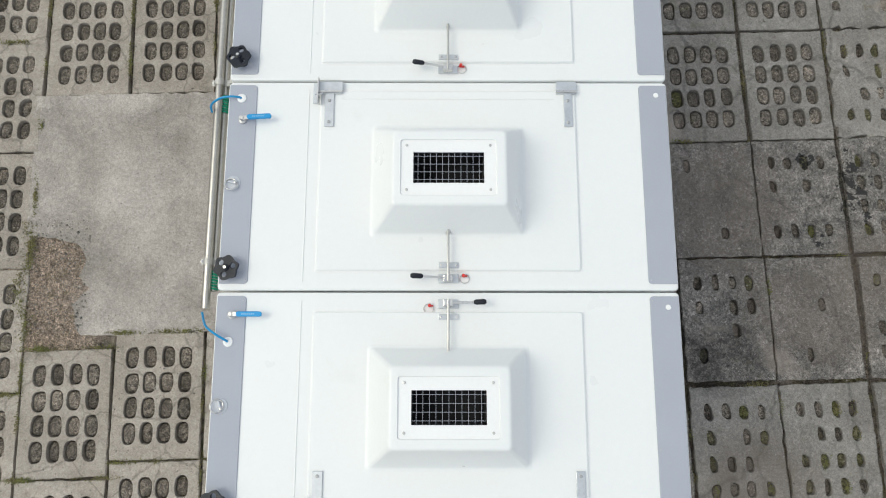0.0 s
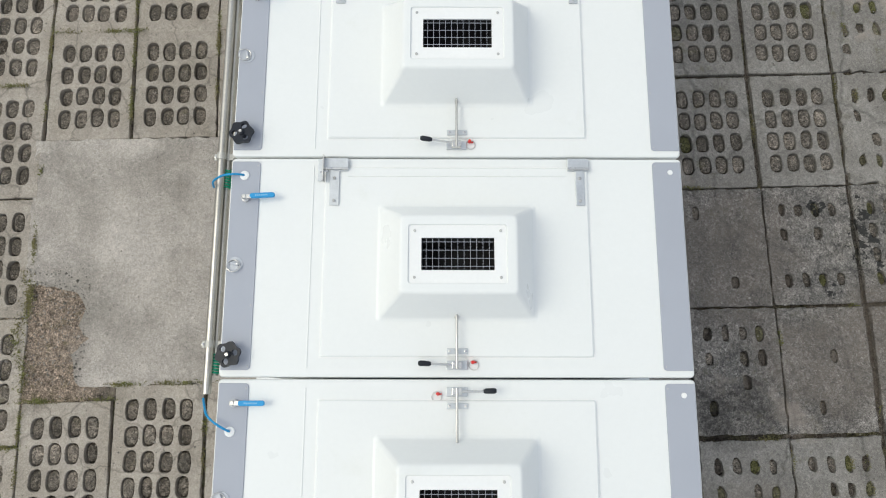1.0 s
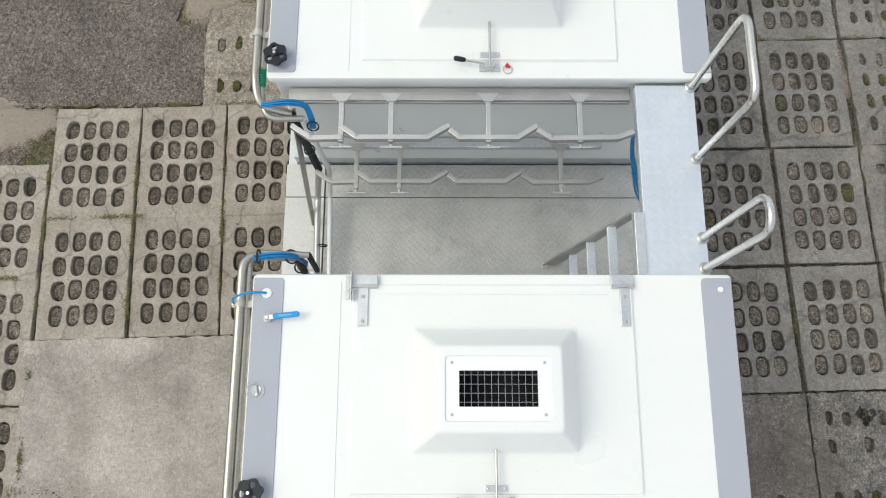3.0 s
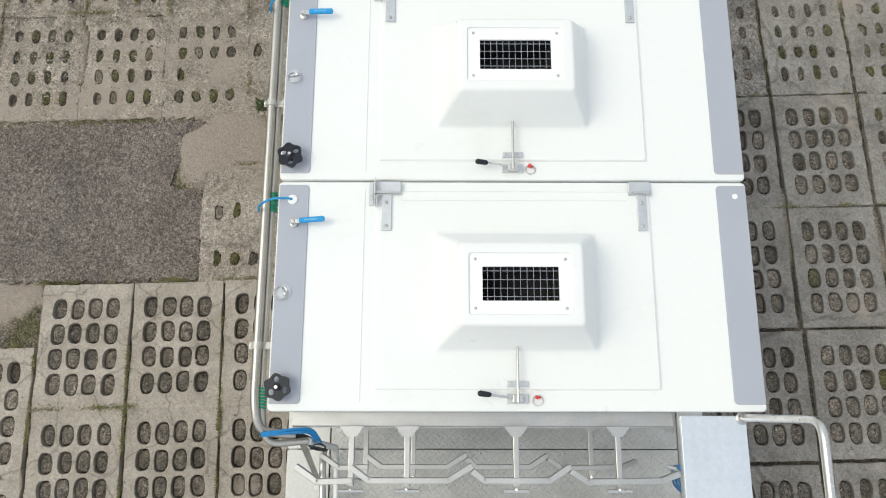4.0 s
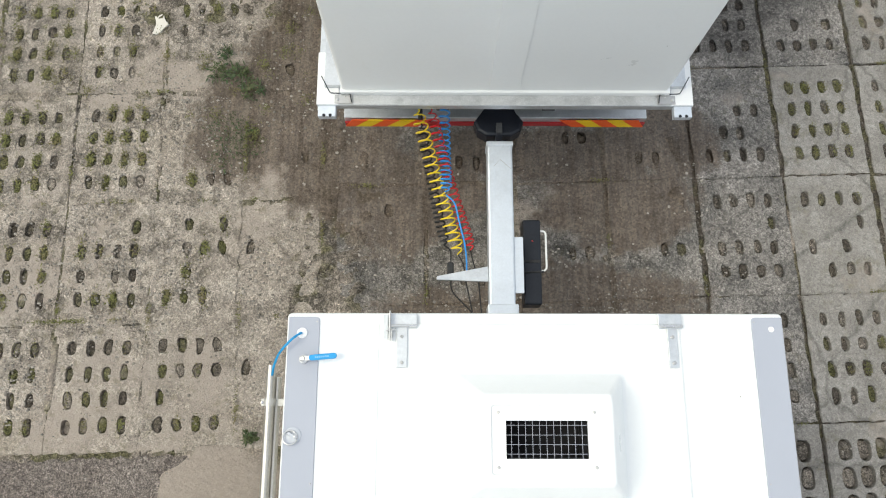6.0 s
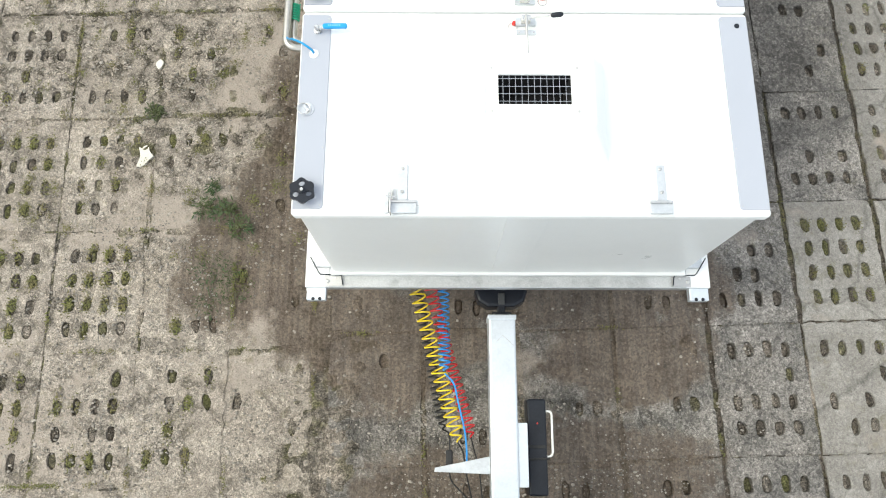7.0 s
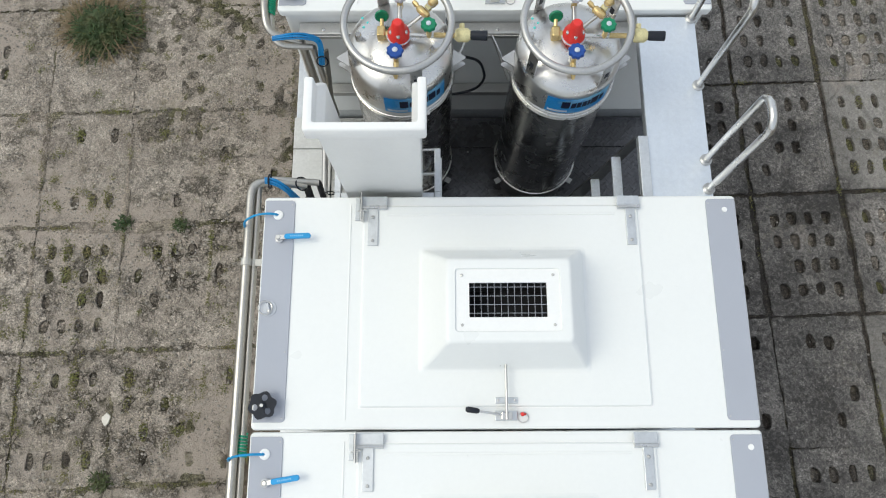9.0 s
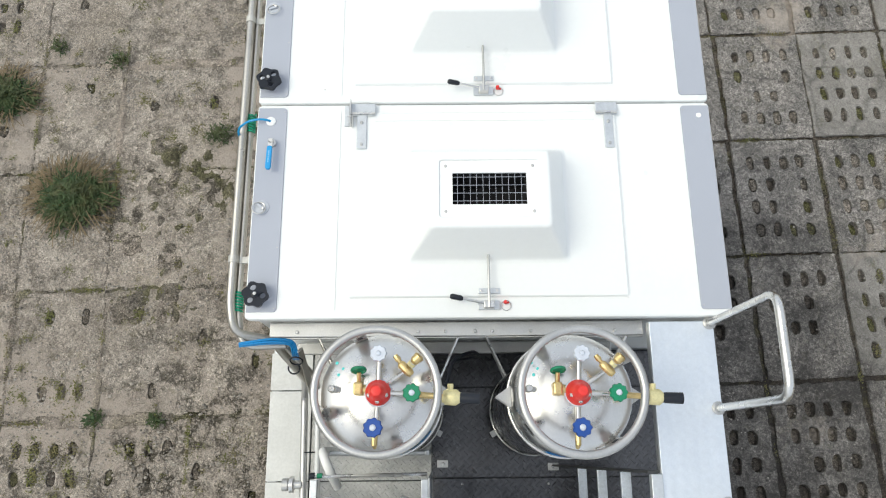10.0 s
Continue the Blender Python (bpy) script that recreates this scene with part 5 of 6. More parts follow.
part("gusset", box(-0.45, -0.1, 9.05 + TY, 9.056 + TY, 0.93, 1.045), GALV, bk)


def coil(name, label, mat, start, end, radius, turns, r, tail=None):
    """A spiral hose between two ends, sagging a little in the middle."""
    a, c = Vector(start), Vector(end)
    d = (c - a).normalized()
    side = d.cross(Vector((0, 0, 1))).normalized()
    up = side.cross(d)
    pts, n = [], turns * 12
    for i in range(n + 1):
        f = i / n
        p = a + (c - a) * f + Vector((0, 0, -0.13 * math.sin(f * math.pi)))
        ph = f * turns * math.tau
        k = min(1, f * 12, (1 - f) * 12 + 0.2)
        pts.append(p + (side * math.cos(ph) + up * math.sin(ph)) * radius * k)
    t = thing(name, label, "hose", (0, 0, 0), "spiral hoses at the coupling")
    part("coil", tube(pts, r, 6), mat, t, "", True)
    if tail:
        part("lead", tube([pts[-1], *tail], r * 0.9, 6, None, False, 0.05), RUBBER, t, "black lead", True)
    part("coupling", tube([a + Vector((0, 0.02, 0)), a + Vector((0, 0.12, 0.06))], 0.016, 8), RUBBER, t)
    return t


coil("spiral_hose", "yellow spiral air hose hanging between lorry and trailer", YELLOW_HOSE, (-0.615, 10.22, 1.1), (-0.30, 9.12, 1.04), 0.05, 19, 0.0058, [(-0.27, 9.06, 1.0), (-0.26, 8.95, 1.02), (-0.2, 8.7, 0.9)])
coil("spiral_hose", "red spiral air hose hanging between lorry and trailer", RED_HOSE, (-0.515, 10.22, 1.09), (-0.215, 9.15, 1.04), 0.04, 24, 0.0052, [(-0.2, 9.07, 0.97), (-0.17, 8.96, 1.02), (-0.14, 8.7, 0.9)])
coil("spiral_hose", "light blue spiral hose with a straight lead", BLUE_COIL, (-0.41, 10.24, 1.09), (-0.392, 9.58, 1.04), 0.04, 17, 0.0056)
coil("spiral_hose", "black spiral electric cable hanging under the air hoses", RUBBER, (-0.585, 10.15, 0.96), (-0.40, 9.2, 0.985), 0.034, 24, 0.0062, [(-0.36, 9.18, 0.93), (-0.36, 9.0, 1.0), (-0.36, 8.88, 0.93), (-0.2, 8.72, 0.9)])
lead = part("hose_lead", tube([(-0.392, 9.56, 1.02), (-0.33, 9.5, 1.045), (-0.3, 9.35, 1.045), (-0.262, 9.2, 1.04), (-0.25, 9.08, 1.04), (-0.25, 9.0, 1.02)], 0.006, 6, None, False, 0.06), BLUE_COIL, None, "", True)
tagged(lead, "straight blue end of the spiral hose", "hose")
plugs = part("cable_plug", box(-0.385, -0.34, 8.97, 9.07, 0.965, 1.02, 0.01), RUBBER, None)
tagged(plugs, "black cable plug at the hose bracket", "plug")


# ---- pipe runs along the tanks' edge, dipping through the open bay ----
def pipe_run(shift, y_start, y_end, name_label):
    """Two steel pipes under the roof's edge; in the bay rubber bends lead them down to pale pipes along the floor."""
    t = thing("air_pipe_run", name_label, "pipe", (0, 0, 0), "steel pipe runs")
    d = shift
    for name, x, z, r, dx in (("outer_pipe", -1.222 if d else -1.208, 2.562, 0.021, 0.0), ("inner_pipe", -1.192 if d else -1.182, 2.535, 0.0165, 0.062)):
        start = [(x, y_start + d + (0.09 if dx else 0), z)]
        if d:                            # the lorry's run begins with an elbow under the roof's edge
            start = [(-1.11, 11.07 + (0.05 if dx else 0), z - 0.01), (x, 11.075 + (0.05 if dx else 0), z)]
        south = Vector((-0.97 + dx, 4.315 + d + dx * 0.2, 2.46))
        low = [Vector((-1.03 + dx * 1.3, 4.31 + d, 1.56)), Vector((-1.03 + dx * 1.3, 4.33 + d, 1.53)), Vector((-1.045 + dx * 1.3, 4.93 + d, 1.53)), Vector((-0.985 + dx, 5.0 + d, 1.86))]
        north = Vector((-1.03 + dx, (5.125 if d else 5.085) + d - dx * 0.4, 2.47))
        part(name, tube([*start, (x, 4.30 + d + dx * 0.4, z), south], r, 12, None, False, 0.075), STEEL_PIPE, t, "", True)
        part("rubber_bend", tube([south, south.lerp(low[0], 0.4)], r * 0.96, 12), RUBBER, t, "black rubber bend", True)
        part("low_pipe", tube([south.lerp(low[0], 0.38), *low], r * 0.98, 12, None, False, 0.05), PIPE_WHITE if dx else STEEL_DULL, t, "pale low pipe", True)
        part("rising_pipe", tube([low[3], low[3].lerp(north, 0.5), north], r * (1.0 if dx else 1.1), 12), STEEL_PIPE if d else PIPE_WHITE if dx else RUBBER, t, "", True)
        part(name, tube([north, (x + 0.02, (5.15 if d else 5.105) + d - dx, z - 0.03), (x, (5.28 if d else 5.23) + d, z), (x, y_end + d - (0.05 if dx else 0), z)], r, 12, None, False, 0.075), STEEL_PIPE, t, "", True)
    return t


def pipe_fittings(t, clamps, sleeves):
    for y in clamps:
        c = part("pipe_clamp", box(-1.25, -1.15, y - 0.017, y + 0.017, 2.548, 2.553, 0.002), CLAMP, t, "steel saddle clamp")
        for x, z, r in ((-1.208 if y < 9 else -1.222, 2.562, 0.0255), (-1.182 if y < 9 else -1.192, 2.535, 0.021)):
            part("saddle", tube([(x, y - 0.017, z), (x, y + 0.017, z)], r, 14), CLAMP, c, "", True)
        part("stand_off", box(-1.15, -1.105, y - 0.012, y + 0.012, 2.52, 2.582), CLAMP, c)
        part("bolt", lathe([(0.007, 0), (0.007, 0.006), (0, 0.008)], 8, (-1.243, y, 2.553)), STEEL, c)
    for y in sleeves:
        n = 7
        pts = [((-1.182 if y < 9 else -1.192) + 0.021 * math.cos(i * math.tau / 12), y + 0.1 * i / (n * 12), 2.535 + 0.021 * math.sin(i * math.tau / 12)) for i in range(n * 12 + 1)]
        part("green_coil", tube(pts, 0.0055, 6), GREEN_COIL, t, "green spiral sleeve", True)


for shift, y0, y1, clamps, sleeves in ((0, 1.94, 8.225, (2.18, 3.142, 4.065, 5.498, 6.727, 8.06), (2.04, 2.98, 5.21, 6.16, 7.29)),
                                       (D_SHIFT, 2.0, 7.3, (11.757, 13.1, 14.72, 16.04), (11.245, 12.2, 14.47, 15.4))):
    run = pipe_run(shift, y0, y1, "twin weathered steel air pipes with clamps along the tanks")
    pipe_fittings(run, clamps, sleeves)
# ---- open bay between the tank groups: floor, catwalk, rails, ladder, cradles ----
def bay(shift, deck_mat, label):
    d = shift
    split = -0.285 if d else 1.12             # the lorry's floor is dry and dusty on one side
    f = tagged(part("bay_floor", box(-1.02, split, 4.17 + d, 4.427 + d, DECK - 0.03, DECK, 0.002), DECK_T), label, "floor", kind="structure")
    part("plate", box(-1.02, split, 4.433 + d, 4.965 + d, DECK - 0.03, DECK, 0.002), DECK_T, f)
    part("plate", box(-1.02, split, 4.971 + d, 5.2 + d, DECK - 0.03, DECK, 0.002), DECK_T, f)
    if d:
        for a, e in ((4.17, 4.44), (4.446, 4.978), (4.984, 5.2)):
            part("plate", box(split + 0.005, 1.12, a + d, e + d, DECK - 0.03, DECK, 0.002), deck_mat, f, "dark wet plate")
    part("side_sheet", box(-1.285, -1.026, 4.17 + d, 4.427 + d, DECK - 0.03, DECK + 0.012, 0.003), DECK_S, f, "smooth pale sheet")
    part("side_sheet", box(-1.285, -1.026, 4.433 + d, 4.965 + d, DECK - 0.03, DECK + 0.012, 0.003), DECK_S, f)
    part("side_sheet", box(-1.285, -1.026, 4.971 + d, 5.2 + d, DECK - 0.03, DECK + 0.012, 0.003), DECK_S, f)
    part("edge_sheet", box(1.126, 1.285, 4.17 + d, 5.2 + d, DECK - 0.03, DECK + 0.01, 0.003), DECK_S, f)
    for y in (4.427, 4.965):
        for x in (-0.62, -0.1, 0.42):
            part("rivet", lathe([(0.008, 0), (0.006, 0.004), (0, 0.005)], 8, (x, y - 0.02 + d, DECK)), STEEL, f)

    w = thing("catwalk", "aluminium tread-plate catwalk bridging the bay between tanks", "catwalk", (0, d, 0), "catwalks")
    part("walking_plate", box(0.742, 1.04, 4.178, 5.178, 2.606, 2.623, 0.003), WALKWAY, w)
    part("inner_lip", box(0.692, 0.742, 4.178, 4.503, 2.594, 2.637, 0.003), GALV, w)
    part("edge_angle", box(0.742, 0.752, 4.503, 5.178, 2.565, 2.606, 0.002), GALV, w)
    part("edge_angle", box(1.03, 1.04, 4.178, 5.178, 2.545, 2.606, 0.002), GALV, w)
    for y in (4.183, 5.118):
        part("support", box(0.753, 1.029, y, y + 0.05, 2.54, 2.606, 0.003), GALV, w)

    for name, pair, x, top in (("hand_rail", (4.783, 5.168), 1.022, 3.315), ("hand_rail", (4.228, 4.378), 1.02, 3.33)):
        h = thing(name, "bent steel tube grab rail standing on the catwalk", "rail", (0, d, 0), "grab rails")
        pts = [(x, pair[0], 2.623), (x, pair[0], top), (x, pair[1], top), (x, pair[1], 2.623)]
        part("hoop", tube(pts, 0.0175, 12, None, False, 0.075), STEEL, h, "", True)
        for y in pair:
            part("foot_collar", lathe([(0.03, 0), (0.03, 0.006), (0.022, 0.012), (0.02, 0.03), (0.0175, 0.03)], 14, (x, y, 2.623)), STEEL_DULL, h, "", True)

    l = thing("ladder", "short steel ladder from the bay floor to the catwalk", "ladder", (0, d, 0), "ladders")
    for y in (4.20, 4.505):
        a, c = Vector((0.495 if d else 0.47, y, DECK)), Vector((0.715, y, 2.6))
        own = bmesh.new()
        side = Vector((0.05, 0, 0))
        vs = [own.verts.new(p) for p in (a - side, a + side, c + side * 0.5, c - side * 0.5)]
        vs2 = [own.verts.new(p.co + Vector((0, 0.012, 0))) for p in vs]
        own.faces.new(vs)
        own.faces.new(vs2[::-1])
        for k in range(4):
            own.faces.new((vs[k], vs[(k + 1) % 4], vs2[(k + 1) % 4], vs2[k]))
        part("stringer", own, FRAME if d else STEEL_DULL, l)
        part("foot_plate", box(0.42, 0.485, y - 0.022, y + 0.022, DECK, DECK + 0.008, 0.002), STEEL_DULL, l)
        part("bolt", lathe([(0.011, 0), (0.011, 0.007), (0.006, 0.01), (0, 0.01)], 6, (0.45, y, DECK + 0.008)), STEEL, l)
    for x, z in ((0.567, 1.705), (0.607, 2.03), (0.648, 2.365)):
        part("tread", box(x - 0.024, x + 0.024, 4.212, 4.505, z - 0.02, z, 0.003), ALU, l)

    rail = thing("cradle_rail", "steel mounting rail on the tank wall with support arms", "rail", (0, d, 0))
    part("channel", box(-1.03, 0.735, 5.128, 5.196, 2.50, 2.552, 0.004), STEEL_DULL, rail)
    part("lower_channel", box(-1.03, 0.735, 5.133, 5.196, 1.84, 1.885, 0.004), STEEL_DULL if d else GALV, rail)
    part("bolt_row", box(-1.03, 0.735, 5.121, 5.128, 2.515, 2.538, 0.002), STEEL_DULL, rail)
    return rail


def cradle(parent, z, dy, arms, shape, back, short=0.0):
    """Arms from the rail carry a flat bar bent to hold the cylinders."""
    for run in shape:
        own = bmesh.new()
        pts = [Vector((x, y + dy, 0)) for x, y in run]
        for a, c in zip(pts, pts[1:]):
            m = Matrix.Translation((a + c) / 2 + Vector((0, 0, z))) @ Matrix.Rotation(math.atan2(c.y - a.y, c.x - a.x), 4, "Z")
            L = (c - a).length / 2 + 0.004
            join(own, box(-L, L, -0.013, 0.013, -0.02, 0.02, 0.003), m)
        part("cradle_bar", own, STEEL_DULL, parent)
    for x in arms:
        part("arm", box(x - 0.013, x + 0.013, 4.86 + dy + short, back, z - 0.018, z + 0.012, 0.003), STEEL_DULL, parent)
        part("gusset", prism([(x - 0.055, back), (x + 0.055, back), (x + 0.02, back - 0.045), (x - 0.02, back - 0.045)], z + 0.012, z + 0.018), STEEL_DULL, parent)
        part("screw_rod", tube([(x, 4.87 + dy, z - 0.005), (x, 4.838 + dy + short, z - 0.005)], 0.008, 8), STEEL, parent, "", True)
        part("tee_handle", tube([(x - 0.055, 4.838 + dy + short, z - 0.005), (x + 0.055, 4.838 + dy + short, z - 0.005)], 0.008, 8), STEEL, parent, "", True)


WAVE = [[(-0.99, 4.965), (-0.895, 4.9), (-0.74, 4.905)], [(-0.745, 4.962), (-0.665, 4.905), (-0.31, 4.905), (-0.205, 4.968)],
        [(-0.2, 4.945), (-0.15, 4.905), (0.14, 4.905), (0.235, 4.965)], [(0.24, 4.945), (0.31, 4.9), (0.64, 4.905), (0.72, 4.935)]]

rail_a = bay(0, DECK_T, "dusty grey tread-plate floor of the open trailer bay")
cradle(rail_a, 2.61, -0.01, (-0.745, -0.495, -0.005, 0.455), WAVE, 5.13, 0.022)
cradle(rail_a, 1.91, -0.002, (-0.75, -0.492, 0.474), WAVE, 5.138)
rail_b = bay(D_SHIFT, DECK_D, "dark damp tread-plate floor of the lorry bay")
for xa, xb in ((-0.14, -0.225), (-0.01, 0.085), (-0.80, -0.715), (0.655, 0.57)):
    for dz in (0, -0.07):
        part("brace", tube([(xa, 5.125, 2.54), (xb, 4.95, 2.45 + dz)], 0.0065, 6), STEEL, rail_b, "", True)
for x in (-0.9, -0.62, -0.33, -0.2, -0.06, 0.02, 0.2, 0.6):
    part("bolt_head", lathe([(0.009, 0), (0.009, 0.006), (0.005, 0.009), (0, 0.009)], 8, (x, 5.15, 2.552)), STEEL, rail_b)

# straps, flange valves and loose hoses in the bays
for d in (0, D_SHIFT):
    foot, head = (Vector((-1.087, 4.775, DECK + 0.012)), Vector((-1.03, 5.12, 2.45))) if d == 0 else (Vector((-0.955, 4.731 + d, DECK)), Vector((-0.9, 5.08 + d, 2.47)))
    axis = head - foot
    st = part("flat_strut", join(None, box(-0.006, 0.006, -0.016, 0.016, 0, axis.length, 0.002), Matrix.Translation(foot) @ axis.to_track_quat("Z", "X").to_matrix().to_4x4() @ Matrix.Rotation(radians(60), 4, "Z")), STEEL_PIPE)
    part("foot_plate", box(foot.x - 0.02, foot.x + 0.03, foot.y - 0.05, foot.y + 0.02, foot.z, foot.z + 0.01, 0.002), STEEL_DULL, st)
    tagged(st, "flat steel strut from the bay floor to the tank wall", "strut", "struts in the bays")
    va = thing("flange_valve", "small steel flange stub on the low pipe", "valve", (-1.04, 4.42 + d, 1.54), "flange stubs")
    part("stub", tube([(0.0, 0, 0), (-0.1, 0, 0)], 0.024, 12), STEEL, va, "", True)
    part("flange", tube([(-0.045, 0, 0), (-0.066, 0, 0)], 0.046, 16), STEEL, va, "", True)
    part("cap", tube([(-0.078, 0, 0), (-0.11, 0, 0)], 0.036, 14), STEEL_DULL, va, "", True)
    for k, za in enumerate((0.0, 0.014, 0.008, 0.02)):
        dx = 0.02 if d else 0.0
        ho = part("air_hose", tube([(-1.165, 5.085 + d + 0.004 * k, 2.565 + za * 0.4), (-1.07, 5.095 + d + 0.005 * k, 2.565 + za), (-1.0, 5.1 + d + 0.006 * k, 2.555 + za), (-0.95 + dx + 0.004 * k, 5.1 + d + 0.006 * k, 2.53),
                                    (-0.935 + 0.008 * k, 5.06 + d, 2.46), (-0.945 + 0.009 * k, 5.045 + d, 2.38)], 0.0056, 8, None, False, 0.04), BLUE_HOSE, None, "", True)
        tagged(ho, "blue air hose tied along the bending pipe", "hose", "tied blue hoses")
        if d:                            # the lorry's strands drop at once behind the roof's edge, the trailer's cross the corner first
            run = [(-1.15, 4.283 + d + 0.007 * k, 2.585 + za * 0.4), (-1.1, 4.275 + d + 0.007 * k, 2.58 + za), (-1.05, 4.25 + d + 0.007 * k, 2.55 + za), (-1.02 + 0.006 * k, 4.225 + d + 0.007 * k, 2.46), (-1.0 + 0.008 * k, 4.215 + d + 0.006 * k, 2.2)]
        else:
            run = [(-1.15, 4.275 + 0.006 * k, 2.585 + za * 0.4), (-1.06, 4.29 + 0.006 * k, 2.575 + za), (-0.99, 4.295 + 0.006 * k, 2.55 + za), (-0.955, 4.3 + 0.006 * k, 2.5), (-0.955, 4.32 + 0.006 * k, 2.25)]
        ho = part("air_hose", tube(run, 0.0056, 8, None, False, 0.05), BLUE_HOSE, None, "", True)
        tagged(ho, "blue air hose tied along the bending pipe", "hose", "tied blue hoses")
    tie = part("cable_tie", ring((0, 0, 0), 0.03, 0.004, 18, None, 6), BLACK)
    tie.matrix_basis = pose(-0.92, 5.03 + d, 2.44, 60, 0, 0)
    tagged(tie, "black cable tie round the hoses", "cable tie", "cable ties")
for d in (0, D_SHIFT):
    for tx, ty, tz, ax, az in ((-1.13, 4.295, 2.57, 0, 90), (-0.99, 4.315, 2.48, 0, 40), (-1.0, 4.32, 2.2, 0, 0), (-1.0, 4.6, 1.535, 90, 0), (-1.0, 5.03, 2.1, 25, 0)):
        tie = part("cable_tie", ring((0, 0, 0), 0.034 if tz > 2.4 else 0.03, 0.0045, 20, None, 6), BLACK)
        tie.matrix_basis = pose(tx, ty + d, tz, ax, az, 0)
        tagged(tie, "black cable tie round the pipe", "cable tie", "cable ties")
ho = thing("hose_hank", "coiled blue air hose hanging by the catwalk", "hose")
own = bmesh.new()
for k in range(3):
    tube([(0.742, 4.955 - 0.008 * k, 2.575), (0.748 + 0.006 * k, 4.95, 2.49 - 0.012 * k), (0.79 + 0.006 * k, 4.93, 2.3), (0.9 + 0.008 * k, 4.82, 1.95 + 0.03 * k), (1.04, 4.72 - 0.01 * k, 1.75)], 0.0065, 8, own, False, 0.08)
part("hose", own, BLUE_HOSE, ho, "", True)
part("nozzle", tube([(0.70, 4.95, 2.53), (0.735, 4.94, 2.55)], 0.01, 8), STEEL_DULL, ho, "steel end fitting", True)


# ---- liquid gas cylinders in the lorry bay ----
def gas_cylinder(x, y, turn, label_turn, cap):
    c = thing("gas_cylinder", "tall stainless steel gas cylinder with guard ring and valves", "gas cylinder", (x, y, DECK), "gas cylinders in the lorry bay")
    R = 0.254
    part("dolly", lathe([(R - 0.03, 0.0), (R - 0.012, 0.006), (R - 0.012, 0.10), (R - 0.004, 0.11), (R - 0.004, 0.185), (0, 0.185)], 40), FRAME, c, "dark round base", True)
    for a in (209, 331):
        clip = part("clip", box(0, 0.05, -0.018, 0.018, 0.1, 0.107, 0.002), STEEL_DULL, c)
        clip.matrix_basis = pose(0.236 * math.cos(radians(a)), 0.236 * math.sin(radians(a)), 0.0, 0, 0, a)
    COLLAR = 1.312
    prof = [(R - 0.02, 0.18), (R - 0.006, 0.185), (R - 0.006, COLLAR)]
    part("lower_vessel", lathe(prof, 48), VESSEL_LOW, c, "polished lower vessel, steel darkened for the deck it reflects", True)
    prof = [(R - 0.006, COLLAR), (R - 0.001, COLLAR + 0.004), (R - 0.001, COLLAR + 0.02), (R - 0.005, COLLAR + 0.025), (R - 0.005, 1.5)]
    for i in range(1, 9):
        a = i / 8 * math.pi / 2
        prof.append(((R - 0.005) * math.cos(a) if i < 8 else 0.0, 1.5 + 0.105 * math.sin(a)))
    part("vessel", lathe(prof, 48), VESSEL, c, "polished stainless steel vessel", True)
    for z in (COLLAR, COLLAR - 0.02):
        part("collar_band", ring((0, 0, z), R + 0.001, 0.0055, 48, None, 8), STEEL, c, "", True)
    part("foot_ring", ring((0, 0, 0.2), R + 0.002, 0.006, 48, None, 8), STEEL, c, "", True)
    part("guard_ring", ring((0, 0, 1.73), 0.238, 0.0165, 56, None, 12), STEEL_DULL, c, "brushed steel tube guard ring", True)
    for k in range(4):
        a = radians(turn + 28 + 90 * k)
        own = join(None, box(-0.028, 0.028, -0.004, 0.004, 0, 0.5, 0.002), pose(0.236 * math.cos(a), 0.236 * math.sin(a), 1.235, 0, 0, math.degrees(a) + 90))
        post = part("guard_post", own, STEEL, c)
        ho2 = join(None, box(-0.012, 0.012, -0.006, 0.006, 0.36, 0.4, 0.002), pose(0.236 * math.cos(a), 0.236 * math.sin(a), 1.235, 0, 0, math.degrees(a) + 90))
        part("slot", ho2, BLACK, post)
    part("neck", lathe([(0.05, 1.58), (0.05, 1.59), (0.04, 1.595), (0.04, 1.635), (0, 1.635)], 20), STEEL, c, "", True)
    own = lathe([(0.05, 1.61), (0.052, 1.625), (0.049, 1.655), (0.042, 1.665), (0.032, 1.69), (0.027, 1.722), (0.018, 1.735), (0, 1.738)], 24)
    red = part("cap", own, RED, c, "red plastic cap", True)
    part("rim", ring((0, 0, 1.63), 0.053, 0.004, 28, None, 6), SILVER_KNOB, red, "pale rim", True)
    for k in range(3):
        a = radians(200 + 70 * k)
        part("cap_bolt", lathe([(0.009, 0), (0.009, 0.01), (0.004, 0.014), (0, 0.014)], 8, (0.036 * math.cos(a), 0.036 * math.sin(a), 1.668)), STEEL, red)

    def knob(name, px, py, z, rad, mat, lbl):
        own = bmesh.new()
        n = 48
        loops = []
        for rr, zz in ((0.4, 0.0), (0.94, 0.0), (1.0, 0.006), (1.0, 0.016), (0.9, 0.021), (0.42, 0.021)):
            loops.append([own.verts.new((px + rad * rr * (1 + 0.07 * math.cos(9 * k * math.tau / n)) * math.cos(k * math.tau / n),
                                         py + rad * rr * (1 + 0.07 * math.cos(9 * k * math.tau / n)) * math.sin(k * math.tau / n), z + zz)) for k in range(n)])
        for a, b in zip(loops, loops[1:]):
            for k in range(n):
                own.faces.new((a[k], a[(k + 1) % n], b[(k + 1) % n], b[k]))
        own.faces.new(loops[-1])
        own.faces.new(loops[0][::-1])
        kb = part(name, own, mat, c, lbl, True)
        part("boss", lathe([(rad * 0.34, 0.02), (rad * 0.34, 0.024), (rad * 0.2, 0.028), (0, 0.028)], 12, (px, py, z)), SILVER_KNOB, kb, "", True)

    z = 1.715
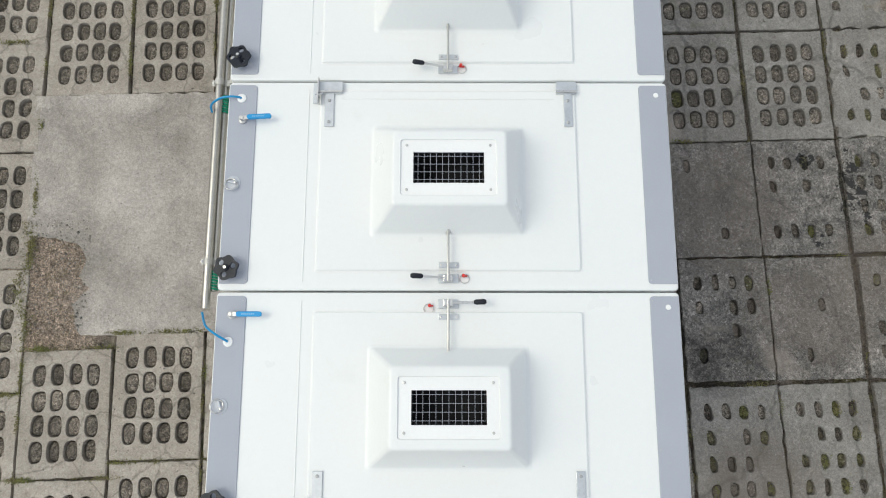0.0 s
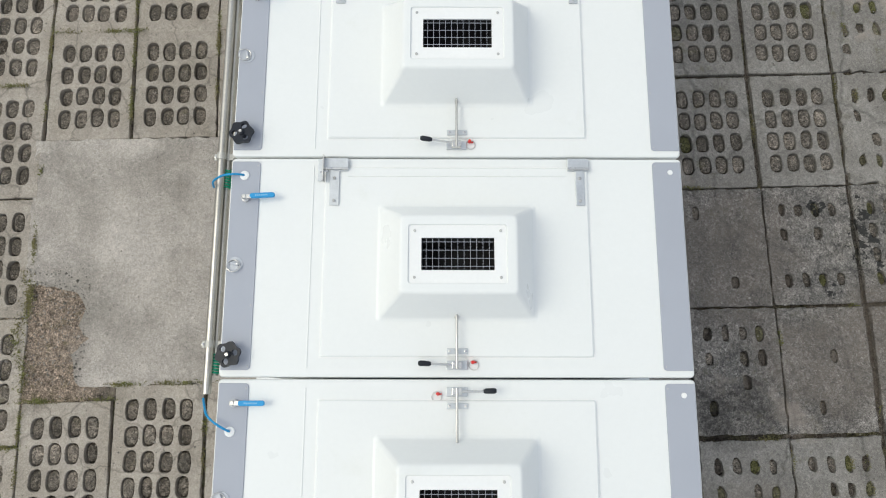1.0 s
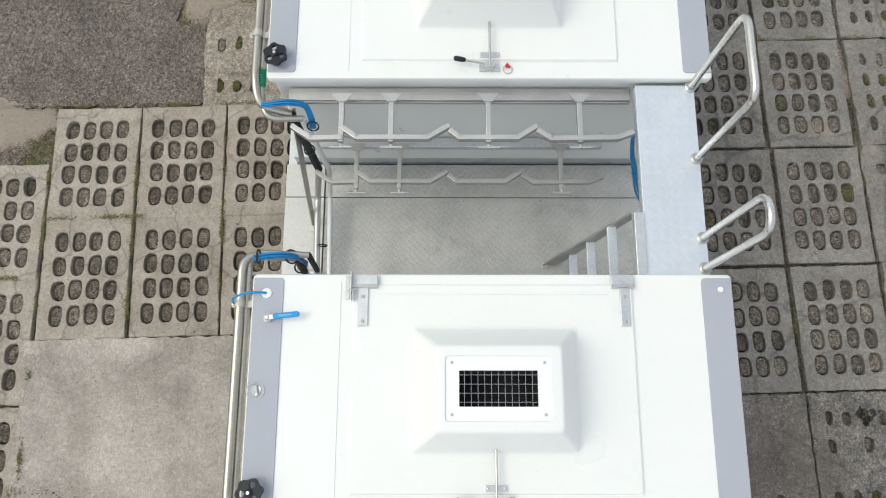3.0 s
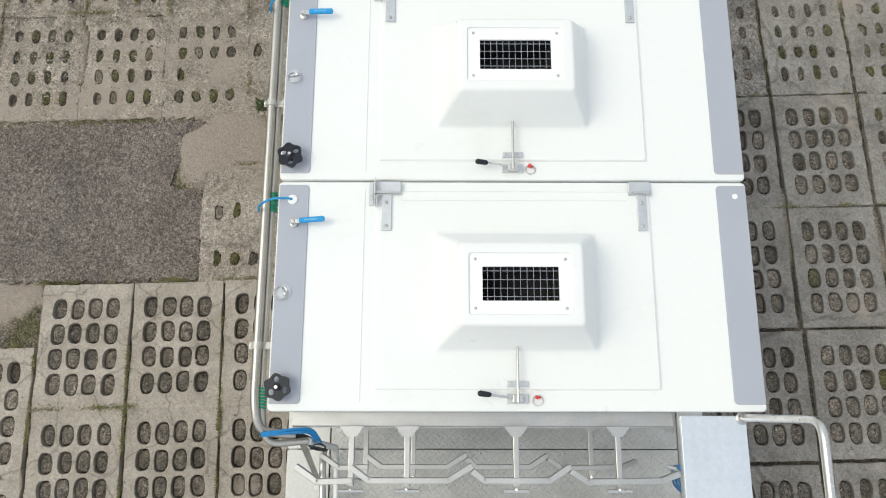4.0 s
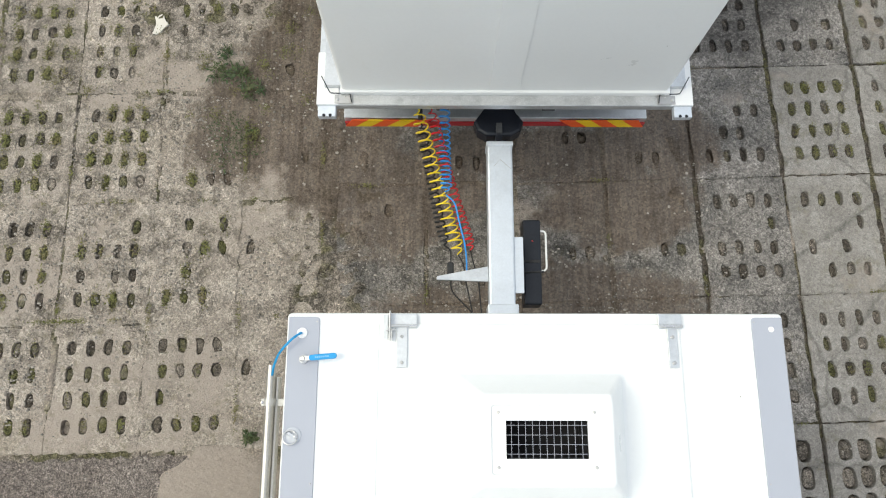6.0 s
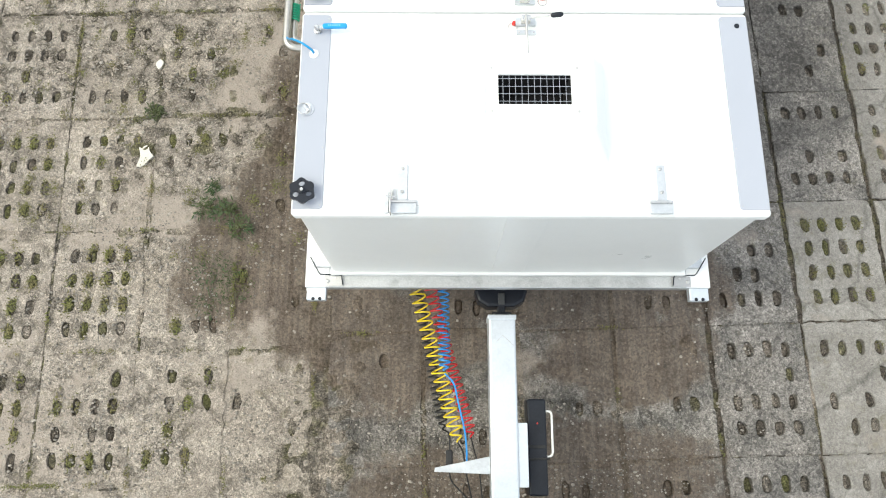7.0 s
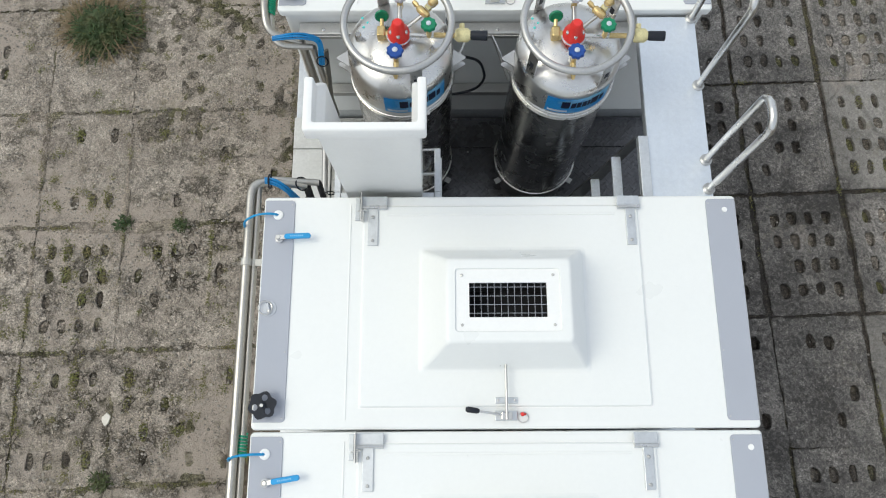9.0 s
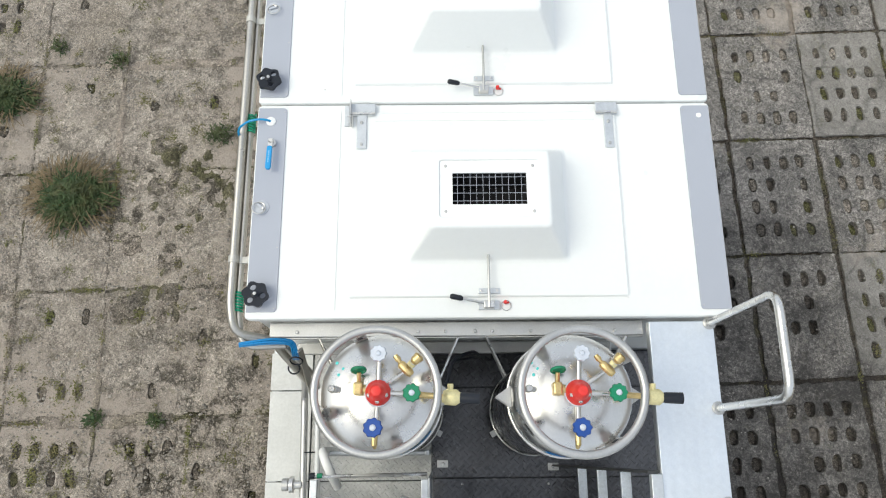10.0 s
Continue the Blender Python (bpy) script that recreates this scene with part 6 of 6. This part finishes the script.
    part("valve_arm", tube([(0, 0, 1.615), (-0.008, -0.14, 1.635)], 0.011, 10), STEEL, c, "", True)
    knob("valve_knob", -0.01, -0.137, z, 0.036, BLUE_DEEP, "blue valve knob")
    part("outlet", tube([(-0.01, -0.137, 1.635), (-0.012, -0.2, 1.635), (-0.012, -0.21, 1.615)], [0.012, 0.012, 0.008], 8), BRASS, c, "brass outlet", True)
    part("valve_stem", tube([(-0.01, -0.137, 1.615), (-0.01, -0.137, z)], 0.012, 8), BRASS, c)
    part("valve_arm", tube([(0, 0, 1.635), (0.006, 0.145, 1.655)], 0.011, 10), STEEL, c, "", True)
    part("valve_stem", tube([(0.006, 0.142, 1.635), (0.006, 0.142, 1.705)], 0.014, 8), BRASS, c)
    knob("valve_knob", 0.006, 0.145, 1.705, 0.032, SILVER_KNOB, "pale grey valve knob")
    part("valve_arm", tube([(0, 0, 1.635), (0.2, -0.012, 1.635)], 0.011, 10), STEEL, c, "", True)
    part("valve_stem", tube([(0.137, -0.008, 1.635), (0.137, -0.008, z)], 0.013, 8), BRASS, c)
    knob("valve_knob", 0.137, -0.008, z, 0.034, GREEN, "green valve knob")
    part("outlet_pipe", tube([(0.16, -0.01, 1.645), (0.27, -0.02, 1.655)], 0.012, 10), BRASS, c, "", True)
    reg = part("regulator", tube([(0.255, -0.018, 1.66), (0.27, -0.02, 1.66), (0.31, -0.023, 1.663), (0.325, -0.024, 1.665)], [0.022, 0.032, 0.032, 0.02], 14), BRASS_PALE, c, "pale brass regulator body", True)
    part("regulator_stub", tube([(0.285, -0.02, 1.665), (0.287, 0.03, 1.67)], 0.012, 8), BRASS_PALE, reg, "", True)
    if cap:
        part("regulator_cap", tube([(0.32, -0.024, 1.665), (0.335, -0.025, 1.665), (0.40, -0.028, 1.667)], [0.018, 0.022, 0.023], 12), BLACK, reg, "black knurled cap", True)
    else:
        part("regulator_nut", tube([(0.32, -0.024, 1.665), (0.36, -0.026, 1.665)], 0.018, 6), BRASS_PALE, reg)
    sv = part("safety_valve", tube([(0.03, 0.03, 1.635), (0.12, 0.09, 1.665)], 0.009, 8), STEEL, c, "", True)
    part("valve_body", tube([(0.088, 0.112, 1.675), (0.094, 0.106, 1.675), (0.128, 0.072, 1.675), (0.135, 0.065, 1.675)], [0.012, 0.018, 0.018, 0.012], 8), BRASS, sv, "", True)
    part("valve_nut", tube([(0.128, 0.1, 1.68), (0.14, 0.112, 1.685)], 0.017, 6), BRASS_PALE, sv)
    part("valve_bonnet", tube([(0.14, 0.112, 1.685), (0.148, 0.119, 1.69), (0.166, 0.135, 1.695), (0.17, 0.139, 1.696)], [0.012, 0.021, 0.021, 0.014], 12), BRASS, sv, "", True)
    part("valve_tail", tube([(0.1, 0.1, 1.675), (0.085, 0.12, 1.675), (0.08, 0.127, 1.675), (0.068, 0.142, 1.675)], [0.009, 0.009, 0.013, 0.01], 8), BRASS, sv, "", True)
    part("seal_wire", ring((0.15, 0.12, 1.7), 0.02, 0.0015, 20, None, 5), STEEL, sv)
    gv = part("gate_valve", tube([(-0.05, 0.01, 1.615), (-0.09, 0.018, 1.615)], 0.022, 10), BRASS, c, "brass gate valve", True)
    part("body", box(-0.1, -0.062, -0.01, 0.042, 1.585, 1.645, 0.008), BRASS, gv)
    part("stem", tube([(-0.08, 0.03, 1.615), (-0.078, 0.08, 1.635)], 0.009, 8), BRASS, gv)
    wheel_ = ring((0, 0, 0), 0.026, 0.007, 20, None, 8)
    join(wheel_, lathe([(0.024, -0.003), (0.024, 0.003), (0, 0.003)], 12))
    gw = part("wheel", wheel_, GREEN, gv, "green hand wheel", True)
    gw.matrix_basis = pose(-0.078, 0.088, 1.645, 72, 0, 4)
    for k in range(4):
        part("paint_dot", lathe([(0.007, 0), (0.006, 0.002), (0, 0.002)], 8, (-0.175 + 0.022 * (k % 2) + 0.004 * k, 0.125 - 0.024 * k, 1.572)), TEAL, c, "teal paint dot")
    part("plug_stub", lathe([(0.016, 1.54), (0.016, 1.605), (0.012, 1.61), (0, 1.61)], 12, (-0.19, 0.02, 0)), STEEL, c, "", True)
    # maker's label round the shoulder and its unreadable print
    n = 14

    def sheet(a0, a1, z0, z1, rad):
        own2 = bmesh.new()
        lo = [own2.verts.new((rad * math.cos(radians(a0 + (a1 - a0) * i / n)), rad * math.sin(radians(a0 + (a1 - a0) * i / n)), z0)) for i in range(n + 1)]
        hi = [own2.verts.new((v.co.x, v.co.y, z1)) for v in lo]
        for i in range(n):
            own2.faces.new((lo[i], lo[i + 1], hi[i + 1], hi[i]))
        bmesh.ops.solidify(own2, geom=own2.faces[:], thickness=0.0008)
        return own2
    lab = part("label", sheet(label_turn + 237, label_turn + 310, 1.352, 1.49, R - 0.0025), STICKER, c, "blue maker's label with dark lettering bars")
    for i, w in enumerate((9, 5, 5, 5, 3, 9, 5)):
        a0 = label_turn + 254 + sum((9, 5, 5, 5, 3, 9, 5)[:i]) * 1.2
        part("lettering_bar", sheet(a0, a0 + w, 1.405, 1.468 if i in (0, 5) else 1.455, R - 0.0005), INK, lab)
    part("lettering_bar", sheet(label_turn + 240, label_turn + 262, 1.366, 1.384, R - 0.0005), PAPER, lab)
    ears = (180, 0)
    for a in ears:
        for dz in (0, -0.06):
            own = prism([(0.25, -0.045), (0.31, -0.004), (0.31, 0.004), (0.25, 0.045)] if a == 0 else [(-0.25, 0.045), (-0.31, 0.004), (-0.31, -0.004), (-0.25, -0.045)], 1.425 + dz, 1.431 + dz)
            part("ear_bracket", own, STEEL_DULL, c)
    return c


gas_cylinder(-0.472, 14.048, -8, 15, True)
gas_cylinder(0.3225, 14.043, 8, 8, True)
hz = part("pressure_hose", tube([(-0.2, 14.1, 2.74), (-0.17, 14.24, 2.5), (-0.06, 14.3, 2.35), (-0.02, 14.3, 2.14), (-0.08, 14.3, 2.0), (-0.24, 14.28, 1.98)], 0.008, 8, None, False, 0.09), BLACK, None, "", True)
tagged(hz, "black pressure hose looped between the cylinders", "hose")

# ---- white chute on its frame in the lorry bay ----
ch = thing("chute", "white moulded three-sided plastic chute, open at the front", "chute", (0, -0.03, 2.53))
own = bmesh.new()
T = 0.035


def chute_loop(x0, x1, y0, y1, z):
    """Outline of the three walls in plan."""
    return [(x0, y1, z), (x0, y0, z), (x1, y0, z), (x1, y1, z), (x1 - T, y1, z), (x1 - T, y0 + T, z), (x0 + T, y0 + T, z), (x0 + T, y1, z)]


levels = [chute_loop(-0.745, -0.375, 13.46, 13.66, 0.0), chute_loop(-0.76, -0.36, 13.42, 13.64, 0.86), chute_loop(-0.785, -0.335, 13.375, 13.6, 0.92), chute_loop(-0.785, -0.335, 13.375, 13.59, 1.0)]
rings_ = [[own.verts.new(p) for p in l] for l in levels]
for a, c in zip(rings_, rings_[1:]):
    for k in range(8):
        own.faces.new((a[k], a[(k + 1) % 8], c[(k + 1) % 8], c[k]))
for rg, fl in ((rings_[0], 1), (rings_[-1], 0)):
    for q in ((0, 1, 6, 7), (1, 2, 5, 6), (2, 3, 4, 5)):
        own.faces.new([rg[i] for i in (q[::-1] if fl else q)])
bmesh.ops.recalc_face_normals(own, faces=own.faces)
bmesh.ops.bevel(own, geom=own.edges[:], offset=0.009, segments=2, affect="EDGES", profile=0.5)
part("shell", own, PLASTIC_WHITE, ch, "", True)
part("screw", lathe([(0.008, 0), (0.008, 0.004), (0, 0.005)], 8, (-0.33, 13.47, 0.94)), STEEL_DULL, ch)
fr = thing("steel_stand", "galvanised steel frame carrying the white chute", "frame", (0, 0, DECK))
for x in (-0.80, -0.30):
    part("post", box(x - 0.016, x + 0.016, 13.434, 13.466, 0, 1.145, 0.003), GALV, fr)
    part("side_rail", box(x - 0.016, x + 0.016, 13.467, 13.7, 1.11, 1.145, 0.003), GALV, fr)
part("cross_rail", box(-0.782, -0.318, 13.436, 13.464, 1.11, 1.143, 0.003), GALV, fr)
part("lower_bar", tube([(-0.85, 13.81, 0.5), (-0.29, 13.81, 0.5)], 0.014, 10), GALV, fr, "", True)
for x in (-0.84, -0.3):
    part("post", box(x - 0.012, x + 0.012, 13.798, 13.822, 0, 0.52, 0.003), GALV, fr)
part("side_plate", box(-0.285, -0.278, 13.42, 13.70, 0.1, 1.02, 0.002), GALV, fr)
for y in (13.46, 13.74):
    part("foot_plate", box(-0.25, -0.185, y - 0.022, y + 0.022, 0, 0.008, 0.002), STEEL_DULL, fr)
    part("bolt", lathe([(0.011, 0), (0.011, 0.007), (0.006, 0.01), (0, 0.01)], 6, (-0.215, y, 0.008)), STEEL, fr)
part("tie_bar", tube([(-0.82, 13.71, 1.08), (-0.29, 13.72, 1.08)], 0.008, 8), STEEL, fr, "", True)
for dx, mat, r in ((0.0, BLACK, 0.014), (0.035, GREEN, 0.012)):
    part("connector", tube([(-0.83 + dx, 13.715, 1.08), (-0.805 + dx, 13.716, 1.08)], r, 10), mat, fr, "", True)
ep = part("elbow_pipe", tube([(-0.85, 13.82, DECK), (-0.85, 13.82, 2.02), (-0.8, 13.72, 2.05), (-0.78, 13.64, 1.9)], 0.024, 12, None, False, 0.06), PLASTIC_WHITE, None, "", True)
tagged(ep, "white elbow pipe standing on the bay floor by the chute", "pipe")
# ---- weeds, shards and tufts on the yard ----
def weed(name, label, x, y, rad, count, height, seed, leaf=1.0):
    r = random.Random(seed)
    own = bmesh.new()
    for i in range(count):
        a = r.uniform(0, math.tau)
        lobe = 1 + 0.16 * math.sin(3 * a + seed) + 0.12 * math.sin(7 * a + 2 * seed) if rad > 0.22 else 1
        d = rad * math.sqrt(r.random()) * r.uniform(0.7, 1.15) * lobe
        px, py = x + d * math.cos(a), y + d * math.sin(a) * 0.85
        L, w = r.uniform(0.02, 0.06) * (1.5 if rad > 0.22 else 1) * leaf, r.uniform(0.0035, 0.008) * leaf
        z = r.uniform(0.0, height) * (1 - 0.7 * min(1, d / rad)) + 0.005
        yaw, tip = r.uniform(0, math.tau), r.uniform(-0.02, 0.04)
        dx, dy = math.cos(yaw), math.sin(yaw)
        pts = [(px, py, z), (px + dx * L * 0.5 - dy * w, py + dy * L * 0.5 + dx * w, z + tip * 0.6), (px + dx * L, py + dy * L, z + tip), (px + dx * L * 0.5 + dy * w, py + dy * L * 0.5 - dx * w, z + tip * 0.6)]
        own.faces.new([own.verts.new(p) for p in pts])
    t = thing(name, label, "plant", (0, YARD - 0.03, 0))
    part("foliage", own, LEAF, t)
    st = bmesh.new()
    for i in range(max(5, count // 60)):
        a, d = r.uniform(0, math.tau), rad * r.random() * 0.8
        tube([(x + d * 0.3 * math.cos(a), y + d * 0.3 * math.sin(a), -0.01), (x + d * 0.7 * math.cos(a), y + d * 0.7 * math.sin(a), height * 0.5), (x + d * math.cos(a), y + d * math.sin(a), height * 0.8)], 0.003, 5, st)
    part("stems", st, MOSS, t)
    if rad > 0.22:
        dry = bmesh.new()
        for i in range(count // 7):
            a = r.gauss(2.3, 0.75) if i % 3 else r.uniform(0, math.tau)
            d, L, w = rad * r.uniform(0.55, 1.0), r.uniform(0.06, 0.22), 0.003
            px, py, a2 = x + d * math.cos(a), y + d * math.sin(a) * 0.85, a + r.gauss(0, 0.5)
            dx, dy, z = math.cos(a2), math.sin(a2), r.uniform(0.01, height * 0.6)
            pts = [(px - dy * w, py + dx * w, z), (px + dy * w, py - dx * w, z), (px + dx * L + dy * w, py + dy * L - dx * w, z * 0.4 + 0.012), (px + dx * L - dy * w, py + dy * L + dx * w, z * 0.4 + 0.012)]
            dry.faces.new([dry.verts.new(p) for p in pts])
        part("withered_growth", dry, DRY, t, "thin dry brown stalks")


weed("weed_bush", "low dense green weed bush growing in the paving", -3.42, 16.1, 0.31, 4200, 0.2, 1)
weed("weed_bush", "low dense green weed bush growing in the paving", -4.16, 17.08, 0.25, 2200, 0.16, 2)
for x, y, rad, count, seed in ((-2.42, 11.2, 0.13, 105, 3), (-2.25, 11.18, 0.11, 95, 4), (-2.38, 11.39, 0.07, 50, 10), (-2.13, 11.02, 0.12, 90, 11)):
    weed("weed_bush", "straggling dark green weeds over damp soil", x, y, rad, count, 0.06, seed, 1.15)
for x, y, rad, count, seed in ((-2.32, 10.64, 0.2, 170, 12), (-2.12, 10.5, 0.17, 130, 13), (-2.32, 10.36, 0.16, 80, 14)):
    weed("weed_bush", "thin dull grass and moss over damp soil", x, y, rad, count, 0.035, seed, 0.75)
for x, y, rad, count, seed in ((-2.97, 12.1, 0.085, 150, 5), (-3.02, 14.22, 0.075, 130, 6), (-3.19, 17.45, 0.09, 140, 7), (-2.19, 16.7, 0.12, 210, 8), (-1.95, 8.0, 0.06, 110, 9), (-3.76, 17.6, 0.08, 120, 15), (-2.52, 14.2, 0.07, 90, 16)):
    weed("weed_bush", "small leafy weed in a paving joint", x, y, rad, count, 0.07, seed)


def tufts():
    """Small moss and grass tufts in joints and holes, too many to count."""
    r = random.Random(21)
    verts, faces = [], []

    def blade(x, y, s):
        a = r.uniform(0, math.tau)
        L, w = s * r.uniform(0.5, 1.2), s * 0.18
        dx, dy = math.cos(a), math.sin(a)
        z = r.uniform(-0.004, 0.012)
        k = len(verts)
        verts.extend([(x, y, z), (x + dx * L * 0.5 - dy * w, y + dy * L * 0.5 + dx * w, z + s * 0.5), (x + dx * L, y + dy * L, z + s * 0.45), (x + dx * L * 0.5 + dy * w, y + dy * L * 0.5 - dx * w, z + s * 0.5)])
        faces.append((k, k + 1, k + 2, k + 3))
    for kind, u, v, holes in SLABS:
        if -1.4 < u < 1.4 and not 8.3 < v < 10.5:
            continue
        if kind in ("worn", "broken", "mossy"):
            for i in range(4):
                for j in range(4):
                    if holes and not int(holes[3 - j], 16) >> (3 - i) & 1:
                        continue
                    if r.random() < (0.85 if kind == "mossy" else (0.48 if v < 11 else 0.36) if u < 0 else 0.2):
                        x, y = uv_to_xy(u + (i - 1.5) * SLAB_X * 0.2, v + (j - 1.5) * SLAB_Y * 0.2)
                        far = 1.4 if v > 9.5 and u < 0 else 1
                        for k in range(int(r.randint(14, 60) * far)):
                            blade(x + r.gauss(0, 0.016) * far, y + r.gauss(0, 0.03) * far, 0.02 * far)
        mossy = u < -1.9 and v < 7
        for clump in range(r.randint(5, 9) if mossy else r.randint(1, 4) if u < 0 else r.randint(0, 2)):
            side = r.choice((0, 1))
            f = r.uniform(-0.5, 0.5)
            long = r.uniform(0.015, 0.09)
            for k in range(int(long * r.uniform(500, 1100) * (1.5 if mossy else 1))):
                g = r.gauss(0, long)
                a = (u + 0.386, v + SLAB_Y * f + g) if side else (u + SLAB_X * f + g, v + SLAB_Y / 2 + 0.012)
                x, y = uv_to_xy(*a)
                blade(x + r.gauss(0, 0.008), y + r.gauss(0, 0.008), r.uniform(0.014, 0.026))
    for k in range(260):                      # loose cushions on the crumbled slabs
        x0, y0, wide = r.uniform(-4.6, -1.25), r.uniform(10.6, 18.4), r.uniform(0.012, 0.04)
        for i in range(int(r.randint(12, 40) * wide / 0.025)):
            blade(x0 + r.gauss(0, wide), y0 + r.gauss(0, wide), r.uniform(0.014, 0.028))
    for k in range(420):                      # moss along the sand beside the cast patch
        v = r.uniform(2.15, 3.2)
        x, y = uv_to_xy(-3.56 + r.gauss(0, 0.03) + 0.05 * math.sin(v * 9), v)
        blade(x, y, r.uniform(0.018, 0.03))
    me = bpy.data.meshes.new("moss_tufts")
    me.from_pydata(verts, [], faces)
    me.materials.append(TUFT)
    tagged(new("moss_tufts", me), "small moss and grass tufts in holes and joints", "moss", kind="stuff")


tufts()


def shard(x, y, sx, sy, seed, bite=()):
    r = random.Random(seed)
    pts = [(x + sx * math.cos(k * math.tau / 11) * r.uniform(0.6, 1.1), y + sy * math.sin(k * math.tau / 11) * r.uniform(0.6, 1.1)) for k in range(11)]
    pts = [(x + (a - x) * 0.3, y + (b - y) * 0.3) if k in bite else (a, b) for k, (a, b) in enumerate(pts)]
    tagged(part("stone_shard", prism([(a, b + YARD - 0.03) for a, b in pts], -0.01, 0.018, None, 0.006), SHARD), "flat pale broken stone shard on the yard", "stone", "pale stone shards")


shard(-2.98, 12.58, 0.04, 0.055, 1)
shard(-3.03, 11.68, 0.085, 0.12, 2, (5, 6))


def pebbles():
    """Loose grit over the yard."""
    rs = np.random.RandomState(33)
    n = 150000
    x, y = rs.uniform(-5.2, 5.2, n), rs.uniform(-1.5, 19, n)
    worn = (y > 8) & (x < 2.2)
    heap = fbm(x, y, 1.6, 91, 4)
    keep = rs.rand(n) < np.where(worn, np.clip((heap - 0.42) / 0.16, 0.04, 1), np.where(x > 0, 0.06, 0.12))
    keep &= ~((np.abs(x) < 1.0) & ((y < 8.3) | (y > 10.6)))
    keep |= (rs.rand(n) < 0.4) & ((np.abs(x + 3.42) < 0.3) & (np.abs(y - 2.5) < 0.5))
    keep &= ~((y > 3.0) & (y < 7.2) & (x < 0) & (rs.rand(n) < 0.5))
    keep &= ~((x > -2.3) & (x < 1.9) & (y > 9.4) & (y < 11.6) & (rs.rand(n) < 0.88))
    x, y = np.concatenate((x[keep], rs.uniform(-3.7, -3.1, 500))), np.concatenate((y[keep], rs.uniform(2.0, 3.0, 500)))
    s = rs.uniform(0.003, 0.0105, len(x)) * np.where(rs.rand(len(x)) < 0.06, 1.7, 1.0)
    z = np.where((y > 8) & (x < 1.7), 0.002, 0.001) + 0.009 * ((np.abs(x + 3.42) < 0.36) & (np.abs(y - 2.5) < 0.5))
    p, q = rs.uniform(0.6, 1, len(x)), rs.uniform(0.6, 1, len(x))
    co = np.stack([np.stack(v, 1) for v in ((x - s, y, z), (x, y - s * p, z), (x + s, y, z), (x, y + s * q, z), (x + s * 0.2, y, z + s * 0.55))], 1).reshape(-1, 3)
    base = np.arange(len(x))[:, None, None] * 5
    tri = (base + np.array([[0, 1, 4], [1, 2, 4], [2, 3, 4], [3, 0, 4]])[None]).reshape(-1, 3)
    verts, faces = co.tolist(), tri.tolist()
    me = bpy.data.meshes.new("grit")
    me.from_pydata(verts, [], faces)
    me.materials.append(GRIT)
    tagged(new("grit", me), "loose pale grit scattered over the yard", "gravel", kind="stuff")


def aggregate():
    """Coarse stones laid bare where the old slabs have crumbled."""
    rs = np.random.RandomState(47)
    n = 60000
    x, y = rs.uniform(-4.9, 2.1, n), rs.uniform(7.95, 18.6, n)
    heap = fbm(x, y, 1.9, 93, 4) + 0.25 * (fbm(x, y, 7.0, 95, 2) - 0.5)
    keep = rs.rand(n) < np.clip((heap - 0.44) / 0.12, 0.06, 1) * 0.85
    keep &= (x < -1.15) | ((y > 8.3) & (y < 10.2) & (rs.rand(n) < 0.8))
    keep &= ~((x > -2.35) & (y > 9.5) & (y < 11.6) & (rs.rand(n) < 0.55))
    keep &= (y < 14.6) | (rs.rand(n) < 0.5)
    x, y = x[keep], y[keep]
    m = len(x)
    s = 0.005 + 0.0125 * rs.rand(m) ** 2.2
    z = np.full(m, -0.001)
    turn, squash = rs.uniform(0, math.tau, m), rs.uniform(0.6, 1.0, m)
    rim = []
    for grow, up in ((1.0, 0.0), (0.86, 0.4), (0.5, 0.62)):
        for k in range(6):
            a = turn + k * math.tau / 6
            w = s * grow * rs.uniform(0.82, 1.12, m)
            rim.append(np.stack((x + w * np.cos(a), y + w * np.sin(a) * squash, z + s * up * rs.uniform(0.8, 1.15, m)), 1))
    co = np.stack(rim, 1).reshape(-1, 3)
    quads = [(a + k, a + (k + 1) % 6, a + 6 + (k + 1) % 6, a + 6 + k) for a in (0, 6) for k in range(6)] + [(12, 13, 14, 15), (12, 15, 16, 17)]
    faces = (np.arange(m)[:, None, None] * 18 + np.array(quads)[None]).reshape(-1, 4)
    me = bpy.data.meshes.new("aggregate")
    me.from_pydata(co.tolist(), [], faces.tolist())
    me.materials.append(AGGREGATE)
    tagged(new("crumbled_stones", me), "coarse pale stones laid bare in crumbled concrete", "gravel", kind="stuff")


GRIT = material("grit_stone", (0.25, 0.228, 0.202), 0.9, 0, 0.3, 60, 300)
AGGREGATE = material("aggregate_stone", (0.33, 0.298, 0.258), 0.9, 0, 0.2, 60, 300)
for stone, low, high in ((GRIT, 0.4, 1.4), (AGGREGATE, 0.4, 1.2)):
    gt, gn = stone.node_tree, stone.node_tree.nodes
    gg, gr, gm = gn.new("ShaderNodeNewGeometry"), gn.new("ShaderNodeMapRange"), gn.new("ShaderNodeMix")
    gm.data_type, gm.blend_type = "RGBA", "MULTIPLY"
    gm.inputs[0].default_value = 1.0
    gr.inputs[3].default_value, gr.inputs[4].default_value = low, high
    gt.links.new(gg.outputs["Random Per Island"], gr.inputs[0])
    gt.links.new(gn["Principled BSDF"].inputs["Base Color"].links[0].from_socket, gm.inputs[6])
    gt.links.new(gr.outputs[0], gm.inputs[7])
    gt.links.new(gm.outputs[2], gn["Principled BSDF"].inputs["Base Color"])
aggregate()
pebbles()
lay_slabs()
